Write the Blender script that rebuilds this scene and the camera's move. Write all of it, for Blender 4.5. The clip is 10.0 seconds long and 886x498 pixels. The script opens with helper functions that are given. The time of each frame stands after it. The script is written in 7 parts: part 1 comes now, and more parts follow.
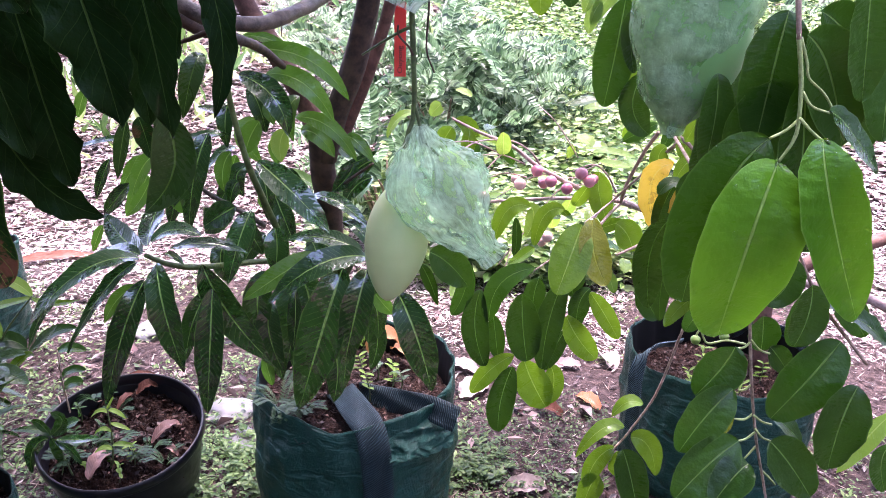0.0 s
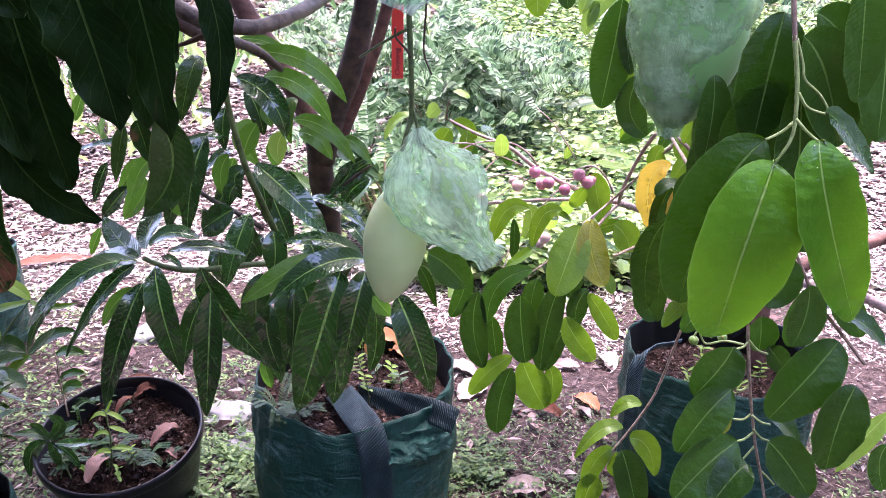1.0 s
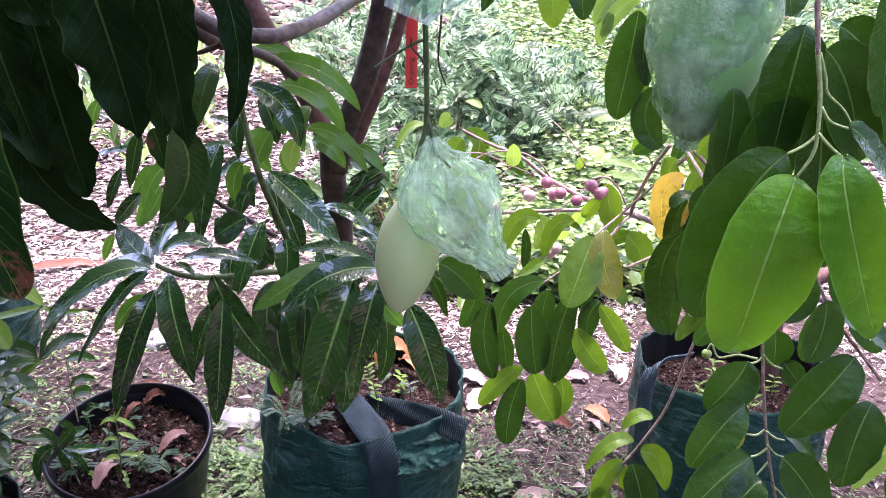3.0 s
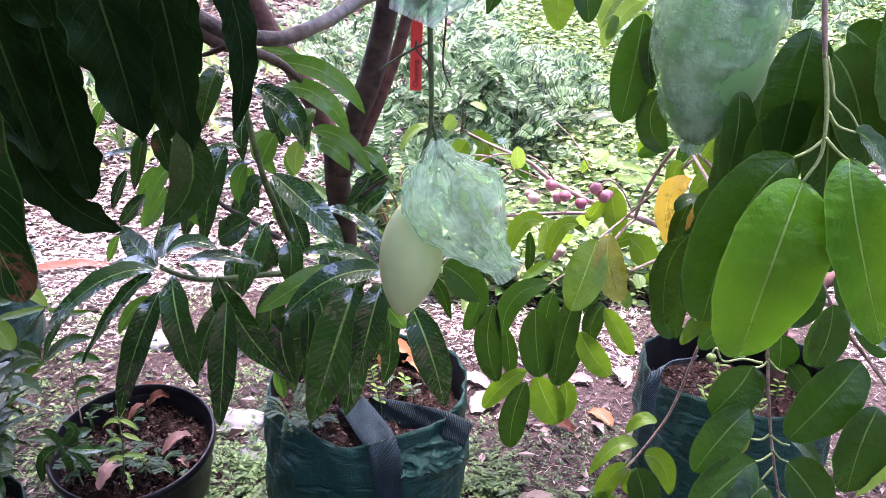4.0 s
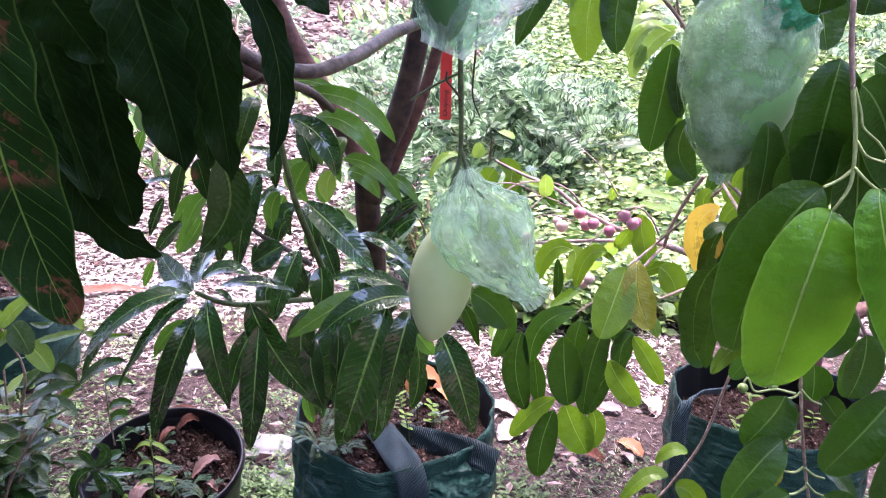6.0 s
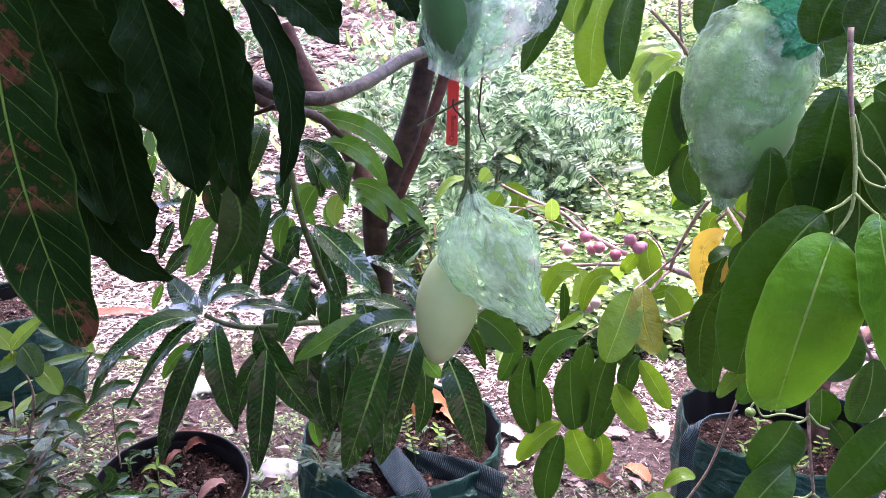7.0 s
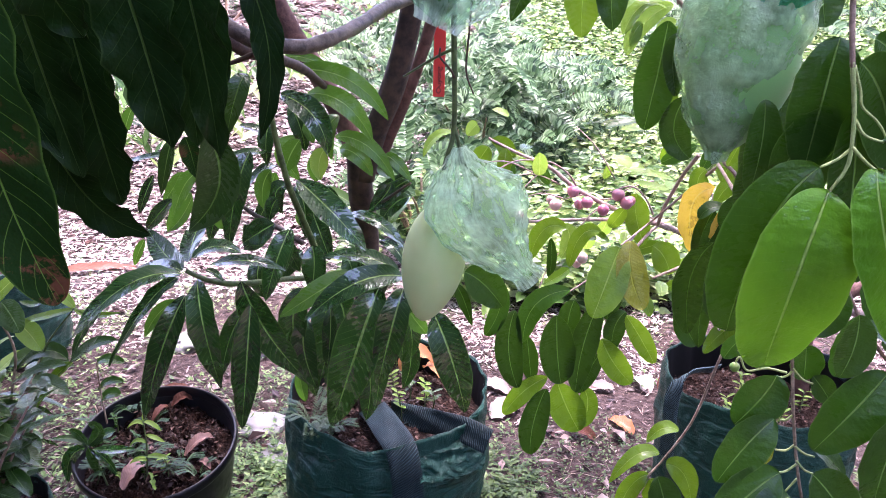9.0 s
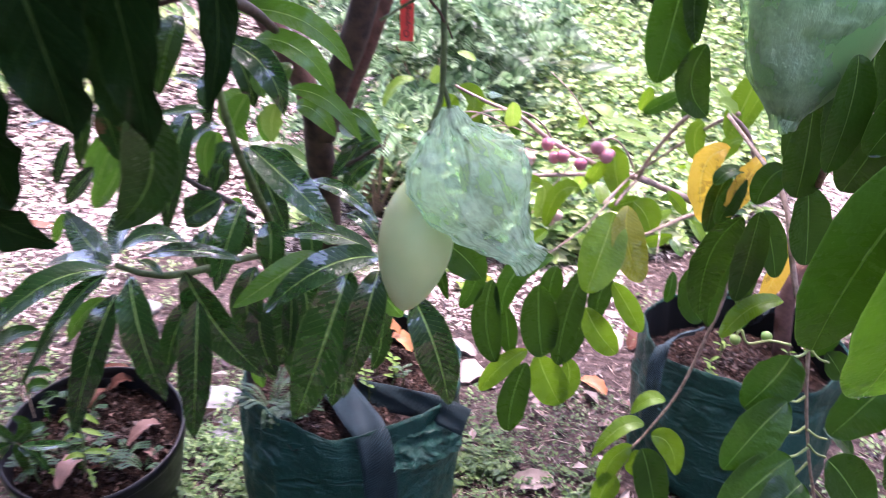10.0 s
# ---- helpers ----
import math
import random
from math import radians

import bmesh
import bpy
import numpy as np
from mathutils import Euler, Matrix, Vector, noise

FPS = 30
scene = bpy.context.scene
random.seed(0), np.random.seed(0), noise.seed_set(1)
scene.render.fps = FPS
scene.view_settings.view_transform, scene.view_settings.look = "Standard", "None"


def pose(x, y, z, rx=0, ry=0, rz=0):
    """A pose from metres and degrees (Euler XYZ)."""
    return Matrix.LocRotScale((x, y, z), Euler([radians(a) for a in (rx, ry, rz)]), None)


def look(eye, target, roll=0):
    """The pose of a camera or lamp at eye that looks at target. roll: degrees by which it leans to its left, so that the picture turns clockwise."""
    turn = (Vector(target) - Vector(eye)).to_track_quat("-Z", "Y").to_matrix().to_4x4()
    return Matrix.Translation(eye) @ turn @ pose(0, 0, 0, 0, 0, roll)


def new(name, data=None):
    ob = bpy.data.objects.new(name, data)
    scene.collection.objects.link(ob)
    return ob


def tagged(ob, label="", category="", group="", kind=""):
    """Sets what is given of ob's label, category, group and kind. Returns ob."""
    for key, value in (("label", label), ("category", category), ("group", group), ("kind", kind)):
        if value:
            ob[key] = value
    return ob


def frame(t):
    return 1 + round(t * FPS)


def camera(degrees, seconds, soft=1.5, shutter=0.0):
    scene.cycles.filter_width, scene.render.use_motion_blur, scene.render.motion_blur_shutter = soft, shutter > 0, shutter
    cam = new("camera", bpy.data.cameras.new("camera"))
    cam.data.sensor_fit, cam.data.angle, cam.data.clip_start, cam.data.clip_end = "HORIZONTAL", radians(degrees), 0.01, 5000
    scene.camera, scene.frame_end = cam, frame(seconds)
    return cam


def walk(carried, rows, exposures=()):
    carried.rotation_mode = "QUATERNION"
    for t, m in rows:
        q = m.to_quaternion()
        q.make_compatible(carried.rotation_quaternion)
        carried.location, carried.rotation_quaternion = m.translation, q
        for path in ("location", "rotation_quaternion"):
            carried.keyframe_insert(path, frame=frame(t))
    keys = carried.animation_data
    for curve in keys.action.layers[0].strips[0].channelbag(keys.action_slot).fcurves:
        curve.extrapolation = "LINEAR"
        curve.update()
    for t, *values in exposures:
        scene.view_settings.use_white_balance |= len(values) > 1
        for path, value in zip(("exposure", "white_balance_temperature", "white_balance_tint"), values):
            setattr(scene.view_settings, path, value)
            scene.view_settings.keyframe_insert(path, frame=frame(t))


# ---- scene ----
cam = camera(62.8, 10.0, soft=0.6, shutter=0.4)
PATH = [
    (0, (0.021, 0.021, 1.246), (-0.007, 1.906, 0.577), 1.4),
    (0.5, (0.022, 0.019, 1.246), (-0.002, 1.905, 0.582), 1.1),
    (1, (0.021, 0.02, 1.247), (-0.002, 1.906, 0.582), 1.2),
    (1.5, (0.018, 0.022, 1.246), (-0.018, 1.907, 0.579), 1.3),
    (2, (0.017, 0.024, 1.245), (-0.022, 1.908, 0.575), 1.4),
    (2.5, (0.015, 0.024, 1.247), (-0.026, 1.913, 0.592), 1.5),
    (4, (0.014, 0.027, 1.248), (-0.044, 1.921, 0.61), 1.7),
    (4.5, (0.016, 0.027, 1.249), (-0.04, 1.921, 0.607), 1.4),
    (5, (0.014, 0.029, 1.25), (-0.068, 1.925, 0.618), 1.3),
    (5.5, (0.014, 0.028, 1.25), (-0.075, 1.925, 0.621), 1.5),
    (6, (0.012, 0.016, 1.252), (-0.124, 1.928, 0.682), 1.3),
    (6.2, (0.012, 0.014, 1.2525), (-0.141, 1.928, 0.711), 1.3),
    (7.5, (0.013, 0.004, 1.256), (-0.143, 1.932, 0.75), 1.2),
    (8, (0.014, 0.005, 1.254), (-0.138, 1.93, 0.735), 1.4),
    (8.5, (0.015, 0.017, 1.253), (-0.094, 1.929, 0.677), 1.7),
    (9, (0.012, 0.024, 1.251), (-0.103, 1.919, 0.624), 1.6),
    (9.5, (-0.01, 0.063, 1.251), (-0.175, 1.943, 0.589), 2.0),
    (10, (-0.049, 0.193, 1.243), (-0.005, 2.036, 0.467), 2.2),
]
walk(cam, [(t, look(eye, target, roll)) for t, eye, target, roll in PATH], [(0, 2.93, 6150, 38), (10, 2.93, 6150, 38)])

# ---- light: bright overcast sky, soft high sun ----
world = bpy.data.worlds.new("overcast_sky")
scene.world = world
world.use_nodes = True
wn = world.node_tree.nodes
sky = wn.new("ShaderNodeTexSky")
sky.sky_type, sky.sun_disc = "NISHITA", False
sky.sun_elevation, sky.sun_rotation = radians(79), radians(16)
sky.air_density, sky.dust_density, sky.ozone_density = 1.0, 4.0, 0.6
wn["Background"].inputs["Strength"].default_value = 0.15
world.node_tree.links.new(sky.outputs[0], wn["Background"].inputs["Color"])
sun_data = bpy.data.lights.new("sun", "SUN")
sun_data.energy, sun_data.angle, sun_data.color = 2.5, radians(25), (1.0, 0.97, 0.92)
sun = new("sun", sun_data)
sun.matrix_world = look((0.32, 1.1, 6.0), (0, 0, 0))
RND = random.Random(11)


# ---- materials ----
class Nodes:
    """Short hand for building a node material."""

    def __init__(self, name):
        self.mat = bpy.data.materials.new(name)
        self.mat.use_nodes = True
        self.tree = self.mat.node_tree
        self.bsdf = self.tree.nodes["Principled BSDF"]
        self.out = self.tree.nodes["Material Output"]

    def put(self, socket, value):
        if isinstance(value, (int, float)):
            socket.default_value = value
        elif isinstance(value, tuple):
            socket.default_value = (*value, 1.0) if len(value) == 3 and socket.type == "RGBA" else value
        else:
            self.tree.links.new(value, socket)

    def node(self, kind, **inputs):
        n = self.tree.nodes.new(kind)
        for k, v in inputs.items():
            self.put(n.inputs[k.replace("_", " ")], v)
        return n

    def maths(self, op, a, b=0.0, c=0.0):
        n = self.tree.nodes.new("ShaderNodeMath")
        n.operation = op
        for i, v in enumerate((a, b, c)):
            self.put(n.inputs[i], v)
        return n.outputs[0]

    def span(self, v, a, b, c=0.0, d=1.0):
        n = self.tree.nodes.new("ShaderNodeMapRange")
        n.interpolation_type = "SMOOTHSTEP"
        for i, x in enumerate((v, a, b, c, d)):
            self.put(n.inputs[i], x)
        return n.outputs[0]

    def mix(self, f, a, b):
        n = self.tree.nodes.new("ShaderNodeMix")
        n.data_type = "RGBA"
        self.put(n.inputs[0], f), self.put(n.inputs[6], a), self.put(n.inputs[7], b)
        return n.outputs[2]

    def noise(self, scale, detail=4.0, rough=0.55, coord="Object"):
        n = self.node("ShaderNodeTexNoise", Scale=scale, Detail=detail, Roughness=rough)
        self.tree.links.new(self.tree.nodes.new("ShaderNodeTexCoord").outputs[coord], n.inputs["Vector"])
        return n.outputs[0]

    def bump(self, height, strength=0.3, distance=0.002):
        return self.node("ShaderNodeBump", Height=height, Strength=strength, Distance=distance).outputs[0]

    def set(self, **inputs):
        for k, v in inputs.items():
            self.put(self.bsdf.inputs[k.replace("_", " ")], v)
        return self.mat


def leaf_material(name, dark, light, vein, veins=16, gloss=0.3, through_colour=(0.12, 0.3, 0.02), thin=0.25, blotch=None, wet=0.3, vein_mix=0.75, slant=2.2, relief=0.1, fine=0.25, spec=0.5, rib_wide=1.0, film=1.45, cover=0.5, blotch_at=0.58):
    """A leaf blade: midrib and slanted side veins along the blade, mottled colour, wet gloss, light that comes through."""
    m = Nodes(name)
    uv = m.node("ShaderNodeSeparateXYZ", Vector=m.tree.nodes.new("ShaderNodeUVMap").outputs[0])
    across = m.maths("MULTIPLY", m.maths("ABSOLUTE", m.maths("SUBTRACT", uv.outputs[0], 0.5)), 2.0)
    along = uv.outputs[1]
    rib = m.span(across, m.span(along, 0.0, 1.0, 0.035 * rib_wide, 0.012 * rib_wide), m.span(along, 0.0, 1.0, 0.09 * rib_wide, 0.05 * rib_wide), 1.0, 0.0)
    phase = m.maths("SUBTRACT", m.maths("MULTIPLY", along, float(veins)), m.maths("MULTIPLY", across, slant))
    saw = m.maths("ABSOLUTE", m.maths("SUBTRACT", m.maths("FRACT", phase), 0.5))
    side = m.maths("MULTIPLY", m.span(saw, 0.455, 0.495), m.span(across, 0.7, 1.0, 1.0, 0.0))
    rnd = m.tree.nodes.new("ShaderNodeObjectInfo").outputs["Random"]
    tone = m.span(m.maths("ADD", m.maths("MULTIPLY", m.noise(14.0, 5.0), 0.7), m.maths("MULTIPLY", rnd, 0.5)), 0.25, 0.85)
    colour = m.mix(tone, dark, light)
    if blotch:
        spots = m.maths("MULTIPLY", m.span(m.noise(26.0, 6.0, 0.7), blotch_at - 0.03, blotch_at + 0.03), m.span(m.noise(7.0, 2.0), blotch_at, blotch_at + 0.06))
        colour = m.mix(spots, colour, blotch)
    rim = m.span(across, 0.93, 1.0, 0.0, 0.35)
    veined = m.mix(m.maths("MULTIPLY", m.maths("MAXIMUM", m.maths("MAXIMUM", rib, rim), m.maths("MULTIPLY", side, fine)), vein_mix), colour, vein)
    swell = m.maths("SUBTRACT", 0.5, m.maths("MULTIPLY", saw, m.maths("MULTIPLY", saw, 2.0)))
    fine_grain = m.maths("ADD", m.maths("MULTIPLY", m.noise(110.0, 3.0), 0.35), m.maths("MULTIPLY", m.noise(38.0, 4.0), 1.3))
    height = m.maths("ADD", m.maths("MULTIPLY", swell, relief), m.maths("ADD", m.maths("ADD", fine_grain, m.maths("MULTIPLY", m.noise(13.0, 2.0), 3.0)), m.maths("MULTIPLY", rib, -0.5)))
    damp = m.span(m.maths("ADD", m.noise(26.0, 5.0, 0.62), m.maths("MULTIPLY", m.maths("SUBTRACT", saw, 0.25), 0.18)), cover - 0.03, cover + 0.03)
    rough = m.span(damp, 0.0, 1.0, gloss * 1.5, gloss * 0.6)
    m.set(Base_Color=veined, Roughness=rough, Normal=m.bump(height, 0.8, 0.004), Coat_Weight=m.span(damp, 0.0, 1.0, wet * 0.05, wet), Coat_Roughness=0.06, Coat_IOR=film, IOR=1.5, Specular_IOR_Level=spec)
    glow = m.node("ShaderNodeBsdfTranslucent", Color=m.mix(0.35, m.mix(tone, through_colour, tuple(min(1, 1.35 * c) for c in through_colour)), veined))
    both = m.tree.nodes.new("ShaderNodeMixShader")
    m.put(both.inputs[0], thin), m.put(both.inputs[1], m.bsdf.outputs[0]), m.put(both.inputs[2], glow.outputs[0])
    m.tree.links.new(both.outputs[0], m.out.inputs[0])
    return m.mat


MANGO = leaf_material("mango_leaf", (0.007, 0.038, 0.007), (0.016, 0.074, 0.011), (0.36, 0.54, 0.15), 20, 0.26, (0.07, 0.20, 0.012), 0.08, wet=1.0, relief=0.14, fine=0.42, spec=0.35, film=1.9, cover=0.5)
# near-black base puts the backlit shade of the bough into the colour
MANGO_OLD_SHADED = leaf_material("shaded_old_mango_leaf", (0.003, 0.012, 0.003), (0.008, 0.025, 0.005), (0.07, 0.13, 0.03), 14, 0.3, (0.03, 0.10, 0.008), 0.05, None, 0.6, 0.6, relief=0.12, fine=0.3, spec=0.06, cover=0.64, rib_wide=0.7)
MANGO_MID = leaf_material("shaded_mango_leaf", (0.010, 0.036, 0.007), (0.020, 0.060, 0.010), (0.16, 0.28, 0.06), 16, 0.36, (0.07, 0.18, 0.015), 0.1, relief=0.1, fine=0.25)
# brown blotches on a blade whose green is likewise darkened for shade
MANGO_SPOTTED = leaf_material("spotted_shaded_old_mango_leaf", (0.005, 0.020, 0.004), (0.012, 0.040, 0.007), (0.16, 0.32, 0.05), 18, 0.34, (0.04, 0.12, 0.01), 0.05, (0.12, 0.045, 0.025), 0.6, 0.8, relief=0.12, fine=0.5, spec=0.08, cover=0.66, blotch_at=0.54, rib_wide=0.55)
MANGO_YOUNG = leaf_material("young_mango_leaf", (0.026, 0.085, 0.010), (0.055, 0.140, 0.016), (0.30, 0.46, 0.12), 18, 0.3, (0.18, 0.42, 0.03), 0.28, relief=0.06, fine=0.25, wet=0.4)
# one leaf kind in lit, half-shaded and shaded copies; light set in the colour
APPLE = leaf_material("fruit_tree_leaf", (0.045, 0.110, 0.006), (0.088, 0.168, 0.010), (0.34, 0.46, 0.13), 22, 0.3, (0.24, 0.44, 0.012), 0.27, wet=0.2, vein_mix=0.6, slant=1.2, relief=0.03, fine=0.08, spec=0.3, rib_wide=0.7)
APPLE_NEAR = leaf_material("lit_fruit_tree_leaf", (0.032, 0.122, 0.005), (0.060, 0.190, 0.008), (0.34, 0.50, 0.14), 22, 0.22, (0.22, 0.52, 0.012), 0.28, wet=0.7, vein_mix=0.6, slant=1.2, relief=0.04, fine=0.1, spec=0.2, rib_wide=0.6, film=1.7, cover=0.58)
APPLE_MID = leaf_material("half_shaded_fruit_tree_leaf", (0.011, 0.042, 0.006), (0.025, 0.074, 0.009), (0.26, 0.40, 0.11), 22, 0.22, (0.11, 0.32, 0.010), 0.13, wet=0.5, vein_mix=0.6, slant=1.2, relief=0.04, fine=0.12, cover=0.57, spec=0.2, rib_wide=0.65)
APPLE_DARK = leaf_material("shaded_fruit_tree_leaf", (0.007, 0.026, 0.004), (0.016, 0.046, 0.006), (0.20, 0.34, 0.09), 22, 0.26, (0.10, 0.28, 0.010), 0.12, wet=0.4, vein_mix=0.6, slant=1.2, relief=0.04, fine=0.12, cover=0.57, spec=0.2, rib_wide=0.65)
LIME = leaf_material("pale_leaf", (0.10, 0.20, 0.025), (0.18, 0.30, 0.045), (0.40, 0.50, 0.15), 18, 0.45, (0.30, 0.48, 0.05), 0.35, wet=0.1, relief=0.1, fine=0.25)
YELLOW = leaf_material("yellow_leaf", (0.72, 0.34, 0.03), (0.82, 0.48, 0.05), (0.85, 0.6, 0.15), 16, 0.42, (0.95, 0.55, 0.05), 0.35, (0.35, 0.12, 0.03))
OLIVE = leaf_material("yellowing_leaf", (0.075, 0.122, 0.006), (0.15, 0.165, 0.008), (0.32, 0.34, 0.06), 18, 0.3, (0.36, 0.36, 0.01), 0.2)
GREYGREEN = leaf_material("shrub_leaf", (0.024, 0.06, 0.018), (0.05, 0.105, 0.03), (0.2, 0.3, 0.12), 14, 0.25, (0.12, 0.25, 0.04), 0.18, relief=0.1, fine=0.3, wet=0.25)
DRY = leaf_material("dry_leaf", (0.085, 0.032, 0.022), (0.16, 0.072, 0.052), (0.18, 0.09, 0.07), 14, 0.7, (0.16, 0.07, 0.04), 0.12, (0.1, 0.045, 0.03), 0.0, relief=0.3, spec=0.15)
DRY_PINK = leaf_material("pinkish_dry_leaf", (0.15, 0.075, 0.062), (0.30, 0.18, 0.155), (0.32, 0.2, 0.17), 14, 0.6, (0.3, 0.15, 0.1), 0.12, (0.12, 0.05, 0.035), 0.05, relief=0.3, spec=0.2)
DRY_PALE = leaf_material("bleached_leaf", (0.20, 0.15, 0.135), (0.36, 0.285, 0.265), (0.45, 0.36, 0.33), 14, 0.45, (0.6, 0.5, 0.4), 0.12, (0.3, 0.16, 0.12), 0.05, relief=0.3, spec=0.2)
DRY_ORANGE = leaf_material("orange_dry_leaf", (0.30, 0.10, 0.035), (0.46, 0.20, 0.08), (0.6, 0.3, 0.1), 12, 0.45, (0.7, 0.3, 0.08), 0.2, (0.2, 0.08, 0.04), 0.2)


def bark(name, dark, light, ridge=60.0, rough=0.75):
    m = Nodes(name)
    n = m.noise(ridge, 8.0, 0.65)
    patch = m.noise(ridge * 0.22, 3.0)
    col = m.mix(m.span(n, 0.3, 0.7), dark, light)
    col = m.mix(m.span(patch, 0.55, 0.68, 0.0, 0.55), col, tuple(min(1, c * 1.7 + 0.02) for c in light))
    return m.set(Base_Color=col, Roughness=rough, Normal=m.bump(m.maths("ADD", n, patch), 0.6, 0.004))


TRUNK = bark("mango_bark", (0.016, 0.008, 0.005), (0.085, 0.044, 0.027), 45.0)
RED_BARK = bark("reddish_bark", (0.075, 0.030, 0.022), (0.19, 0.085, 0.062), 55.0)
GREY_BARK = bark("grey_branch_bark", (0.028, 0.019, 0.013), (0.14, 0.104, 0.074), 70.0, 0.5)
TWIG = bark("pinkish_twig_bark", (0.22, 0.14, 0.12), (0.42, 0.3, 0.27), 120.0, 0.6)
BROWN_TWIG = bark("brown_twig_bark", (0.17, 0.115, 0.08), (0.38, 0.26, 0.19), 120.0, 0.6)
GREEN_STEM = bark("green_stem", (0.035, 0.06, 0.016), (0.09, 0.135, 0.035), 90.0, 0.45)
PALE_STEM = bark("pale_green_stalk", (0.20, 0.27, 0.08), (0.34, 0.41, 0.15), 110.0, 0.4)


def earth(name, dark, light, crumbs, scale=40.0):
    m = Nodes(name)
    n, big = m.noise(scale, 9.0, 0.7), m.noise(scale * 0.12, 3.0)
    vor = m.node("ShaderNodeTexVoronoi", Scale=scale * 2.2)
    m.tree.links.new(m.tree.nodes.new("ShaderNodeTexCoord").outputs["Object"], vor.inputs["Vector"])
    col = m.mix(m.span(n, 0.35, 0.7), dark, light)
    col = m.mix(m.maths("MULTIPLY", m.span(vor.outputs["Distance"], 0.0, 0.25, 1.0, 0.0), m.span(big, 0.4, 0.6)), col, crumbs)
    h = m.maths("ADD", m.maths("MULTIPLY", n, 1.2), m.maths("MULTIPLY", vor.outputs["Distance"], -0.6))
    return m.set(Base_Color=col, Roughness=m.span(n, 0.3, 0.7, 0.95, 0.6), Normal=m.bump(h, 0.9, 0.012), Specular_IOR_Level=0.15)


SOIL = earth("dark_potting_soil", (0.006, 0.003, 0.0025), (0.048, 0.022, 0.015), (0.12, 0.06, 0.04), 70.0)
MULCH = earth("wet_leaf_mulch", (0.016, 0.010, 0.009), (0.085, 0.055, 0.050), (0.22, 0.165, 0.155), 34.0)


def woven_plastic(name, dark, light, scale=900.0):
    m = Nodes(name)
    uv = m.tree.nodes.new("ShaderNodeUVMap").outputs[0]
    sep = m.node("ShaderNodeSeparateXYZ", Vector=uv)
    a = m.maths("SINE", m.maths("MULTIPLY", sep.outputs[0], scale))
    b = m.maths("SINE", m.maths("MULTIPLY", sep.outputs[1], scale))
    weave = m.maths("MULTIPLY", a, b)
    n, big = m.noise(30.0, 6.0, 0.6), m.noise(5.0, 3.0)
    col = m.mix(m.span(m.maths("ADD", m.maths("MULTIPLY", n, 0.6), m.maths("MULTIPLY", big, 0.5)), 0.35, 0.75), dark, light)
    col = m.mix(m.span(m.noise(9.0, 8.0, 0.75), 0.62, 0.74, 0.0, 0.2), col, (0.10, 0.09, 0.07))
    tx = m.node("ShaderNodeMapping", Vector=m.tree.nodes.new("ShaderNodeTexCoord").outputs["Object"])
    tx.inputs["Scale"].default_value = (1.0, 1.0, 3.5)
    crease = m.node("ShaderNodeTexNoise", Vector=tx.outputs[0], Scale=6.0, Detail=3.0, Roughness=0.5, Distortion=0.5).outputs[0]
    lines = m.span(m.maths("ABSOLUTE", m.maths("SUBTRACT", crease, 0.5)), 0.0, 0.1, 1.0, 0.0)
    h = m.maths("ADD", m.maths("MULTIPLY", weave, 0.015), m.maths("ADD", m.maths("MULTIPLY", n, 0.5), m.maths("ADD", m.maths("MULTIPLY", lines, 0.12), m.maths("MULTIPLY", crease, 1.1))))
    return m.set(Base_Color=col, Roughness=m.span(n, 0.3, 0.7, 0.28, 0.46), Normal=m.bump(h, 1.0, 0.018), Specular_IOR_Level=0.24)


BAG_CLOTH = woven_plastic("green_woven_polythene", (0.0042, 0.033, 0.024), (0.011, 0.062, 0.046))


def strap_material(name, light):
    m = Nodes(name)
    sep = m.node("ShaderNodeSeparateXYZ", Vector=m.tree.nodes.new("ShaderNodeUVMap").outputs[0])
    ribs = m.maths("SINE", m.maths("ADD", m.maths("MULTIPLY", sep.outputs[0], 42.0), m.maths("MULTIPLY", sep.outputs[1], 1150.0)))
    cross = m.maths("SINE", m.maths("MULTIPLY", sep.outputs[0], 150.0))
    weave = m.maths("MULTIPLY", m.span(ribs, -0.6, 0.6), m.span(cross, -1.0, 0.8, 0.8, 1.0))
    col = m.mix(m.maths("MULTIPLY", weave, m.span(m.noise(30.0), 0.3, 0.7, 0.5, 1.0)), (0.004, 0.010, 0.013), light)
    return m.set(Base_Color=col, Roughness=0.55, Normal=m.bump(weave, 0.8, 0.003), Specular_IOR_Level=0.25)


STRAP = strap_material("ribbed_webbing", (0.022, 0.054, 0.062))
STRAP_PALE = strap_material("pale_ribbed_webbing", (0.13, 0.21, 0.24))
LINING = Nodes("black_bag_lining").set(Base_Color=(0.006, 0.007, 0.007), Roughness=0.6, Specular_IOR_Level=0.2)


def pot_material():
    m = Nodes("black_pot_plastic")
    n = m.noise(35.0, 7.0, 0.65)
    dust = m.span(m.noise(8.0, 6.0, 0.7), 0.5, 0.75, 0.0, 0.35)
    return m.set(Base_Color=m.mix(dust, (0.006, 0.006, 0.009), (0.035, 0.032, 0.03)), Specular_IOR_Level=0.35, Roughness=m.span(n, 0.3, 0.7, 0.28, 0.5), Normal=m.bump(n, 0.12, 0.002))


POT = pot_material()


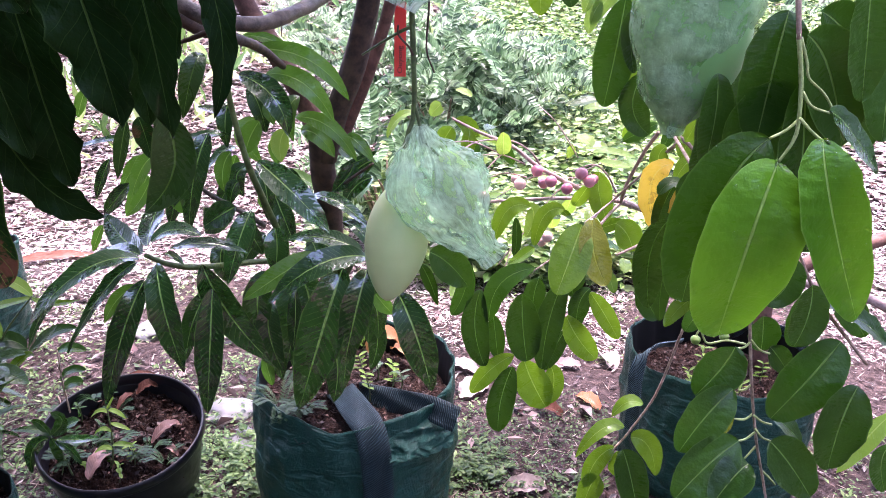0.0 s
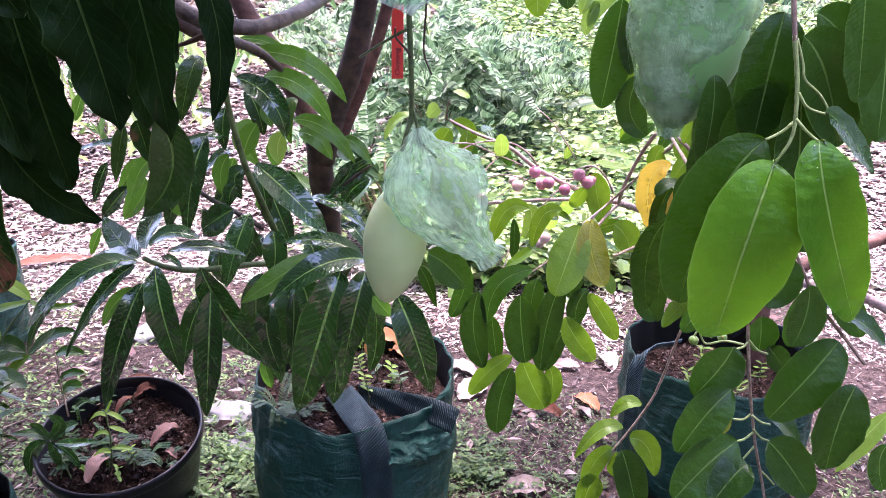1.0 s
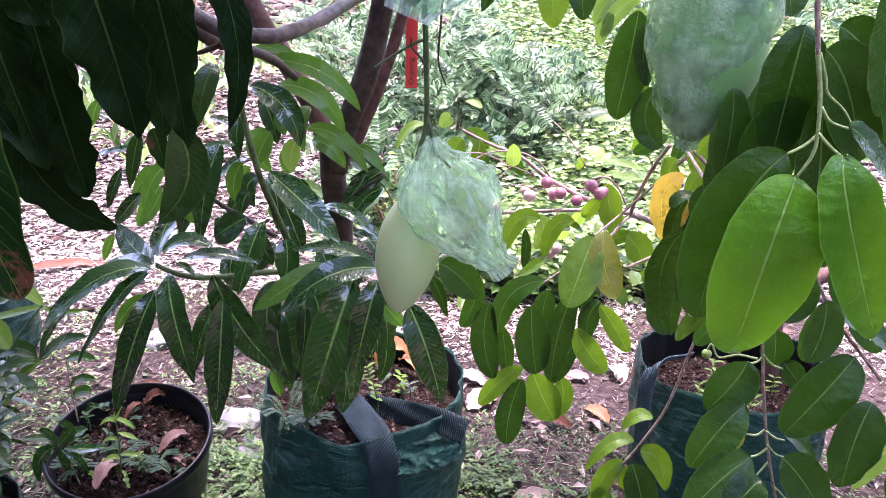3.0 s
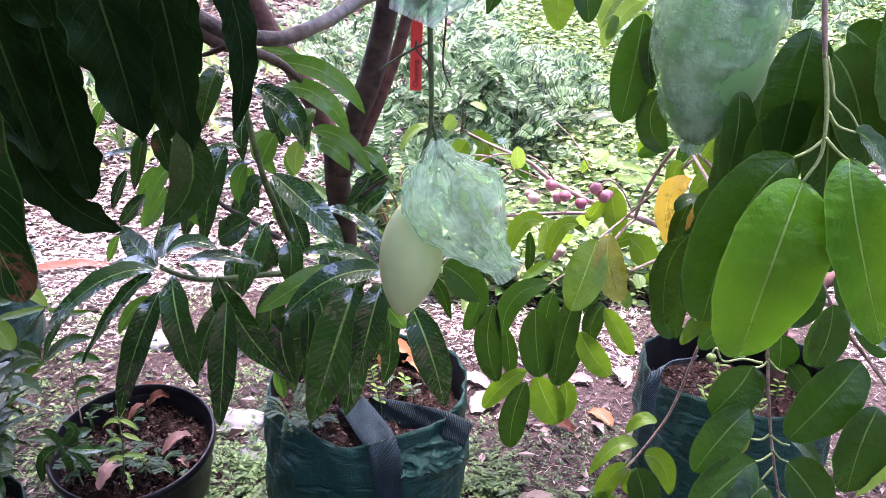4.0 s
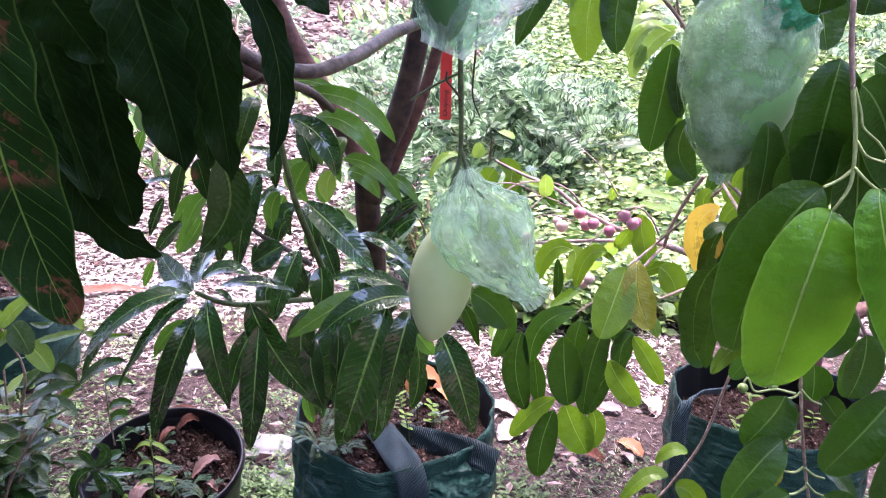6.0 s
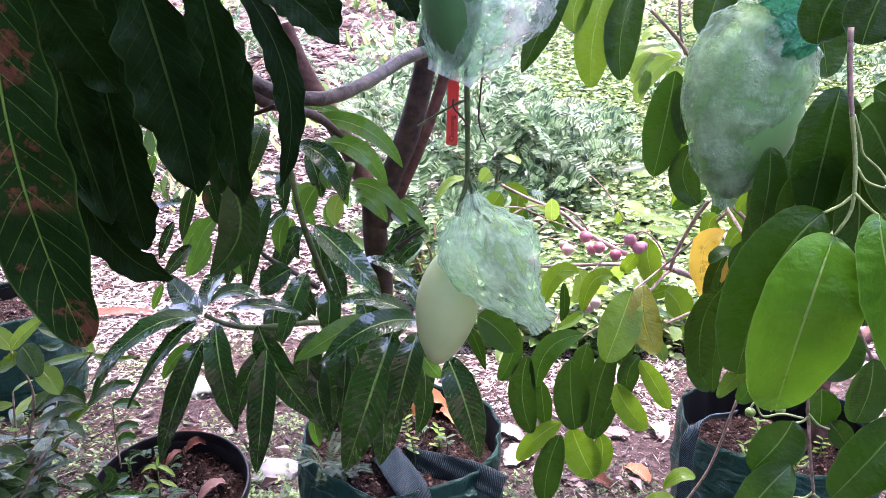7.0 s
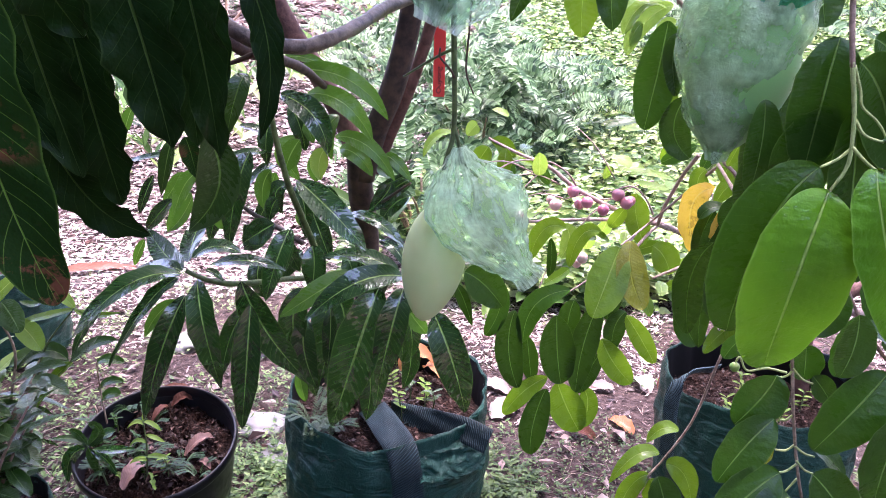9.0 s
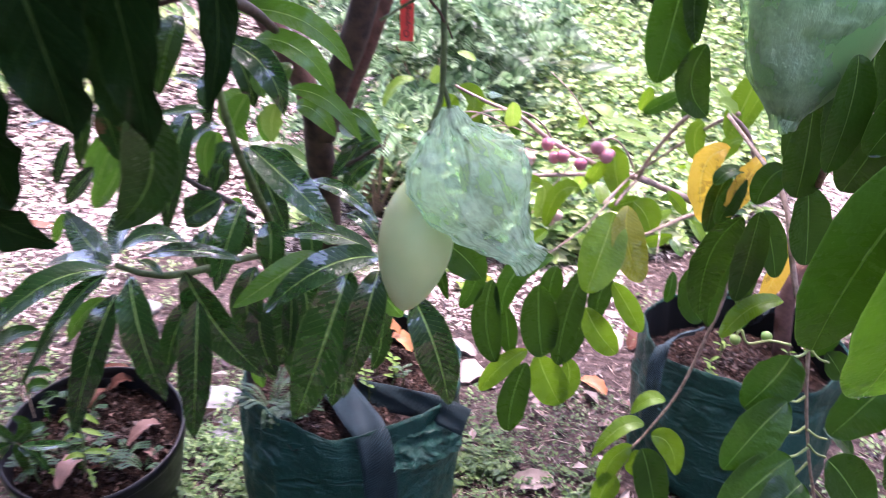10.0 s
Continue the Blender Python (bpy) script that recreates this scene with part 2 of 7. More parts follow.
def film_material(name, tint, body, clear=0.45, grey=0.3, crinkle=0.8, beads=0.0, milky=0.5, streaky=1.0):
    """Thin crumpled plastic film: partly clear, partly milky, with a wet gloss."""
    m = Nodes(name)
    folds = m.noise(30.0, 5.0, 0.6)
    place = m.tree.nodes.new("ShaderNodeTexCoord").outputs["Object"]
    warp = m.node("ShaderNodeTexNoise", Vector=place, Scale=40.0, Detail=2.0)
    bent = m.tree.nodes.new("ShaderNodeVectorMath")
    bent.operation = "MULTIPLY_ADD"
    m.put(bent.inputs[0], warp.outputs["Color"]), m.put(bent.inputs[1], (0.018, 0.018, 0.018)), m.put(bent.inputs[2], place)
    facets = m.node("ShaderNodeTexVoronoi", Vector=bent.outputs[0], Scale=46.0).outputs["Distance"]
    stretch = m.node("ShaderNodeMapping", Vector=m.tree.nodes.new("ShaderNodeUVMap").outputs[0])
    stretch.inputs["Scale"].default_value = (26.0, 5.0, 1.0)
    streak = m.node("ShaderNodeTexNoise", Vector=stretch.outputs[0], Scale=1.0, Detail=5.0, Roughness=0.6, Distortion=0.9).outputs[0]
    h = m.maths("ADD", m.maths("MULTIPLY", facets, 0.35), m.maths("ADD", m.maths("MULTIPLY", streak, 1.3 * streaky), m.maths("ADD", m.maths("MULTIPLY", m.noise(120.0, 4.0, 0.6), 0.35), m.maths("MULTIPLY", folds, 1.2))))
    if beads:
        vor = m.node("ShaderNodeTexVoronoi", Scale=240.0)
        m.tree.links.new(m.tree.nodes.new("ShaderNodeTexCoord").outputs["Object"], vor.inputs["Vector"])
        bead = m.maths("MULTIPLY", m.span(vor.outputs["Distance"], 0.05, 0.4, 1.0, 0.0), m.span(m.noise(18.0, 3.0), 0.48, 0.6))
        h = m.maths("ADD", h, m.maths("MULTIPLY", bead, beads))
    normal = m.bump(h, crinkle, 0.008)
    m.set(Base_Color=m.mix(m.span(folds, 0.35, 0.7), body, tuple(min(1.0, 1.25 * c + 0.05) for c in body)), Roughness=0.09, Normal=normal, Specular_IOR_Level=0.9)
    milk = m.node("ShaderNodeBsdfTranslucent", Color=body, Normal=normal)
    clear_film = m.node("ShaderNodeBsdfTransparent", Color=tint)
    a, b = m.tree.nodes.new("ShaderNodeMixShader"), m.tree.nodes.new("ShaderNodeMixShader")
    m.put(a.inputs[0], milky), m.put(a.inputs[1], m.bsdf.outputs[0]), m.put(a.inputs[2], milk.outputs[0])
    m.put(b.inputs[0], m.span(m.maths("ADD", m.maths("MULTIPLY", streak, 0.9 * streaky), m.maths("MULTIPLY", folds, 1.5 - 0.9 * streaky)), 0.5, 1.0, clear + grey, clear - grey)), m.put(b.inputs[1], a.outputs[0]), m.put(b.inputs[2], clear_film.outputs[0])
    m.tree.links.new(b.outputs[0], m.out.inputs[0])
    return m.mat


FILM = film_material("pale_green_film", (0.80, 0.96, 0.86), (0.58, 0.72, 0.54), 0.56, 0.32, 0.9)
FILM_DENSE = film_material("green_film_over_fruit", (0.82, 0.96, 0.76), (0.37, 0.52, 0.31), 0.48, 0.22, 0.7, 0.8, 0.3, 0.3)
FILM_KNOT = film_material("gathered_green_film", (0.3, 0.8, 0.55), (0.10, 0.48, 0.28), 0.25, 0.12)
FILM_CLEAR = film_material("clear_film", (0.9, 0.98, 0.93), (0.76, 0.82, 0.76), 0.70, 0.18, 0.7)
FILM_THIN = film_material("thin_green_film", (0.82, 0.95, 0.86), (0.42, 0.56, 0.40), 0.92, 0.06, 0.6)


def fruit_skin(name, dark, light, speck, scale=40.0, rough=0.42):
    m = Nodes(name)
    big = m.noise(9.0, 3.0)
    vor = m.node("ShaderNodeTexVoronoi", Scale=scale * 9)
    m.tree.links.new(m.tree.nodes.new("ShaderNodeTexCoord").outputs["Object"], vor.inputs["Vector"])
    rnd = m.tree.nodes.new("ShaderNodeObjectInfo").outputs["Random"]
    col = m.mix(m.span(m.maths("ADD", big, m.maths("MULTIPLY", rnd, 0.3)), 0.4, 0.85), dark, light)
    col = m.mix(m.span(vor.outputs["Distance"], 0.05, 0.16, 0.45, 0.0), col, speck)
    return m.set(Base_Color=col, Roughness=rough, Subsurface_Weight=0.12, Subsurface_Scale=0.01, Normal=m.bump(m.noise(90.0), 0.08, 0.002))


MANGO_SKIN = fruit_skin("green_mango_skin", (0.44, 0.55, 0.23), (0.56, 0.65, 0.30), (0.55, 0.66, 0.40))
DARK_MANGO_SKIN = fruit_skin("dark_green_mango_skin", (0.12, 0.30, 0.08), (0.20, 0.40, 0.13), (0.34, 0.5, 0.24))
DEEP_MANGO_SKIN = fruit_skin("deep_green_mango_skin", (0.05, 0.15, 0.04), (0.09, 0.21, 0.07), (0.2, 0.32, 0.14))
PINK_SKIN = fruit_skin("pink_fruit_skin", (0.38, 0.09, 0.16), (0.55, 0.22, 0.27), (0.68, 0.42, 0.45), 90.0, 0.32)
PALE_SKIN = fruit_skin("pale_pink_fruit_skin", (0.62, 0.30, 0.30), (0.7, 0.45, 0.4), (0.8, 0.6, 0.5), 90.0, 0.35)
GREEN_SKIN = fruit_skin("small_green_fruit_skin", (0.14, 0.24, 0.05), (0.22, 0.34, 0.08), (0.4, 0.5, 0.2), 90.0, 0.35)


def plain(name, colour, rough=0.5, vary=0.2, scale=30.0):
    m = Nodes(name)
    n = m.noise(scale, 6.0)
    return m.set(Base_Color=m.mix(m.span(n, 0.3, 0.7), tuple(c * (1 - vary) for c in colour), colour), Roughness=rough, Normal=m.bump(n, 0.15, 0.002))


TAG_RED = plain("red_plastic", (0.90, 0.05, 0.035), 0.35, 0.12)
INK = plain("black_ink", (0.02, 0.012, 0.012), 0.6)
TIE_YELLOW = plain("yellow_tie", (0.85, 0.65, 0.05), 0.4)
STONE = plain("pale_stone", (0.20, 0.195, 0.195), 0.6, 0.35, 18.0)
DROP = Nodes("water").set(Base_Color=(1.0, 1.0, 1.0), Roughness=0.02, Transmission_Weight=1.0, IOR=1.33)


def island_material(name, colours, rough=0.5, thin=0.2, gloss_vary=True):
    """Colour by piece, for joined flakes and leaflets."""
    m = Nodes(name)
    rnd = m.tree.nodes.new("ShaderNodeNewGeometry").outputs["Random Per Island"]
    ramp = m.tree.nodes.new("ShaderNodeValToRGB")
    ramp.color_ramp.interpolation = "LINEAR"
    els = ramp.color_ramp.elements
    while len(els) < len(colours):
        els.new(0.5)
    for i, c in enumerate(colours):
        els[i].position, els[i].color = i / (len(colours) - 1), (*c, 1.0)
    m.put(ramp.inputs[0], rnd)
    col = m.mix(m.span(m.noise(50.0, 4.0), 0.3, 0.7, 0.0, 0.3), ramp.outputs[0], tuple(0.45 * c for c in colours[0]))
    m.set(Base_Color=col, Roughness=rough, Specular_IOR_Level=0.3)
    glow = m.node("ShaderNodeBsdfTranslucent", Color=col)
    both = m.tree.nodes.new("ShaderNodeMixShader")
    m.put(both.inputs[0], thin), m.put(both.inputs[1], m.bsdf.outputs[0]), m.put(both.inputs[2], glow.outputs[0])
    m.tree.links.new(both.outputs[0], m.out.inputs[0])
    return m.mat


LITTER = island_material("litter_flakes", [(0.020, 0.012, 0.011), (0.055, 0.031, 0.028), (0.10, 0.062, 0.056), (0.15, 0.102, 0.094), (0.40, 0.31, 0.29), (0.085, 0.042, 0.032), (0.045, 0.027, 0.024)], 0.36, 0.06)
CRUMB = island_material("soil_crumbs", [(0.006, 0.004, 0.003), (0.03, 0.014, 0.010), (0.08, 0.038, 0.028), (0.012, 0.007, 0.005), (0.19, 0.11, 0.085), (0.05, 0.024, 0.017)], 0.5, 0.03)
SHARD = island_material("torn_dead_leaves", [(0.012, 0.008, 0.007), (0.06, 0.028, 0.022), (0.13, 0.065, 0.055), (0.20, 0.125, 0.11), (0.32, 0.23, 0.21), (0.46, 0.38, 0.36), (0.06, 0.035, 0.03), (0.03, 0.018, 0.015), (0.09, 0.05, 0.04), (0.02, 0.012, 0.01)], 0.3, 0.08)
# dry litter whose near-white tones also carry the brightness under open sky
PALE_LITTER = island_material("skylit_litter_flakes", [(0.20, 0.14, 0.13), (0.38, 0.295, 0.275), (0.52, 0.435, 0.41), (0.68, 0.60, 0.575)], 0.42, 0.1)
MOSS = island_material("small_ground_weeds", [(0.02, 0.045, 0.014), (0.04, 0.085, 0.022), (0.07, 0.12, 0.032), (0.10, 0.16, 0.05)], 0.45, 0.2)
WEED = island_material("weed_leaflets", [(0.05, 0.11, 0.03), (0.10, 0.19, 0.05), (0.17, 0.27, 0.09), (0.24, 0.33, 0.12)], 0.4, 0.25)
FEATHER = island_material("feathery_weed_leaflets", [(0.016, 0.05, 0.018), (0.03, 0.08, 0.026), (0.05, 0.11, 0.036)], 0.4, 0.25)
FERN = island_material("pinnate_leaflets", [(0.016, 0.045, 0.018), (0.06, 0.13, 0.045), (0.16, 0.28, 0.12), (0.32, 0.45, 0.26)], 0.34, 0.3)
NETTLE = island_material("weed_bed_leaves", [(0.02, 0.05, 0.015), (0.08, 0.17, 0.04), (0.20, 0.33, 0.09), (0.36, 0.47, 0.17), (0.56, 0.62, 0.34)], 0.32, 0.34)
STRAW = island_material("dry_stalks", [(0.035, 0.02, 0.016), (0.10, 0.06, 0.045), (0.26, 0.18, 0.145), (0.48, 0.39, 0.33), (0.07, 0.04, 0.03)], 0.5, 0.05)
CANOPY = island_material("canopy_leaves", [(0.014, 0.045, 0.014), (0.025, 0.07, 0.02), (0.04, 0.1, 0.025)], 0.35, 0.12)


# ---- builders ----
def mesh_object(name, verts, faces, mat, parent=None, origin=(0, 0, 0), uvs=None, smooth=True):
    o = Vector(origin)
    me = bpy.data.meshes.new(name)
    me.from_pydata([tuple(Vector(v) - o) for v in verts], [], faces)
    if uvs:
        layer = me.uv_layers.new(name="UVMap")
        loops = [0] * len(me.loops)
        me.loops.foreach_get("vertex_index", loops)
        layer.data.foreach_set("uv", [c for i in loops for c in uvs[i]])
    if smooth:
        me.polygons.foreach_set("use_smooth", [True] * len(me.polygons))
    me.materials.append(mat)
    ob = new(name, me)
    ob.location = o
    if parent:
        ob.parent = parent
        ob.location = o - world_place(parent)
    return ob


def world_place(ob):
    p = Vector(ob.location)
    while ob.parent:
        ob = ob.parent
        p = p + Vector(ob.location)
    return p


def empty(name, place, label, category, group="", kind=""):
    ob = new(name)
    ob.location = place
    ob.empty_display_size = 0.05
    return tagged(ob, label, category, group, kind)


def curve_points(pts, steps=6):
    """A smooth run of points through pts."""
    p = [Vector(v) for v in pts]
    p = [2 * p[0] - p[1]] + p + [2 * p[-1] - p[-2]]
    out = []
    for i in range(1, len(p) - 2):
        for k in range(steps):
            s = k / steps
            a, b, c, d = p[i - 1], p[i], p[i + 1], p[i + 2]
            out.append(0.5 * (2 * b + (c - a) * s + (2 * a - 5 * b + 4 * c - d) * s * s + (3 * b - a - 3 * c + d) * s ** 3))
    return out + [p[-2]]


def stem(name, pts, r0, r1, mat, parent=None, sides=9, knobs=0.06, steps=6, label=""):
    """A tapered, slightly knobbly limb or stalk through pts."""
    line = curve_points(pts, steps)
    verts, faces, uvs = [], [], []
    up = Vector((0.31, 0.87, 0.38))
    for i, p in enumerate(line):
        t = (line[min(i + 1, len(line) - 1)] - line[max(i - 1, 0)]).normalized()
        a = t.cross(up).normalized()
        b = t.cross(a)
        s = i / (len(line) - 1)
        r = r0 + (r1 - r0) * s
        for k in range(sides):
            w = 2 * math.pi * k / sides
            q = r * (1 + knobs * 2 * noise.noise(p * (0.35 / max(r0, 0.002)) + Vector((k * 0.7, 0, 0))))
            verts.append(p + (a * math.cos(w) + b * math.sin(w)) * q)
            uvs.append((k / sides, s))
    n = len(line)
    for i in range(n - 1):
        for k in range(sides):
            k2 = (k + 1) % sides
            faces.append((i * sides + k, i * sides + k2, (i + 1) * sides + k2, (i + 1) * sides + k))
    faces += [tuple(range(sides - 1, -1, -1)), tuple((n - 1) * sides + k for k in range(sides))]
    ob = mesh_object(name, verts, faces, mat, parent, pts[0], uvs)
    return tagged(ob, label) if label else ob


SHAPES = {"mango": (0.62, 0.78, 1.0), "oval": (0.58, 0.54, 1.0), "egg": (0.42, 0.62, 1.0), "lance": (0.8, 1.1, 1.0), "drop": (0.5, 0.7, 1.0), "round": (0.55, 0.48, 1.0)}


def blade(base, tip, width, mid=None, shape="mango", face=(0.0, -0.55, 1.0), fold=0.22, wave=0.03, waves=3.5, bow=0.05, twist=0.0, rows=16, cols=6, nibble=0.0, frill=0.6):
    b, t = Vector(base), Vector(tip)
    length = (t - b).length
    f = Vector(face).normalized()
    if abs(f.dot((t - b).normalized())) > 0.6:
        f = f.lerp(Vector((0.0, -1.0, 0.15)), 0.8).normalized()
    m = Vector(mid) if mid else (b + t) / 2 + f * bow * length
    c = 2 * m - (b + t) / 2
    p, q, _ = SHAPES[shape]
    top = p / (p + q)
    peak = top ** p * (1 - top) ** q
    ph = RND.uniform(0, 6.3)
    verts, faces, uvs = [], [], []
    for i in range(rows + 1):
        s = 0.5 * i / rows + 0.25 * (1 - math.cos(math.pi * i / rows))
        s = 0.5 - 0.5 * math.cos(math.pi * s)
        pos = b * (1 - s) ** 2 + c * 2 * s * (1 - s) + t * s * s
        tan = ((c - b) * (1 - s) + (t - c) * s).normalized()
        side = tan.cross(f)
        side = side.normalized() if side.length > 0.05 else tan.orthogonal().normalized()
        nrm = side.cross(tan).normalized()
        if twist:
            r = Matrix.Rotation(twist * s, 3, tan)
            side, nrm = r @ side, r @ nrm
        w = 0.5 * width * max(s ** p * (1 - s) ** q / peak, 0.015)
        for k in range(cols + 1):
            u = 2 * k / cols - 1
            edge = 1.0 + frill * wave * math.sin(2 * math.pi * waves * 1.7 * s + ph * 2 + (1 if u > 0 else 2.4))
            if nibble and abs(u) > 0.99:
                edge -= nibble * max(0.0, noise.noise(Vector((s * 9, ph, u))))
            lift = fold * w * abs(u) ** 1.35 + wave * width * math.sin(2 * math.pi * waves * s + ph + (0 if u > 0 else 1.9)) * u * u
            verts.append(pos + side * (u * w * edge) + nrm * lift)
            uvs.append((0.5 + 0.5 * u, s))
    n = cols + 1
    for i in range(rows):
        for k in range(cols):
            faces.append((i * n + k, i * n + k + 1, (i + 1) * n + k + 1, (i + 1) * n + k))
    return verts, faces, uvs


def leaf(parent, base, tip, width, mat, mid=None, name="leaf", label="", drops=0, **kw):
    verts, faces, uvs = blade(base, tip, width, mid, **kw)
    ob = mesh_object(name, verts, faces, mat, parent, base, uvs)
    if drops:
        water_drops(ob, verts, kw.get("cols", 6) + 1, drops)
    return tagged(ob, label) if label else ob


def water_drops(ob, verts, n, count):
    """Small rain drops that sit on a leaf blade."""
    dv, df = [], []
    rows = len(verts) // n
    for _ in range(count):
        i, k = RND.randint(1, rows - 3), RND.randint(0, n - 2)
        a, b, c = verts[i * n + k], verts[i * n + k + 1], verts[(i + 1) * n + k]
        nn = (b - a).cross(c - a).normalized()
        if nn.y > 0:
            nn = -nn
        p = a + (b - a) * RND.random() + (c - a) * RND.random()
        x = nn.orthogonal().normalized()
        y = nn.cross(x)
        r = 0.0006 + 0.0014 * RND.random() ** 3
        o = len(dv)
        for ring, h in ((1.0, -0.1), (0.8, 0.4), (0.4, 0.65)):
            dv += [p + (x * math.cos(0.785 * j) + y * math.sin(0.785 * j)) * (r * ring) + nn * (r * h) for j in range(8)]
        dv.append(p + nn * (r * 0.72))
        for q in range(2):
            df += [(o + q * 8 + j, o + q * 8 + (j + 1) % 8, o + q * 8 + 8 + (j + 1) % 8, o + q * 8 + 8 + j) for j in range(8)]
        df += [(o + 16 + j, o + 16 + (j + 1) % 8, o + 24) for j in range(8)]
    tagged(mesh_object("water", dv, df, DROP, ob, dv[0]), "clear rain drops", kind="stuff")


def lathe(name, profile, place, mat, parent=None, sides=64, wobble=None, uv_scale=1.0):
    """A turned body from (radius, height) pairs; wobble(angle, s) -> (radius factor, height offset)."""
    verts, faces, uvs = [], [], []
    n = len(profile)
    for k in range(sides):
        a = 2 * math.pi * k / sides
        for i, (r, z) in enumerate(profile):
            fr, dz = wobble(a, i / (n - 1), z) if wobble else (1.0, 0.0)
            verts.append(Vector(place) + Vector((math.cos(a) * r * fr, math.sin(a) * r * fr, z + dz)))
            uvs.append((uv_scale * k / sides, i / (n - 1)))
    for k in range(sides):
        k2 = (k + 1) % sides
        for i in range(n - 1):
            faces.append((k * n + i, k2 * n + i, k2 * n + i + 1, k * n + i + 1))
    return mesh_object(name, verts, faces, mat, parent, place, uvs)


def ribbon(name, pts, width, mat, parent, side, thick=0.003, label=""):
    """A flat strap with thickness along pts; side: the direction across it."""
    line = curve_points(pts, 8)
    verts, faces, uvs = [], [], []
    run = 0.0
    for i, p in enumerate(line):
        if i:
            run += (p - line[i - 1]).length
        t = (line[min(i + 1, len(line) - 1)] - line[max(i - 1, 0)]).normalized()
        s = Vector(side)
        s = (s - t * s.dot(t)).normalized()
        nn = s.cross(t).normalized()
        for j in range(7):
            u = j / 6 - 0.5
            verts.append(p + s * (u * width) + nn * (0.004 * math.sin(9 * u + run * 40) * 0.6))
            uvs.append((j / 6, run))
        for j in range(7):
            u = j / 6 - 0.5
            verts.append(p + s * (u * width) - nn * thick + nn * (0.004 * math.sin(9 * u + run * 40) * 0.6))
            uvs.append((j / 6, run))
    for i in range(len(line) - 1):
        a, b = i * 14, (i + 1) * 14
        for j in range(6):
            faces.append((a + j, a + j + 1, b + j + 1, b + j))
            faces.append((a + 8 + j, a + 7 + j, b + 7 + j, b + 8 + j))
        faces.append((a, b, b + 7, a + 7))
        faces.append((a + 6, a + 13, b + 13, b + 6))
    ob = mesh_object(name, verts, faces, mat, parent, pts[0], uvs)
    return tagged(ob, label) if label else ob


def sleeve(name, axis, radii, mat, parent, pleats=11, pleat=0.12, crumple=0.12, flat=0.75, rings=64, sides=84, seed=0.0, slant=0.0):
    """A crumpled film sleeve round a bent axis; radii along it; gathered in pleats at its narrow ends."""
    line = curve_points(axis, 12)
    n = len(line)
    verts, faces, uvs = [], [], []
    for i in range(rings + 1):
        s = i / rings
        x = s * (n - 1)
        j = min(int(x), n - 2)
        p = line[j].lerp(line[j + 1], x - j)
        t = (line[min(j + 2, n - 1)] - line[max(j - 1, 0)]).normalized()
        a = t.cross(Vector((0, 1, 0))).normalized()
        b = t.cross(a).normalized()
        y = s * (len(radii) - 1)
        m = min(int(y), len(radii) - 2)
        f = y - m
        f = f * f * (3 - 2 * f)
        r = radii[m] * (1 - f) + radii[m + 1] * f
        gather = max(0.0, 1 - r / (0.6 * max(radii)))
        for k in range(sides):
            w = 2 * math.pi * k / sides
            v = Vector((math.cos(w) * 1.6, math.sin(w) * 1.6, s * 3.4 + seed))
            crease = 0.5 * noise.noise(v * 1.3) + 0.55 * (0.3 - abs(noise.noise(v * 2.6))) + 0.35 * (0.3 - abs(noise.noise(v * 6.0 + Vector((3, 1, 0)))))
            q = 1 + pleat * (0.25 + gather) * math.sin(pleats * w + 5 * noise.noise(v)) + crumple * crease
            verts.append(p + a * (math.cos(w) * r * q) + b * (math.sin(w) * r * q * flat) + t * (slant * math.cos(w) * r * s))
            uvs.append((k / sides, s))
    for i in range(rings):
        for k in range(sides):
            k2 = (k + 1) % sides
            faces.append((i * sides + k, i * sides + k2, (i + 1) * sides + k2, (i + 1) * sides + k))
    return mesh_object(name, verts, faces, mat, parent, axis[0], uvs)


def ovoid(name, top, bottom, width, mat, parent, belly=0.0, sides=40, rings=28, ratio=0.85):
    """A mango-like fruit from top to bottom with a bulge to one side."""
    a, b = Vector(top), Vector(bottom)
    ax = b - a
    length = ax.length
    t = ax.normalized()
    x = t.cross(Vector((0, 1, 0))).normalized()
    y = t.cross(x).normalized()
    verts, faces, uvs = [], [], []
    for i in range(rings + 1):
        s = i / rings
        w = 0.5 * width * (math.sin(math.pi * s ** 0.92) ** 0.62 if 0 < s < 1 else 0.0)
        for k in range(sides):
            an = 2 * math.pi * k / sides
            verts.append(a + t * (s * length) + x * (math.cos(an) * w + belly * width * math.sin(math.pi * s)) + y * (math.sin(an) * w * ratio))
            uvs.append((k / sides, s))
    for i in range(rings):
        for k in range(sides):
            k2 = (k + 1) % sides
            faces.append((i * sides + k, i * sides + k2, (i + 1) * sides + k2, (i + 1) * sides + k))
    return mesh_object(name, verts, faces, mat, parent, top, uvs)


def flake(verts, faces, place, direction, normal, length, width, curl=0.2):
    """A small folded leaf of four triangles, added to a joined mesh."""
    d = direction.normalized()
    side = d.cross(normal)
    side = side.normalized() if side.length > 1e-3 else d.orthogonal().normalized()
    nn = side.cross(d)
    i = len(verts)
    verts += [place, place + d * (0.45 * length) + side * (0.5 * width) + nn * (curl * width), place + d * length - nn * (curl * width * 0.6),
              place + d * (0.45 * length) - side * (0.5 * width) + nn * (curl * width), place + d * (0.48 * length)]
    faces += [(i, i + 4, i + 1), (i + 1, i + 4, i + 2), (i + 2, i + 4, i + 3), (i + 3, i + 4, i)]


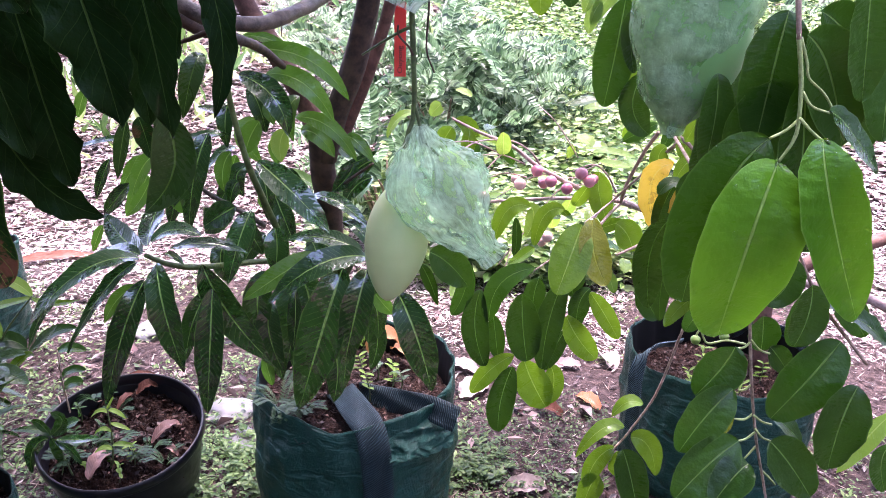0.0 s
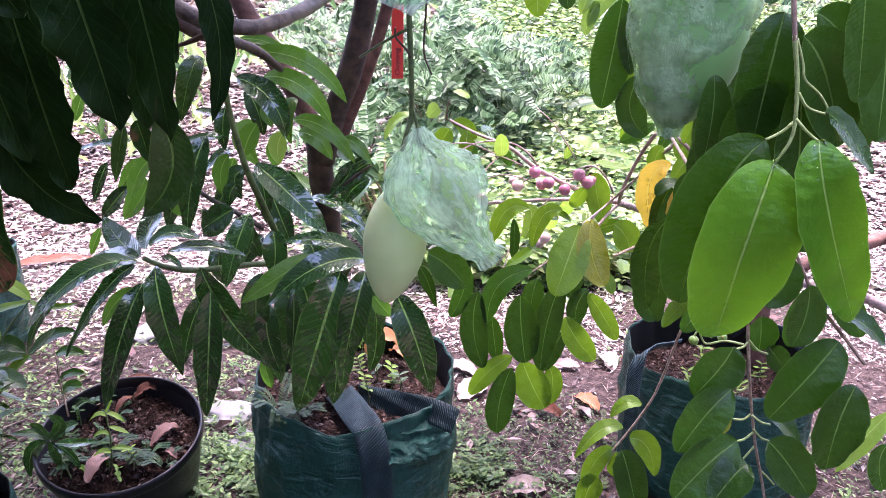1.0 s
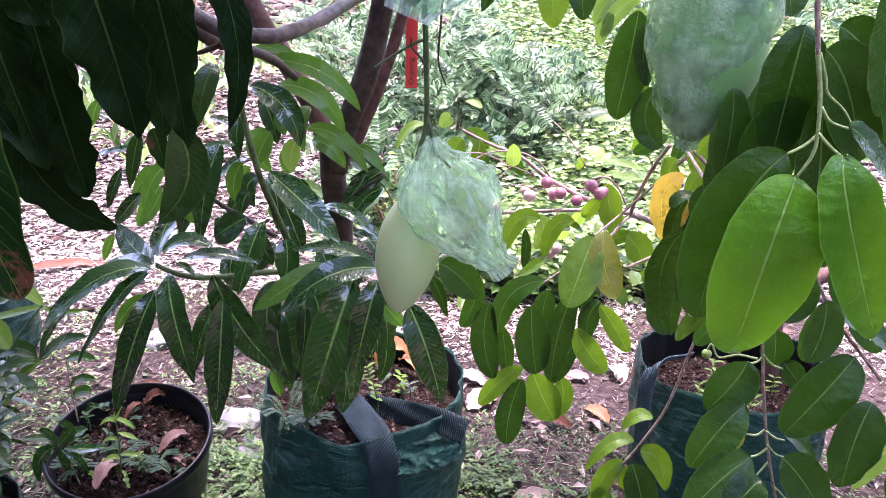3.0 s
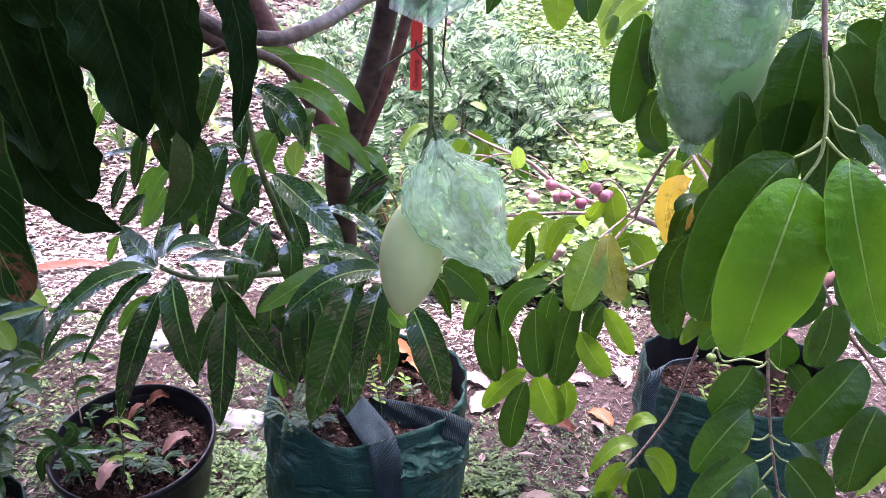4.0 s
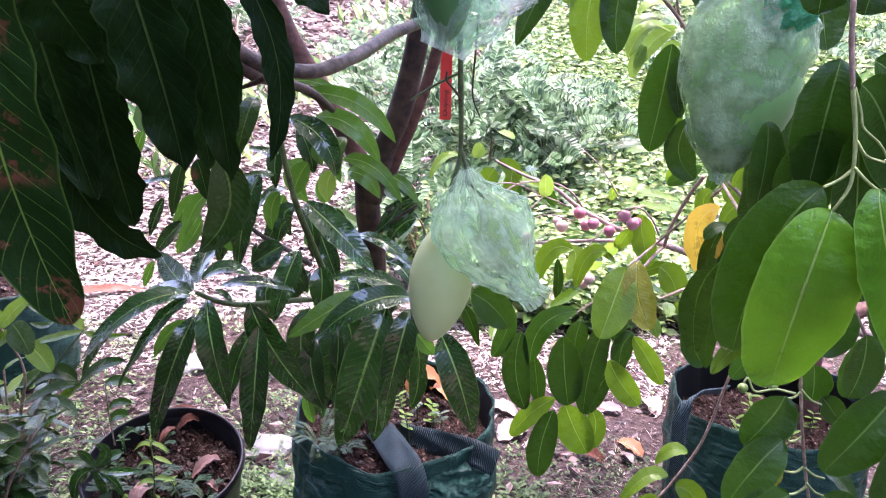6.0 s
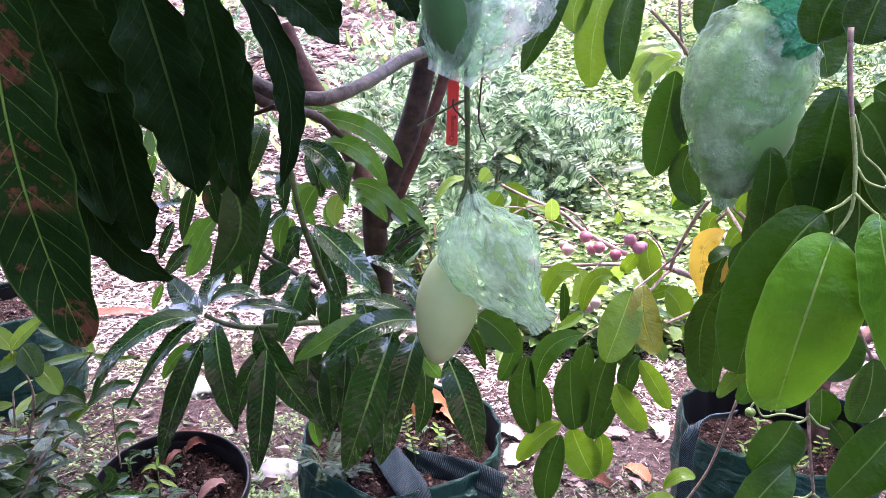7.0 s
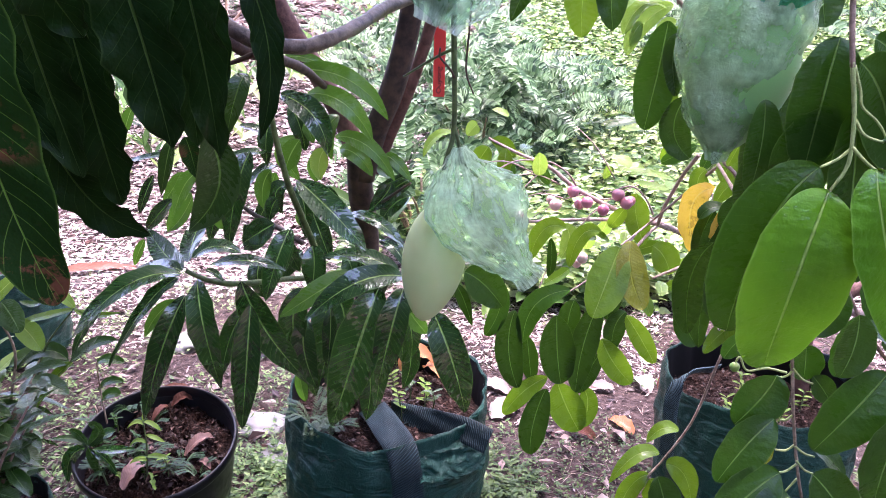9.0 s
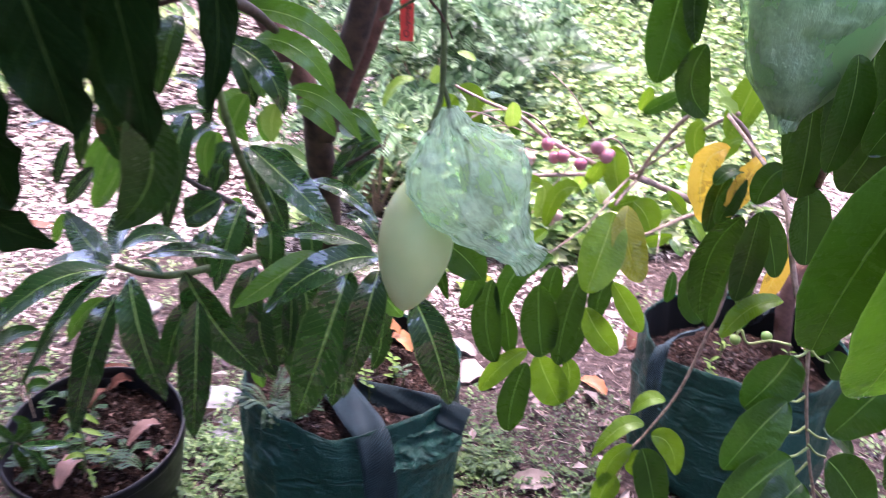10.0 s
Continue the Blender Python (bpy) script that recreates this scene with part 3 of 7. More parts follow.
def leaf_flake(verts, faces, place, direction, normal, length, width, curl=0.1):
    """A pointed oval leaflet of eight triangles with a sunken midrib, added to a joined mesh."""
    d = direction.normalized()
    side = d.cross(normal)
    side = side.normalized() if side.length > 1e-3 else d.orthogonal().normalized()
    nn = side.cross(d)
    i = len(verts)
    w = 0.5 * width
    lift = curl * width
    verts += [place, place + d * (0.22 * length) + side * (0.8 * w) + nn * lift, place + d * (0.58 * length) + side * (0.92 * w) + nn * (0.8 * lift),
              place + d * length - nn * (1.2 * lift), place + d * (0.58 * length) - side * (0.92 * w) + nn * (0.8 * lift), place + d * (0.22 * length) - side * (0.8 * w) + nn * lift,
              place + d * (0.3 * length), place + d * (0.65 * length) - nn * (0.3 * lift)]
    faces += [(i, i + 6, i + 1), (i + 1, i + 6, i + 7), (i + 1, i + 7, i + 2), (i + 2, i + 7, i + 3), (i + 3, i + 7, i + 4), (i + 4, i + 7, i + 5), (i + 5, i + 7, i + 6), (i + 5, i + 6, i)]


# ---- ground ----
def ground_height(x, y):
    rise = max(0.0, y - 3.4)
    bank = 0.34 * rise * rise / (rise + 1.2)
    bank = bank if bank < 2.4 else 2.4 + 0.12 * (bank - 2.4)
    far = min(1.0, max(0.0, (y - 16.0) / 40.0))
    return 0.022 * noise.noise(Vector((x * 2.1, y * 2.1, 0))) + 0.010 * noise.noise(Vector((x * 7.0, y * 7.0, 3.0))) + bank * (1 - 0.5 * far) + 0.25 * noise.noise(Vector((x * 0.3, y * 0.3, 9.0))) * min(1.0, 0.2 * rise)


def build_ground():
    def spread(i, n, near, far):
        u = 2 * i / n - 1
        return near * u + (far - near) * u ** 7
    n = 190
    verts = []
    for j in range(n + 1):
        for i in range(n + 1):
            x, y = spread(i, n, 5.0, 400.0), 2.5 + spread(j, n, 6.0, 400.0)
            verts.append((x, y, ground_height(x, y)))
    faces = [(j * (n + 1) + i, j * (n + 1) + i + 1, (j + 1) * (n + 1) + i + 1, (j + 1) * (n + 1) + i) for j in range(n) for i in range(n)]
    ob = mesh_object("ground", verts, faces, MULCH)
    tagged(ob, "damp pinkish brown soil covered in leaf mulch", "ground", kind="structure")


build_ground()


# ---- potted containers ----
def grow_bag(place, radius, height, label, soil_drop=0.045, squash=(), seed=0.0, lean=0.0):
    thing = empty("grow_bag", place, label, "grow bag", "green woven grow bags")

    def wobble(a, s, z):
        v = Vector((math.cos(a) * 1.3, math.sin(a) * 1.3, z * 3.0 + seed))
        k = max(0.0, z / height)
        q = 1 + 0.04 * noise.noise(v * 1.2) + 0.05 * (0.3 + 0.7 * k) * noise.noise(v * 3.0) + 0.02 * noise.noise(v * 8.0) - 0.030 * abs(noise.noise(Vector((math.cos(a) * 2, math.sin(a) * 2, z * 17.0 + seed)))) + 0.022 * noise.noise(Vector((math.cos(a) * 3.2, math.sin(a) * 3.2, z * 11.0 + seed)))
        dz = 0.0
        for ang, depth, wide in squash:
            d = (a - ang + math.pi) % (2 * math.pi) - math.pi
            g = math.exp(-(d / wide) ** 2) * k ** 4
            q -= 0.25 * depth * g
            dz -= depth * g
        return q, dz + k ** 4 * 0.012 * noise.noise(v * 2.2 + Vector((7, 0, 0)))

    outer = [(radius * 0.9, 0.0), (radius * 0.99, 0.012)] + [(radius * (1.0 + 0.04 * math.sin(3.0 * i / 28)), 0.02 + (height - 0.02) * i / 28) for i in range(1, 29)]
    lip = [(radius * 0.995, height - 0.001), (radius * 0.99, height - 0.02)]
    lathe("bag_wall", outer + lip, place, BAG_CLOTH, thing, 160, wobble, 4.0)
    lining = lathe("lining", [(radius * 0.986, height - 0.006), (radius * 0.975, height - 0.06), (radius * 0.96, height * 0.6)], place, LINING, thing, 160, wobble, 4.0)
    tagged(lining, "black inside of the bag")
    soil(thing, place, radius * 0.985, height - soil_drop, 0.02, seed)
    return thing


def soil(thing, place, radius, level, rough, seed=0.0):
    verts, faces = [tuple(Vector(place) + Vector((0, 0, level + 0.01)))], []
    rings, sides = 34, 110
    for i in range(1, rings + 1):
        for k in range(sides):
            a, r = 2 * math.pi * k / sides, radius * i / rings
            x, y = math.cos(a) * r, math.sin(a) * r
            h = level + rough * (noise.noise(Vector((x * 9, y * 9, seed))) + 0.7 * noise.noise(Vector((x * 25, y * 25, seed))) + 0.6 * noise.noise(Vector((x * 70, y * 70, seed))) + 0.4 * noise.noise(Vector((x * 150, y * 150, seed)))) - 0.02 * (i / rings) ** 4
            verts.append(tuple(Vector(place) + Vector((x, y, h))))
    for k in range(sides):
        faces.append((0, 1 + k, 1 + (k + 1) % sides))
    for i in range(rings - 1):
        for k in range(sides):
            k2 = (k + 1) % sides
            faces.append((1 + i * sides + k, 1 + (i + 1) * sides + k, 1 + (i + 1) * sides + k2, 1 + i * sides + k2))
    bed = mesh_object("soil", verts, faces, SOIL, thing, place)
    rnd = random.Random(31 + int(seed))
    cv, cf = [], []
    for _ in range(1900):
        v = Vector(verts[rnd.randint(1, len(verts) - 1)]) + Vector((rnd.gauss(0, 0.004), rnd.gauss(0, 0.004), 0.001))
        if (v - Vector(place)).xy.length > radius * 0.97:
            continue
        an, ln = rnd.uniform(0, 6.28), 0.004 + 0.016 * rnd.random() ** 3
        flake(cv, cf, v, Vector((math.cos(an), math.sin(an), rnd.uniform(-0.1, 0.5))), Vector((rnd.gauss(0, 0.5), rnd.gauss(0, 0.5), 1)), ln, ln * rnd.uniform(0.3, 0.8), rnd.uniform(-0.3, 0.4))
    tagged(mesh_object("crumb_layer", cv, cf, CRUMB, thing, place, smooth=False), "dark crumbs and bits of dead leaf", kind="stuff")
    return bed


bag = grow_bag((-0.205, 1.575, 0.0), 0.238, 0.402, "dark green woven plastic grow bag full of soil", 0.072, ((-1.8, 0.045, 0.8),), 0.0)
ribbon("handle", [(-0.238, 1.530, 0.346), (-0.208, 1.460, 0.366), (-0.181, 1.410, 0.366), (-0.147, 1.352, 0.361), (-0.132, 1.326, 0.320), (-0.126, 1.322, 0.252), (-0.124, 1.325, 0.184)], 0.066, STRAP, bag, (1, 0.2, 0.3), label="ribbed dark webbing handle")
ribbon("handle", [(-0.192, 1.530, 0.339), (-0.145, 1.500, 0.348), (-0.080, 1.460, 0.362), (-0.017, 1.420, 0.373), (0.040, 1.395, 0.362)], 0.056, STRAP, bag, (-0.2, 0.5, 0.85), label="ribbed dark webbing handle")



def crumpled_flap(thing, corners, seed):
    """A crumpled piece of the bag's cloth that stands over its rim between the straps."""
    a, b, c, d = (Vector(v) for v in corners)
    verts, faces, uvs = [], [], []
    nu, nv = 34, 26
    for j in range(nv + 1):
        for i in range(nu + 1):
            u, v = i / nu, j / nv
            p = (a * (1 - u) + b * u) * (1 - v) + (d * (1 - u) + c * u) * v
            q = Vector((u * 2.3 + seed, v * 2.0, 0))
            fold = 0.3 - abs(noise.noise(q * 1.4)) + 0.5 * (0.3 - abs(noise.noise(q * 3.1)))
            p = p + Vector((0, -0.026 * fold, 0.0)) + Vector((0, 0.0, 0.03 * math.sin(math.pi * u) * (1 - v) + 0.006 * noise.noise(q * 4)))
            p.y += 0.05 * (u - 0.1) ** 2 * 1.6
            verts.append(p)
            uvs.append((u * 0.5, v * 0.5))
    n = nu + 1
    for j in range(nv):
        for i in range(nu):
            faces.append((j * n + i, j * n + i + 1, (j + 1) * n + i + 1, (j + 1) * n + i))
    ob = mesh_object("flap", verts, faces, BAG_CLOTH, thing, a, uvs)
    tagged(ob, "folded crumpled edge of the bag")


crumpled_flap(bag, [(-0.114, 1.390, 0.353), (0.033, 1.400, 0.341), (0.034, 1.360, 0.287), (-0.100, 1.322, 0.300)], 3.0)

right_bag = grow_bag((0.74, 1.76, 0.0), 0.235, 0.385, "dark green woven plastic grow bag beside the mulch", 0.10, ((3.6, 0.02, 0.5), (-1.4, 0.03, 0.6)), 5.0)
ribbon("handle", [(0.481, 1.600, 0.217), (0.478, 1.600, 0.305), (0.477, 1.600, 0.391), (0.499, 1.610, 0.435), (0.549, 1.660, 0.429), (0.610, 1.720, 0.408)], 0.034, STRAP_PALE, right_bag, (0.5, -0.3, 0.6), label="ribbed pale blue-grey webbing handle")
ribbon("handle", [(0.774, 1.780, 0.409), (0.885, 1.900, 0.380), (0.948, 1.860, 0.375), (0.950, 1.750, 0.393)], 0.045, STRAP, right_bag, (0.0, -0.6, 0.8), label="ribbed dark webbing handle")

POT_AT = Vector((-0.776, 1.566, -0.006))
POT_TURN = Vector((0, 0, 1)).rotation_difference(Vector((0.051, -0.246, 1.0)))
pot = empty("plant_pot", POT_AT, "tilted round black plastic plant pot full of soil", "plant pot")
lathe("pot_wall", [(0.145, 0.0), (0.15, 0.004), (0.179, 0.222), (0.181, 0.225), (0.188, 0.227), (0.1905, 0.233), (0.1905, 0.247), (0.188, 0.253), (0.185, 0.255), (0.182, 0.252), (0.181, 0.236), (0.177, 0.18), (0.165, 0.1)], POT_AT, POT, pot, 96)
soil(pot, POT_AT, 0.175, 0.205, 0.026, 2.0)
pot.rotation_mode = "QUATERNION"
pot.rotation_quaternion = POT_TURN


def on_pot(dx, dy, h=0.205):
    return tuple(POT_AT + POT_TURN @ Vector((dx, dy, h)))


far_bag = grow_bag((-1.76, 2.36, 0.0), 0.23, 0.37, "dark green woven plastic grow bag under a small shrub", 0.05, ((3.6, 0.03, 0.5),), 9.0)

near_bag = grow_bag((-0.97, 1.13, 0.0), 0.15, 0.30, "small dark green woven grow bag holding a shrub", 0.04, (), 13.0)

# ---- mango tree in the middle bag ----
mango_tree = empty("mango_tree", (-0.205, 1.575, 0.33), "young mango tree with long glossy drooping leaves", "tree")
stem("trunk", [(-0.247, 1.560, 0.267), (-0.253, 1.550, 0.412), (-0.248, 1.520, 0.600), (-0.235, 1.460, 0.779), (-0.237, 1.400, 0.914), (-0.237, 1.380, 0.989)], 0.025, 0.025, TRUNK, mango_tree, 14, 0.05)
stem("limb", [(-0.236, 1.400, 0.947), (-0.271, 1.420, 1.041), (-0.335, 1.440, 1.143), (-0.389, 1.460, 1.222), (-0.431, 1.480, 1.311)], 0.022, 0.017, RED_BARK, mango_tree, 12)
stem("limb", [(-0.231, 1.390, 0.939), (-0.207, 1.370, 1.019), (-0.167, 1.350, 1.114), (-0.136, 1.330, 1.229), (-0.114, 1.310, 1.352)], 0.0235, 0.0195, TRUNK, mango_tree, 12)
stem("limb", [(-0.214, 1.430, 0.942), (-0.179, 1.420, 1.022), (-0.138, 1.400, 1.120), (-0.102, 1.380, 1.230), (-0.078, 1.360, 1.339)], 0.0125, 0.011, RED_BARK, mango_tree, 10)
stem("branch", [(-0.305, 0.800, 1.256), (-0.282, 0.790, 1.242), (-0.258, 0.780, 1.228), (-0.236, 0.780, 1.216), (-0.214, 0.790, 1.210), (-0.188, 0.810, 1.210), (-0.169, 0.840, 1.216), (-0.150, 0.900, 1.229), (-0.130, 0.980, 1.249), (-0.106, 1.040, 1.262), (-0.073, 1.120, 1.282)], 0.0085, 0.0078, GREY_BARK, mango_tree, 10, 0.1)
stem("branch", [(-0.294, 0.840, 1.222), (-0.278, 0.880, 1.200), (-0.267, 0.950, 1.188), (-0.267, 1.100, 1.163), (-0.270, 1.250, 1.123)], 0.009, 0.006, TRUNK, mango_tree, 8)
stem("twig", [(-0.272, 0.800, 1.189), (-0.257, 0.800, 1.194), (-0.240, 0.800, 1.201)], 0.002, 0.0035, TRUNK, mango_tree, 6)
stem("shoot", [(-0.313, 1.080, 1.120), (-0.313, 1.100, 1.068), (-0.305, 1.130, 0.985), (-0.293, 1.160, 0.922), (-0.283, 1.220, 0.834), (-0.285, 1.360, 0.667), (-0.286, 1.500, 0.438)], 0.0042, 0.007, GREEN_STEM, mango_tree, 9)
stem("shoot", [(-0.393, 0.930, 0.902), (-0.374, 0.960, 0.878), (-0.349, 1.020, 0.852), (-0.319, 1.250, 0.776), (-0.276, 1.380, 0.720), (-0.247, 1.520, 0.627)], 0.0032, 0.007, GREEN_STEM, mango_tree, 9)
stem("shoot", [(-0.124, 1.100, 0.841), (-0.154, 1.180, 0.800), (-0.195, 1.300, 0.695), (-0.247, 1.500, 0.497)], 0.0045, 0.008, GREEN_STEM, mango_tree, 8)
stem("shoot", [(-0.072, 1.120, 0.776), (-0.098, 1.200, 0.762), (-0.155, 1.320, 0.688), (-0.244, 1.520, 0.544)], 0.0035, 0.007, GREEN_STEM, mango_tree, 8)
stem("twig", [(-0.417, 1.200, 0.932), (-0.389, 1.210, 0.905), (-0.362, 1.220, 0.887), (-0.313, 1.240, 0.847)], 0.0035, 0.005, GREY_BARK, mango_tree, 7)
stem("twig", [(-0.122, 1.250, 0.963), (-0.169, 1.300, 0.921), (-0.224, 1.400, 0.863)], 0.0022, 0.004, TRUNK, mango_tree, 7)
# whorl of drooping leaves at the end of the low shoot
leaf(mango_tree, (-0.388, 0.900, 0.909), (-0.517, 0.840, 0.831), 0.033, MANGO, mid=(-0.445, 0.860, 0.904), wave=0.05, face=(-0.1, -0.6, 0.8))
leaf(mango_tree, (-0.478, 0.860, 0.871), (-0.532, 0.860, 0.789), 0.015, MANGO, mid=(-0.507, 0.860, 0.840), wave=0.05, twist=0.5)
leaf(mango_tree, (-0.391, 0.900, 0.904), (-0.480, 0.860, 0.788), 0.023, MANGO, mid=(-0.425, 0.870, 0.874), wave=0.06, twist=0.4, face=(0, -0.75, 0.66))
leaf(mango_tree, (-0.393, 0.920, 0.871), (-0.495, 0.960, 0.644), 0.038, MANGO, mid=(-0.425, 0.900, 0.795), wave=0.04, face=(0, -0.75, 0.66))
leaf(mango_tree, (-0.420, 0.950, 0.849), (-0.473, 0.950, 0.789), 0.021, MANGO_YOUNG, mid=(-0.450, 0.950, 0.826))
leaf(mango_tree, (-0.366, 0.900, 0.903), (-0.353, 0.920, 0.731), 0.041, MANGO, mid=(-0.349, 0.870, 0.842), wave=0.05, face=(0, -0.75, 0.66))
leaf(mango_tree, (-0.391, 0.920, 0.909), (-0.486, 1.020, 0.931), 0.035, MANGO, mid=(-0.440, 0.970, 0.911), face=(0, -0.8, 0.6))
leaf(mango_tree, (-0.396, 0.920, 0.906), (-0.503, 0.980, 0.875), 0.023, MANGO, mid=(-0.437, 0.940, 0.904))
leaf(mango_tree, (-0.389, 0.930, 0.916), (-0.400, 1.020, 0.954), 0.033, MANGO, mid=(-0.401, 0.980, 0.932), face=(0, -0.9, 0.4))
leaf(mango_tree, (-0.383, 0.930, 0.921), (-0.314, 0.930, 0.931), 0.026, MANGO, mid=(-0.351, 0.930, 0.940))
leaf(mango_tree, (-0.367, 0.950, 0.905), (-0.262, 0.960, 0.898), 0.021, MANGO, mid=(-0.311, 0.940, 0.918), wave=0.04)
leaf(mango_tree, (-0.375, 0.950, 0.898), (-0.350, 0.950, 0.882), 0.011, MANGO, mid=(-0.362, 0.950, 0.894))
leaf(mango_tree, (-0.324, 0.980, 0.835), (-0.365, 1.020, 0.599), 0.045, MANGO, mid=(-0.336, 0.980, 0.736), wave=0.05, face=(0, -0.75, 0.66))
leaf(mango_tree, (-0.350, 1.040, 0.806), (-0.403, 1.050, 0.678), 0.033, MANGO, mid=(-0.377, 1.030, 0.757))
leaf(mango_tree, (-0.343, 1.000, 0.863), (-0.270, 1.060, 0.677), 0.052, MANGO, mid=(-0.315, 1.020, 0.774), wave=0.04, face=(0, -0.75, 0.66))
leaf(mango_tree, (-0.423, 1.020, 0.797), (-0.397, 1.020, 0.712), 0.022, MANGO, mid=(-0.405, 1.020, 0.774))
# leaves over the bag
leaf(mango_tree, (-0.158, 1.120, 0.817), (-0.264, 1.220, 0.487), 0.079, MANGO, mid=(-0.196, 1.110, 0.698), wave=0.04, face=(0, -0.75, 0.66))
leaf(mango_tree, (-0.115, 1.100, 0.826), (-0.163, 1.140, 0.624), 0.051, MANGO, mid=(-0.133, 1.080, 0.754), wave=0.05, face=(0, -0.75, 0.66))
leaf(mango_tree, (-0.065, 1.100, 0.785), (-0.009, 1.120, 0.596), 0.058, MANGO, mid=(-0.032, 1.070, 0.719), wave=0.05, face=(0, -0.75, 0.66))
leaf(mango_tree, (-0.114, 1.100, 0.846), (-0.265, 1.050, 0.781), 0.043, MANGO, mid=(-0.185, 1.060, 0.846), wave=0.05, face=(0, -0.8, 0.6))
leaf(mango_tree, (-0.203, 1.120, 0.842), (-0.313, 1.080, 0.773), 0.038, MANGO_YOUNG, mid=(-0.250, 1.090, 0.817), face=(0, -0.8, 0.6))
leaf(mango_tree, (-0.125, 1.120, 0.847), (-0.259, 1.150, 0.853), 0.033, MANGO, mid=(-0.188, 1.130, 0.866))
leaf(mango_tree, (-0.289, 1.080, 0.924), (-0.325, 1.050, 0.812), 0.038, MANGO, mid=(-0.303, 1.050, 0.882), face=(0, -0.75, 0.66))
leaf(mango_tree, (-0.275, 1.160, 0.870), (-0.280, 1.160, 0.789), 0.043, MANGO, mid=(-0.271, 1.150, 0.837), face=(0, -0.75, 0.66))
leaf(mango_tree, (-0.168, 1.200, 0.871), (-0.118, 1.180, 0.828), 0.025, MANGO, mid=(-0.139, 1.180, 0.865))
leaf(mango_tree, (-0.233, 1.240, 0.905), (-0.121, 1.200, 0.855), 0.027, MANGO, mid=(-0.171, 1.200, 0.904))
leaf(mango_tree, (-0.274, 1.080, 1.000), (-0.163, 1.040, 0.907), 0.044, MANGO, mid=(-0.216, 1.040, 0.966), wave=0.05, face=(0.1, -0.75, 0.66))
leaf(mango_tree, (-0.336, 1.150, 0.908), (-0.391, 1.150, 0.872), 0.043, MANGO, mid=(-0.362, 1.150, 0.892), face=(0, -0.9, 0.4))
leaf(mango_tree, (-0.315, 1.260, 0.691), (-0.305, 1.280, 0.531), 0.049, MANGO, mid=(-0.321, 1.250, 0.631), face=(0.15, -1, -0.2))
leaf(mango_tree, (-0.176, 1.235, 0.690), (-0.186, 1.250, 0.512), 0.036, MANGO, mid=(-0.172, 1.225, 0.610), face=(0.5, -0.9, -0.15))
leaf(mango_tree, (-0.262, 1.225, 0.735), (-0.276, 1.240, 0.600), 0.034, MANGO, mid=(-0.262, 1.215, 0.675), face=(-0.4, -0.9, -0.15))
leaf(mango_tree, (-0.147, 1.240, 0.713), (-0.134, 1.250, 0.617), 0.035, MANGO, mid=(-0.135, 1.240, 0.679), face=(0.15, -1, -0.2))
leaf(mango_tree, (-0.298, 1.300, 0.715), (-0.306, 1.312, 0.539), 0.068, MANGO, mid=(-0.281, 1.285, 0.652), face=(0.15, -1, -0.2))
leaf(mango_tree, (-0.338, 1.340, 0.649), (-0.336, 1.337, 0.511), 0.051, MANGO, mid=(-0.349, 1.321, 0.583), face=(0.15, -1, -0.2))
leaf(mango_tree, (-0.320, 1.250, 0.757), (-0.336, 1.275, 0.594), 0.053, MANGO, mid=(-0.338, 1.243, 0.692), face=(0.15, -1, -0.2))
leaf(mango_tree, (-0.275, 1.280, 0.758), (-0.259, 1.276, 0.621), 0.059, MANGO, mid=(-0.244, 1.260, 0.699), face=(0.15, -1, -0.2))
leaf(mango_tree, (-0.152, 1.300, 0.720), (-0.125, 1.329, 0.587), 0.044, MANGO, mid=(-0.125, 1.299, 0.674), face=(0.15, -1, -0.2))
leaf(mango_tree, (-0.114, 1.200, 0.740), (-0.084, 1.200, 0.702), 0.030, MANGO_YOUNG, face=(0.15, -1, -0.2))
leaf(mango_tree, (-0.364, 1.360, 0.526), (-0.357, 1.380, 0.443), 0.026, MANGO_YOUNG, face=(0.15, -1, -0.2))
leaf(mango_tree, (-0.323, 1.180, 0.892), (-0.372, 1.177, 0.771), 0.044, MANGO, mid=(-0.336, 1.161, 0.842))
leaf(mango_tree, (-0.378, 1.200, 0.898), (-0.408, 1.200, 0.845), 0.050, MANGO, mid=(-0.381, 1.192, 0.876))
stem("twig", [(-0.020, 1.300, 1.113), (-0.034, 1.300, 1.151), (-0.032, 1.300, 1.208), (-0.028, 1.300, 1.284)], 0.0016, 0.0022, TRUNK, mango_tree, 6)
# upper leaves beside the trunk
leaf(mango_tree, (-0.351, 1.300, 1.166), (-0.252, 1.300, 1.123), 0.019, MANGO_YOUNG, mid=(-0.297, 1.300, 1.160), face=(0.1, -0.9, 0.45))
leaf(mango_tree, (-0.337, 1.300, 1.144), (-0.167, 1.290, 1.064), 0.036, MANGO_YOUNG, mid=(-0.233, 1.270, 1.134), face=(0.1, -0.9, 0.45))
leaf(mango_tree, (-0.306, 1.280, 1.106), (-0.191, 1.270, 1.029), 0.038, MANGO_YOUNG, mid=(-0.236, 1.250, 1.096), face=(0.1, -0.9, 0.45))
leaf(mango_tree, (-0.336, 1.220, 1.111), (-0.250, 1.180, 1.021), 0.043, MANGO, mid=(-0.272, 1.180, 1.083), wave=0.05, face=(0, -0.75, 0.66))
leaf(mango_tree, (-0.264, 1.300, 1.031), (-0.155, 1.290, 0.956), 0.030, MANGO_YOUNG, mid=(-0.201, 1.280, 1.019), face=(0.1, -0.9, 0.45))
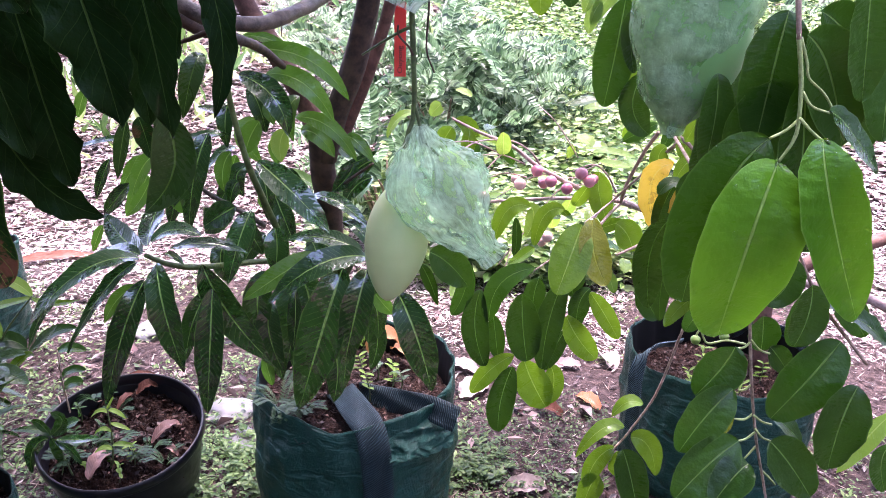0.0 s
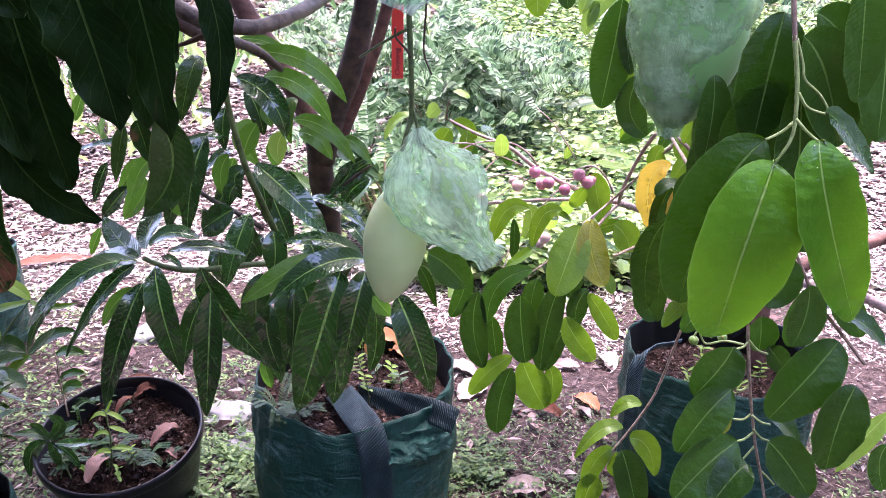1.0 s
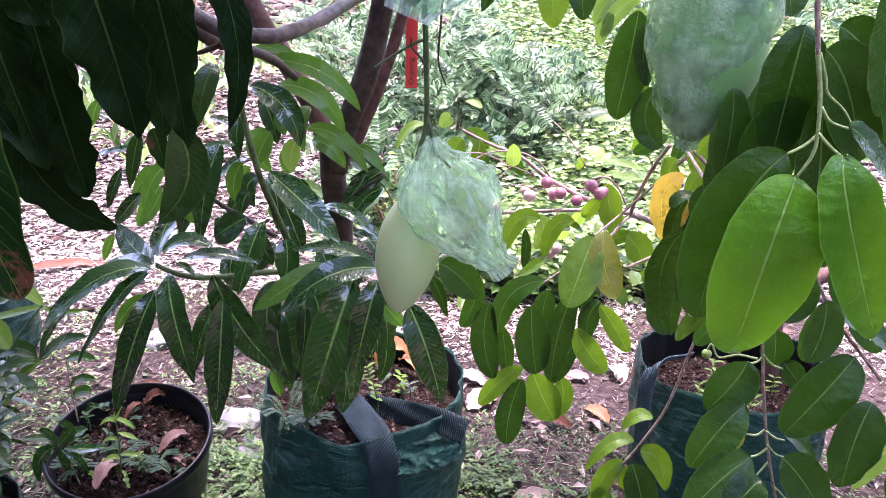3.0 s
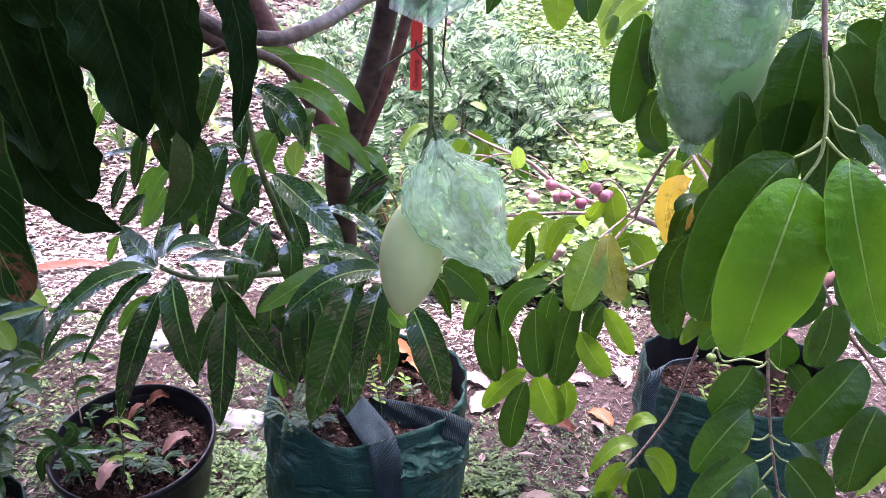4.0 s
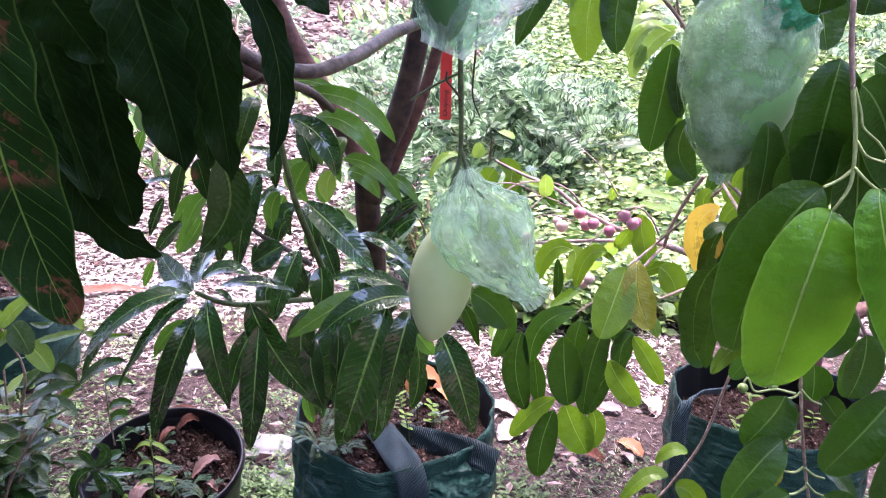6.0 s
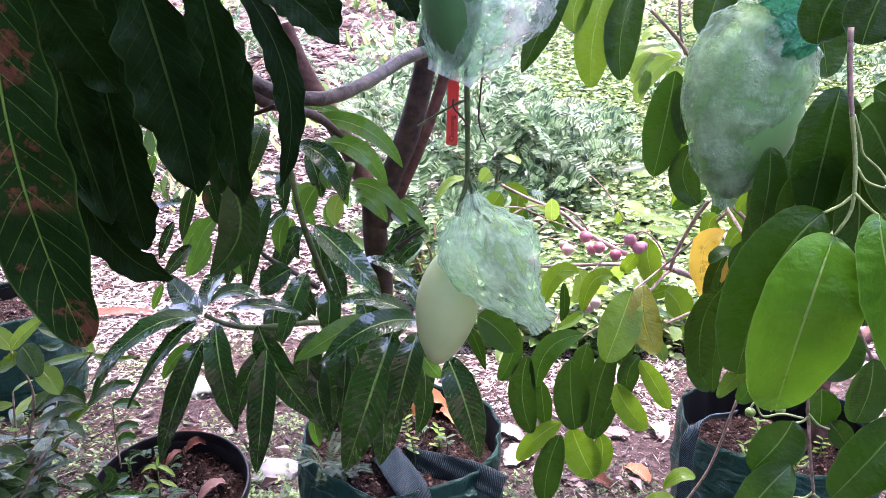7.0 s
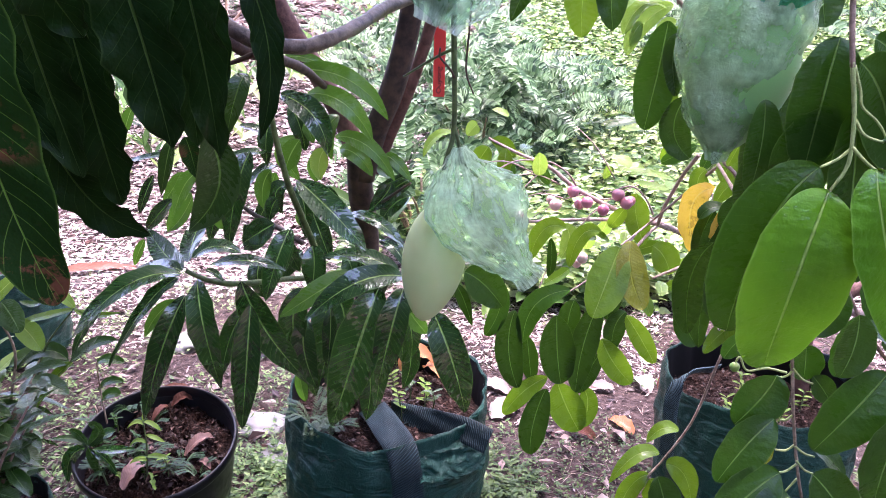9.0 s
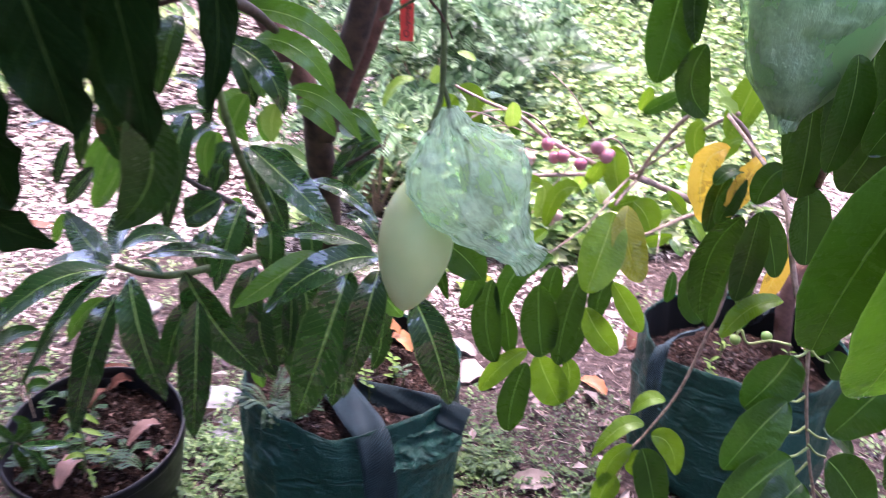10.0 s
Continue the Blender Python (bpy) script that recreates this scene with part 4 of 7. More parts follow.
leaf(mango_tree, (-0.255, 1.300, 1.008), (-0.195, 1.290, 0.963), 0.033, MANGO_YOUNG, mid=(-0.221, 1.280, 1.003), face=(0.1, -0.9, 0.45))
leaf(mango_tree, (-0.175, 1.300, 1.000), (-0.124, 1.290, 0.955), 0.022, MANGO_YOUNG, mid=(-0.152, 1.290, 0.990), face=(0.1, -0.9, 0.45))
leaf(mango_tree, (-0.325, 1.020, 1.160), (-0.358, 1.020, 1.072), 0.032, MANGO_MID, mid=(-0.334, 1.000, 1.132), face=(0.1, -0.95, 0.3))
leaf(mango_tree, (-0.342, 1.070, 1.043), (-0.385, 1.070, 0.888), 0.038, MANGO, mid=(-0.361, 1.050, 0.984), wave=0.05, face=(0.1, -0.9, 0.45))
leaf(mango_tree, (-0.315, 1.250, 1.031), (-0.343, 1.250, 0.973), 0.039, MANGO_YOUNG, mid=(-0.333, 1.250, 1.002), face=(0.1, -0.9, 0.45))
leaf(mango_tree, (-0.317, 1.300, 1.054), (-0.303, 1.300, 1.017), 0.022, MANGO_YOUNG, mid=(-0.310, 1.300, 1.037), face=(0.1, -0.9, 0.45))
leaf(mango_tree, (-0.278, 1.280, 1.011), (-0.288, 1.280, 0.954), 0.034, LIME, mid=(-0.289, 1.280, 0.987), face=(0.1, -0.9, 0.45))
leaf(mango_tree, (-0.429, 1.000, 1.069), (-0.461, 1.020, 0.983), 0.022, MANGO_MID, mid=(-0.440, 1.000, 1.034), face=(0.1, -0.9, 0.45))
leaf(mango_tree, (-0.444, 1.120, 0.997), (-0.491, 1.120, 0.925), 0.028, MANGO_YOUNG, mid=(-0.469, 1.120, 0.974), face=(0.1, -0.9, 0.45))
leaf(mango_tree, (-0.458, 1.120, 0.956), (-0.501, 1.120, 0.898), 0.023, MANGO_YOUNG, mid=(-0.478, 1.120, 0.922), face=(0.1, -0.9, 0.45))
leaf(mango_tree, (-0.343, 1.200, 0.937), (-0.360, 1.200, 0.897), 0.027, MANGO, mid=(-0.353, 1.200, 0.924), face=(0.1, -0.9, 0.45))
leaf(mango_tree, (-0.358, 1.220, 0.983), (-0.374, 1.220, 0.913), 0.029, MANGO_YOUNG, mid=(-0.374, 1.220, 0.953), face=(0.1, -0.9, 0.45))
leaf(mango_tree, (-0.134, 1.340, 0.916), (-0.189, 1.340, 0.859), 0.032, MANGO, mid=(-0.166, 1.340, 0.897), face=(0.1, -0.9, 0.45))
leaf(mango_tree, (-0.165, 1.320, 0.945), (-0.207, 1.320, 0.890), 0.035, MANGO, mid=(-0.178, 1.320, 0.920), face=(0.1, -0.9, 0.45))
leaf(mango_tree, (-0.124, 1.330, 0.967), (-0.195, 1.330, 0.933), 0.015, MANGO, mid=(-0.162, 1.330, 0.947), face=(0.1, -0.9, 0.45))
leaf(mango_tree, (-0.172, 1.344, 0.993), (-0.135, 1.344, 0.949), 0.027, MANGO)
leaf(mango_tree, (-0.195, 1.344, 0.969), (-0.173, 1.344, 0.950), 0.027, MANGO_YOUNG)
leaf(mango_tree, (-0.129, 1.344, 0.948), (-0.203, 1.366, 0.881), 0.036, MANGO, mid=(-0.162, 1.342, 0.930))
leaf(mango_tree, (-0.152, 1.456, 0.891), (-0.168, 1.320, 0.865), 0.033, MANGO_YOUNG, mid=(-0.159, 1.377, 0.888))
leaf(mango_tree, (-0.345, 1.344, 1.017), (-0.338, 1.328, 0.941), 0.041, MANGO_YOUNG, mid=(-0.362, 1.324, 0.991))
leaf(mango_tree, (-0.308, 1.366, 0.987), (-0.318, 1.366, 0.931), 0.038, MANGO_YOUNG)
leaf(mango_tree, (-0.310, 1.299, 1.002), (-0.276, 1.299, 1.013), 0.020, MANGO, mid=(-0.287, 1.294, 0.999))
leaf(mango_tree, (-0.329, 1.344, 1.050), (-0.334, 1.344, 1.013), 0.025, MANGO_YOUNG)
leaf(mango_tree, (-0.395, 1.366, 0.945), (-0.420, 1.366, 0.865), 0.036, MANGO_YOUNG)
leaf(mango_tree, (-0.353, 1.299, 0.939), (-0.365, 1.299, 0.883), 0.035, MANGO, mid=(-0.374, 1.291, 0.923))
leaf(mango_tree, (-0.360, 1.389, 0.868), (-0.327, 1.389, 0.832), 0.038, MANGO_YOUNG)
leaf(mango_tree, (-0.383, 1.411, 0.817), (-0.407, 1.411, 0.766), 0.034, MANGO_YOUNG)
leaf(mango_tree, (-0.371, 1.299, 0.973), (-0.438, 1.277, 0.919), 0.024, MANGO, mid=(-0.394, 1.275, 0.968))
leaf(mango_tree, (-0.375, 1.277, 1.000), (-0.469, 1.254, 0.992), 0.021, MANGO, mid=(-0.403, 1.250, 1.006))
leaf(mango_tree, (-0.545, 1.176, 0.975), (-0.582, 1.187, 0.904), 0.020, MANGO)
leaf(mango_tree, (-0.511, 1.232, 0.967), (-0.570, 1.254, 0.902), 0.027, MANGO_YOUNG, mid=(-0.535, 1.233, 0.945))
leaf(mango_tree, (-0.542, 1.232, 0.920), (-0.607, 1.254, 0.853), 0.028, MANGO)
leaf(mango_tree, (-0.519, 1.254, 0.930), (-0.571, 1.261, 0.850), 0.034, MANGO_YOUNG, mid=(-0.536, 1.245, 0.896))
leaf(mango_tree, (-0.527, 1.232, 1.000), (-0.651, 1.254, 0.971), 0.017, MANGO, mid=(-0.574, 1.227, 0.996))
leaf(mango_tree, (-0.597, 1.232, 1.079), (-0.617, 1.232, 1.032), 0.022, MANGO_YOUNG)
leaf(mango_tree, (-0.629, 1.288, 0.824), (-0.660, 1.299, 0.767), 0.019, MANGO_YOUNG)
leaf(mango_tree, (-0.464, 1.232, 0.912), (-0.451, 1.232, 0.866), 0.035, MANGO_YOUNG, mid=(-0.452, 1.225, 0.889))
leaf(mango_tree, (-0.452, 1.344, 1.037), (-0.396, 1.344, 1.023), 0.020, MANGO)
leaf(mango_tree, (-0.498, 1.299, 0.930), (-0.501, 1.279, 0.829), 0.041, MANGO, mid=(-0.482, 1.274, 0.895))
leaf(mango_tree, (-0.291, 1.600, 0.826), (-0.365, 1.600, 0.863), 0.033, MANGO_YOUNG)
leaf(mango_tree, (-0.356, 1.344, 1.080), (-0.325, 1.325, 0.997), 0.035, MANGO, mid=(-0.332, 1.320, 1.043))
leaf(mango_tree, (-0.277, 1.400, 1.054), (-0.288, 1.382, 0.971), 0.032, MANGO_YOUNG, mid=(-0.295, 1.378, 1.025))
leaf(mango_tree, (-0.331, 1.366, 0.886), (-0.288, 1.343, 0.781), 0.043, MANGO, mid=(-0.305, 1.337, 0.839))
leaf(mango_tree, (-0.266, 1.456, 0.755), (-0.195, 1.456, 0.732), 0.047, MANGO, mid=(-0.229, 1.445, 0.735))
leaf(mango_tree, (-0.439, 1.400, 0.756), (-0.435, 1.385, 0.676), 0.041, MANGO, mid=(-0.447, 1.381, 0.726))

leaf(mango_tree, (-0.341, 1.300, 0.935), (-0.319, 1.281, 0.843), 0.035, MANGO, mid=(-0.318, 1.276, 0.910))
leaf(mango_tree, (-0.376, 1.340, 0.924), (-0.425, 1.322, 0.849), 0.032, MANGO, mid=(-0.398, 1.318, 0.897))
leaf(mango_tree, (-0.301, 1.360, 0.922), (-0.257, 1.360, 0.861), 0.032, MANGO, mid=(-0.284, 1.349, 0.901))
leaf(mango_tree, (-0.330, 1.300, 0.811), (-0.377, 1.300, 0.747), 0.036, MANGO, mid=(-0.352, 1.290, 0.790))
leaf(mango_tree, (-0.375, 1.280, 0.838), (-0.331, 1.280, 0.777), 0.037, MANGO, mid=(-0.352, 1.269, 0.826))
leaf(mango_tree, (-0.444, 1.240, 0.946), (-0.475, 1.225, 0.876), 0.029, MANGO, mid=(-0.452, 1.221, 0.920))
leaf(mango_tree, (-0.380, 1.300, 1.055), (-0.384, 1.283, 0.976), 0.030, MANGO, mid=(-0.383, 1.279, 1.024))
leaf(mango_tree, (-0.276, 1.420, 0.767), (-0.268, 1.404, 0.684), 0.042, MANGO, mid=(-0.256, 1.400, 0.738))
leaf(mango_tree, (-0.326, 1.400, 0.597), (-0.339, 1.396, 0.448), 0.053, MANGO, mid=(-0.340, 1.379, 0.541))
leaf(mango_tree, (-0.226, 1.360, 0.568), (-0.223, 1.356, 0.421), 0.052, MANGO, mid=(-0.209, 1.340, 0.514))
leaf(mango_tree, (-0.276, 1.360, 0.617), (-0.275, 1.355, 0.463), 0.053, MANGO, mid=(-0.285, 1.338, 0.564))
leaf(mango_tree, (-0.147, 1.360, 0.621), (-0.147, 1.380, 0.487), 0.040, MANGO, mid=(-0.128, 1.355, 0.574))

# ---- overhanging mango bough close to the path, old leaves coloured dark for shade ----
bough = empty("mango_bough", (-0.62, 0.3, 1.95), "overhanging mango bough with wavy old leaves, coloured dark as in shade", "tree")
stem("branch", [(-0.9, -0.4, 2.0), (-0.55, 0.2, 1.85), (-0.35, 0.55, 1.72), (-0.2, 0.8, 1.66)], 0.02, 0.008, TRUNK, bough, 10)
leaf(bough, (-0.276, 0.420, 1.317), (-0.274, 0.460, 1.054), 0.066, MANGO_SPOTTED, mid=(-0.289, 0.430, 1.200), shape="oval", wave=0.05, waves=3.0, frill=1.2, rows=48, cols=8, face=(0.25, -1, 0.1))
leaf(bough, (-0.383, 0.630, 1.171), (-0.304, 0.660, 1.042), 0.043, MANGO_OLD_SHADED, mid=(-0.352, 0.640, 1.084), wave=0.09, waves=3.6, frill=1.2, rows=44, cols=8, face=(0, -1, 0.1))
leaf(bough, (-0.324, 0.600, 1.243), (-0.312, 0.630, 1.078), 0.046, MANGO_OLD_SHADED, mid=(-0.314, 0.610, 1.147), wave=0.09, waves=3.6, frill=1.2, rows=44, cols=8, face=(0.1, -1, 0.1))
leaf(bough, (-0.251, 0.520, 1.318), (-0.226, 0.550, 1.145), 0.058, MANGO_OLD_SHADED, mid=(-0.232, 0.530, 1.230), wave=0.09, waves=3.6, frill=1.2, rows=44, cols=8, face=(0, -1, 0.1))
leaf(bough, (-0.219, 0.550, 1.322), (-0.201, 0.580, 1.132), 0.047, MANGO_OLD_SHADED, mid=(-0.204, 0.560, 1.234), wave=0.09, waves=3.6, frill=1.2, rows=44, cols=8, face=(-0.2, -1, 0.1))
leaf(bough, (-0.249, 0.600, 1.315), (-0.205, 0.620, 1.189), 0.033, MANGO_OLD_SHADED, mid=(-0.221, 0.610, 1.259), wave=0.09, waves=3.6, frill=1.2, rows=44, cols=8, face=(0.2, -1, 0.1))
leaf(bough, (-0.226, 0.650, 1.321), (-0.197, 0.670, 1.133), 0.028, MANGO_OLD_SHADED, mid=(-0.184, 0.660, 1.231), wave=0.09, waves=3.6, frill=1.2, rows=44, cols=8, face=(0.3, -1, 0.1))
leaf(bough, (-0.209, 0.640, 1.324), (-0.131, 0.640, 1.264), 0.035, MANGO_OLD_SHADED, mid=(-0.166, 0.640, 1.298), wave=0.09, waves=3.6, frill=1.2, rows=44, cols=8, face=(0, -1, 0.1))
leaf(bough, (-0.178, 0.660, 1.331), (-0.138, 0.660, 1.276), 0.030, MANGO_OLD_SHADED, mid=(-0.151, 0.660, 1.306), wave=0.09, waves=3.6, frill=1.2, rows=44, cols=8, face=(0, -1, 0.1))
leaf(bough, (-0.120, 0.720, 1.344), (-0.076, 0.720, 1.288), 0.032, MANGO_OLD_SHADED, mid=(-0.092, 0.720, 1.313), wave=0.09, waves=3.6, frill=1.2, rows=44, cols=8, face=(0, -1, 0.1))
leaf(bough, (-0.313, 0.500, 1.311), (-0.278, 0.540, 1.225), 0.052, MANGO_OLD_SHADED, mid=(-0.296, 0.520, 1.268), wave=0.09, waves=3.6, frill=1.2, rows=44, cols=8, face=(0, -1, 0.1))
leaf(bough, (-0.368, 0.660, 1.329), (-0.345, 0.680, 1.146), 0.057, MANGO_OLD_SHADED, mid=(-0.354, 0.670, 1.257), wave=0.09, waves=3.6, frill=1.2, rows=44, cols=8, face=(0, -1, 0.1))
leaf(bough, (-0.354, 0.580, 1.278), (-0.328, 0.600, 1.108), 0.057, MANGO_OLD_SHADED, mid=(-0.345, 0.590, 1.202), wave=0.09, waves=3.6, frill=1.2, rows=44, cols=8, face=(0.1, -1, 0.1))
leaf(bough, (-0.318, 0.500, 1.256), (-0.287, 0.510, 1.144), 0.024, MANGO_OLD_SHADED, mid=(-0.308, 0.500, 1.198), wave=0.09, waves=3.6, frill=1.2, rows=44, cols=8, face=(0.5, -1, 0.1))
leaf(bough, (-0.340, 0.700, 1.344), (-0.345, 0.710, 1.204), 0.048, MANGO_OLD_SHADED, mid=(-0.353, 0.700, 1.294), wave=0.09, waves=3.6, frill=1.2, rows=44, cols=8, face=(0, -1, 0.1))
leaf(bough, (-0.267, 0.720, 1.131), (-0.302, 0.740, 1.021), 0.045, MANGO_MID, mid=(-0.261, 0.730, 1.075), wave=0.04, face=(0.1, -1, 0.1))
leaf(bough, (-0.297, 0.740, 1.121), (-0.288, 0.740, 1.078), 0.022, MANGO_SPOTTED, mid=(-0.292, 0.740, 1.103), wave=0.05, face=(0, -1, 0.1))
leaf(bough, (-0.372, 0.660, 1.201), (-0.354, 0.670, 1.091), 0.043, MANGO_OLD_SHADED, mid=(-0.358, 0.660, 1.148), wave=0.09, waves=3.6, frill=1.2, rows=44, cols=8, face=(0, -1, 0.1))
leaf(bough, (-0.248, 0.620, 1.263), (-0.243, 0.640, 1.131), 0.036, MANGO_OLD_SHADED, mid=(-0.243, 0.630, 1.192), wave=0.09, waves=3.6, frill=1.2, rows=44, cols=8, face=(0, -1, 0.1))

# ---- bagged mangoes ----
bagged = empty("bagged_mango", (-0.031, 1.000, 1.063), "pale green mango slipping out of a crumpled green film bag", "fruit", "bagged mangoes")
ovoid("mango", (-0.053, 1.040, 0.989), (-0.078, 1.035, 0.799), 0.0943, MANGO_SKIN, bagged, 0.02)
ovoid("mango", (0.007, 1.040, 1.037), (0.037, 1.040, 0.917), 0.0639, MANGO_SKIN, bagged, 0.0)
sleeve("film_bag", [(-0.029, 1.000, 1.075), (-0.022, 1.000, 1.041), (-0.008, 1.000, 1.002), (0.024, 1.005, 0.948), (0.056, 1.010, 0.908), (0.082, 1.015, 0.882)], (0.010, 0.022, 0.042, 0.060, 0.072, 0.070, 0.054, 0.039, 0.028, 0.020, 0.024), FILM, bagged, seed=1.0, crumple=0.16, flat=0.72, pleat=0.05)
stem("stalk", [(-0.043, 0.985, 1.275), (-0.039, 0.990, 1.194), (-0.037, 1.000, 1.099), (-0.045, 1.000, 1.062), (-0.051, 1.020, 1.039)], 0.0042, 0.003, GREEN_STEM, bagged, 8)
stem("stalk", [(-0.037, 1.000, 1.102), (-0.030, 1.000, 1.080), (-0.025, 1.000, 1.057), (-0.004, 1.030, 1.028)], 0.0028, 0.0024, GREEN_STEM, bagged, 7)
stem("stalk", [(-0.106, 1.000, 1.165), (-0.076, 0.995, 1.184), (-0.049, 0.990, 1.199), (-0.039, 0.990, 1.202)], 0.0015, 0.0025, GREEN_STEM, bagged, 6)
stem("stalk", [(-0.056, 0.970, 1.205), (-0.056, 0.975, 1.193), (-0.043, 0.985, 1.177), (-0.038, 0.990, 1.167)], 0.0013, 0.0018, TRUNK, bagged, 6)

bagged_up = empty("bagged_mango", (0.292, 0.794, 1.304), "green mango wrapped in a wet pale green film bag", "fruit", "bagged mangoes")
ovoid("mango", (0.274, 0.808, 1.295), (0.253, 0.808, 1.112), 0.110, DARK_MANGO_SKIN, bagged_up, 0.02)
sleeve("film_bag", [(0.284, 0.801, 1.310), (0.272, 0.801, 1.282), (0.255, 0.801, 1.214), (0.251, 0.801, 1.107)], (0.018, 0.040, 0.058, 0.064, 0.060, 0.044, 0.011), FILM_DENSE, bagged_up, seed=4.0, crumple=0.12, pleat=0.03)
wet_film = bagged_up.children[-1]
water_drops(wet_film, [v.co + world_place(wet_film) for v in wet_film.data.vertices], 84, 420)
sleeve("film_knot", [(0.271, 0.772, 1.300), (0.282, 0.772, 1.287), (0.290, 0.772, 1.274), (0.296, 0.772, 1.262)], (0.012, 0.021, 0.027, 0.017), FILM_KNOT, bagged_up, seed=8.0, crumple=0.45, pleat=0.25, pleats=7)
sleeve("film_knot", [(0.279, 0.776, 1.293), (0.282, 0.776, 1.306), (0.281, 0.776, 1.319), (0.278, 0.776, 1.332)], (0.012, 0.017, 0.024, 0.03), FILM_KNOT, bagged_up, seed=7.0, crumple=0.4, pleat=0.25, pleats=7)
stem("stalk", [(0.284, 0.808, 1.299), (0.274, 0.808, 1.326), (0.260, 0.808, 1.369), (0.249, 0.823, 1.429)], 0.004, 0.005, GREEN_STEM, bagged_up, 7)

stem("tip", [(0.249, 0.795, 1.117), (0.248, 0.795, 1.111), (0.249, 0.795, 1.105)], 0.006, 0.004, FILM, bagged_up, 9, 0.3, label="gathered pale end of the bag")

bagged_top = empty("bagged_mango", (-0.058, 0.920, 1.382), "dark green mango in a loose clear film bag", "fruit", "bagged mangoes")
ovoid("mango", (-0.066, 0.930, 1.408), (-0.051, 0.930, 1.242), 0.0759, DEEP_MANGO_SKIN, bagged_top, 0.0)
sleeve("film_bag", [(-0.055, 0.920, 1.407), (-0.055, 0.920, 1.363), (-0.048, 0.920, 1.306), (-0.042, 0.920, 1.233)], (0.02, 0.05, 0.056, 0.055, 0.052, 0.018), FILM_THIN, bagged_top, seed=12.0, crumple=0.1, pleat=0.05)
sleeve("film_bag", [(-0.018, 0.930, 1.365), (-0.023, 0.930, 1.326), (-0.039, 0.930, 1.280), (-0.059, 0.930, 1.231)], (0.1, 0.085, 0.06, 0.028), FILM_CLEAR, bagged_top, seed=14.0, crumple=0.15, pleat=0.08, flat=0.35)
stem("stalk", [(-0.059, 0.930, 1.396), (-0.061, 0.900, 1.427), (-0.069, 0.880, 1.475)], 0.004, 0.005, GREEN_STEM, bagged_top, 7)

# ---- plant label ----
TAG_AT = (-0.095, 1.500, 1.155)
label_tag = empty("plant_label", TAG_AT, "narrow red plastic plant label with black handwriting", "label")


def build_tag():
    w, h, d = 0.0233, 0.1419, 0.0012
    bm = bmesh.new()
    bmesh.ops.create_cube(bm, size=1.0, matrix=Matrix.Diagonal((w, d, h, 1)))
    bmesh.ops.bevel(bm, geom=bm.edges[:], offset=0.0004, segments=1, affect="EDGES")
    for v in bm.verts:
        v.co.y += 0.003 * math.sin(v.co.z * 30)
    me = bpy.data.meshes.new("plate")
    bm.to_mesh(me), bm.free()
    me.materials.append(TAG_RED)
    plate = new("plate", me)
    plate.parent = label_tag
    cu = bpy.data.curves.new("writing", "FONT")
    cu.body, cu.size, cu.align_x, cu.align_y, cu.extrude = "Ouyong", 0.0165, "CENTER", "CENTER", 0.0002
    tmp = new("writing_form", cu)
    text = bpy.data.meshes.new_from_object(tmp)
    bpy.data.objects.remove(tmp)
    text.materials.clear()
    text.materials.append(INK)
    writing = new("writing", text)
    writing.parent = label_tag
    writing.matrix_basis = pose(0, -d - 0.0022, -0.27 * h, 90, -90, 0) @ Matrix.Diagonal((1, 0.8, 1, 1))
    tagged(writing, "black handwritten word")
    tie = stem("tie", [Vector(TAG_AT) + Vector(v) for v in ((0.0, -0.004, 0.5 * h - 0.006), (0.002, -0.004, 0.5 * h + 0.012), (0.0, 0.0, 0.5 * h + 0.05), (-0.004, 0.0, 0.5 * h + 0.16))], 0.0022, 0.0014, TIE_YELLOW, label_tag, 7, 0.3)
    tagged(tie, "yellow twisted tie")


build_tag()

# ---- fruit tree with broad oval leaves ----
fruit_tree = empty("fruit_tree", (0.80, 1.78, 0.32), "fruit tree with broad oval leaves and small pink fruit", "tree")
stem("trunk", [(0.868, 1.800, 0.300), (0.850, 1.800, 0.451), (0.879, 1.820, 0.542), (1.047, 1.900, 0.597), (1.352, 2.000, 0.655), (1.792, 2.100, 0.807)], 0.022, 0.018, RED_BARK, fruit_tree, 12)
stem("branch", [(1.125, 1.660, 0.525), (0.998, 1.700, 0.576), (0.910, 1.750, 0.571), (0.756, 1.820, 0.617), (0.593, 1.900, 0.680), (0.521, 1.930, 0.704)], 0.013, 0.008, TWIG, fruit_tree, 9)
stem("branch", [(0.529, 1.930, 0.701), (0.466, 1.930, 0.723), (0.396, 1.930, 0.737), (0.255, 1.940, 0.801), (0.169, 1.950, 0.861), (0.084, 1.960, 0.892), (0.008, 1.970, 0.926)], 0.0085, 0.0035, TWIG, fruit_tree, 8)
stem("branch", [(0.506, 1.930, 0.708), (0.425, 1.920, 0.729), (0.256, 1.900, 0.730), (0.089, 1.880, 0.721)], 0.0075, 0.0035, TWIG, fruit_tree, 8)
stem("twig", [(0.469, 1.920, 0.718), (0.452, 1.800, 0.803), (0.433, 1.600, 0.924), (0.417, 1.450, 0.994)], 0.005, 0.004, TWIG, fruit_tree, 7)
stem("twig", [(0.449, 1.900, 0.754), (0.418, 1.880, 0.804), (0.377, 1.870, 0.833), (0.320, 1.870, 0.812)], 0.003, 0.002, TWIG, fruit_tree, 6)
stem("twig", [(0.255, 1.940, 0.801), (0.220, 1.920, 0.850), (0.166, 1.920, 0.879), (0.084, 1.920, 0.877), (0.025, 1.900, 0.849)], 0.003, 0.002, TWIG, fruit_tree, 6)
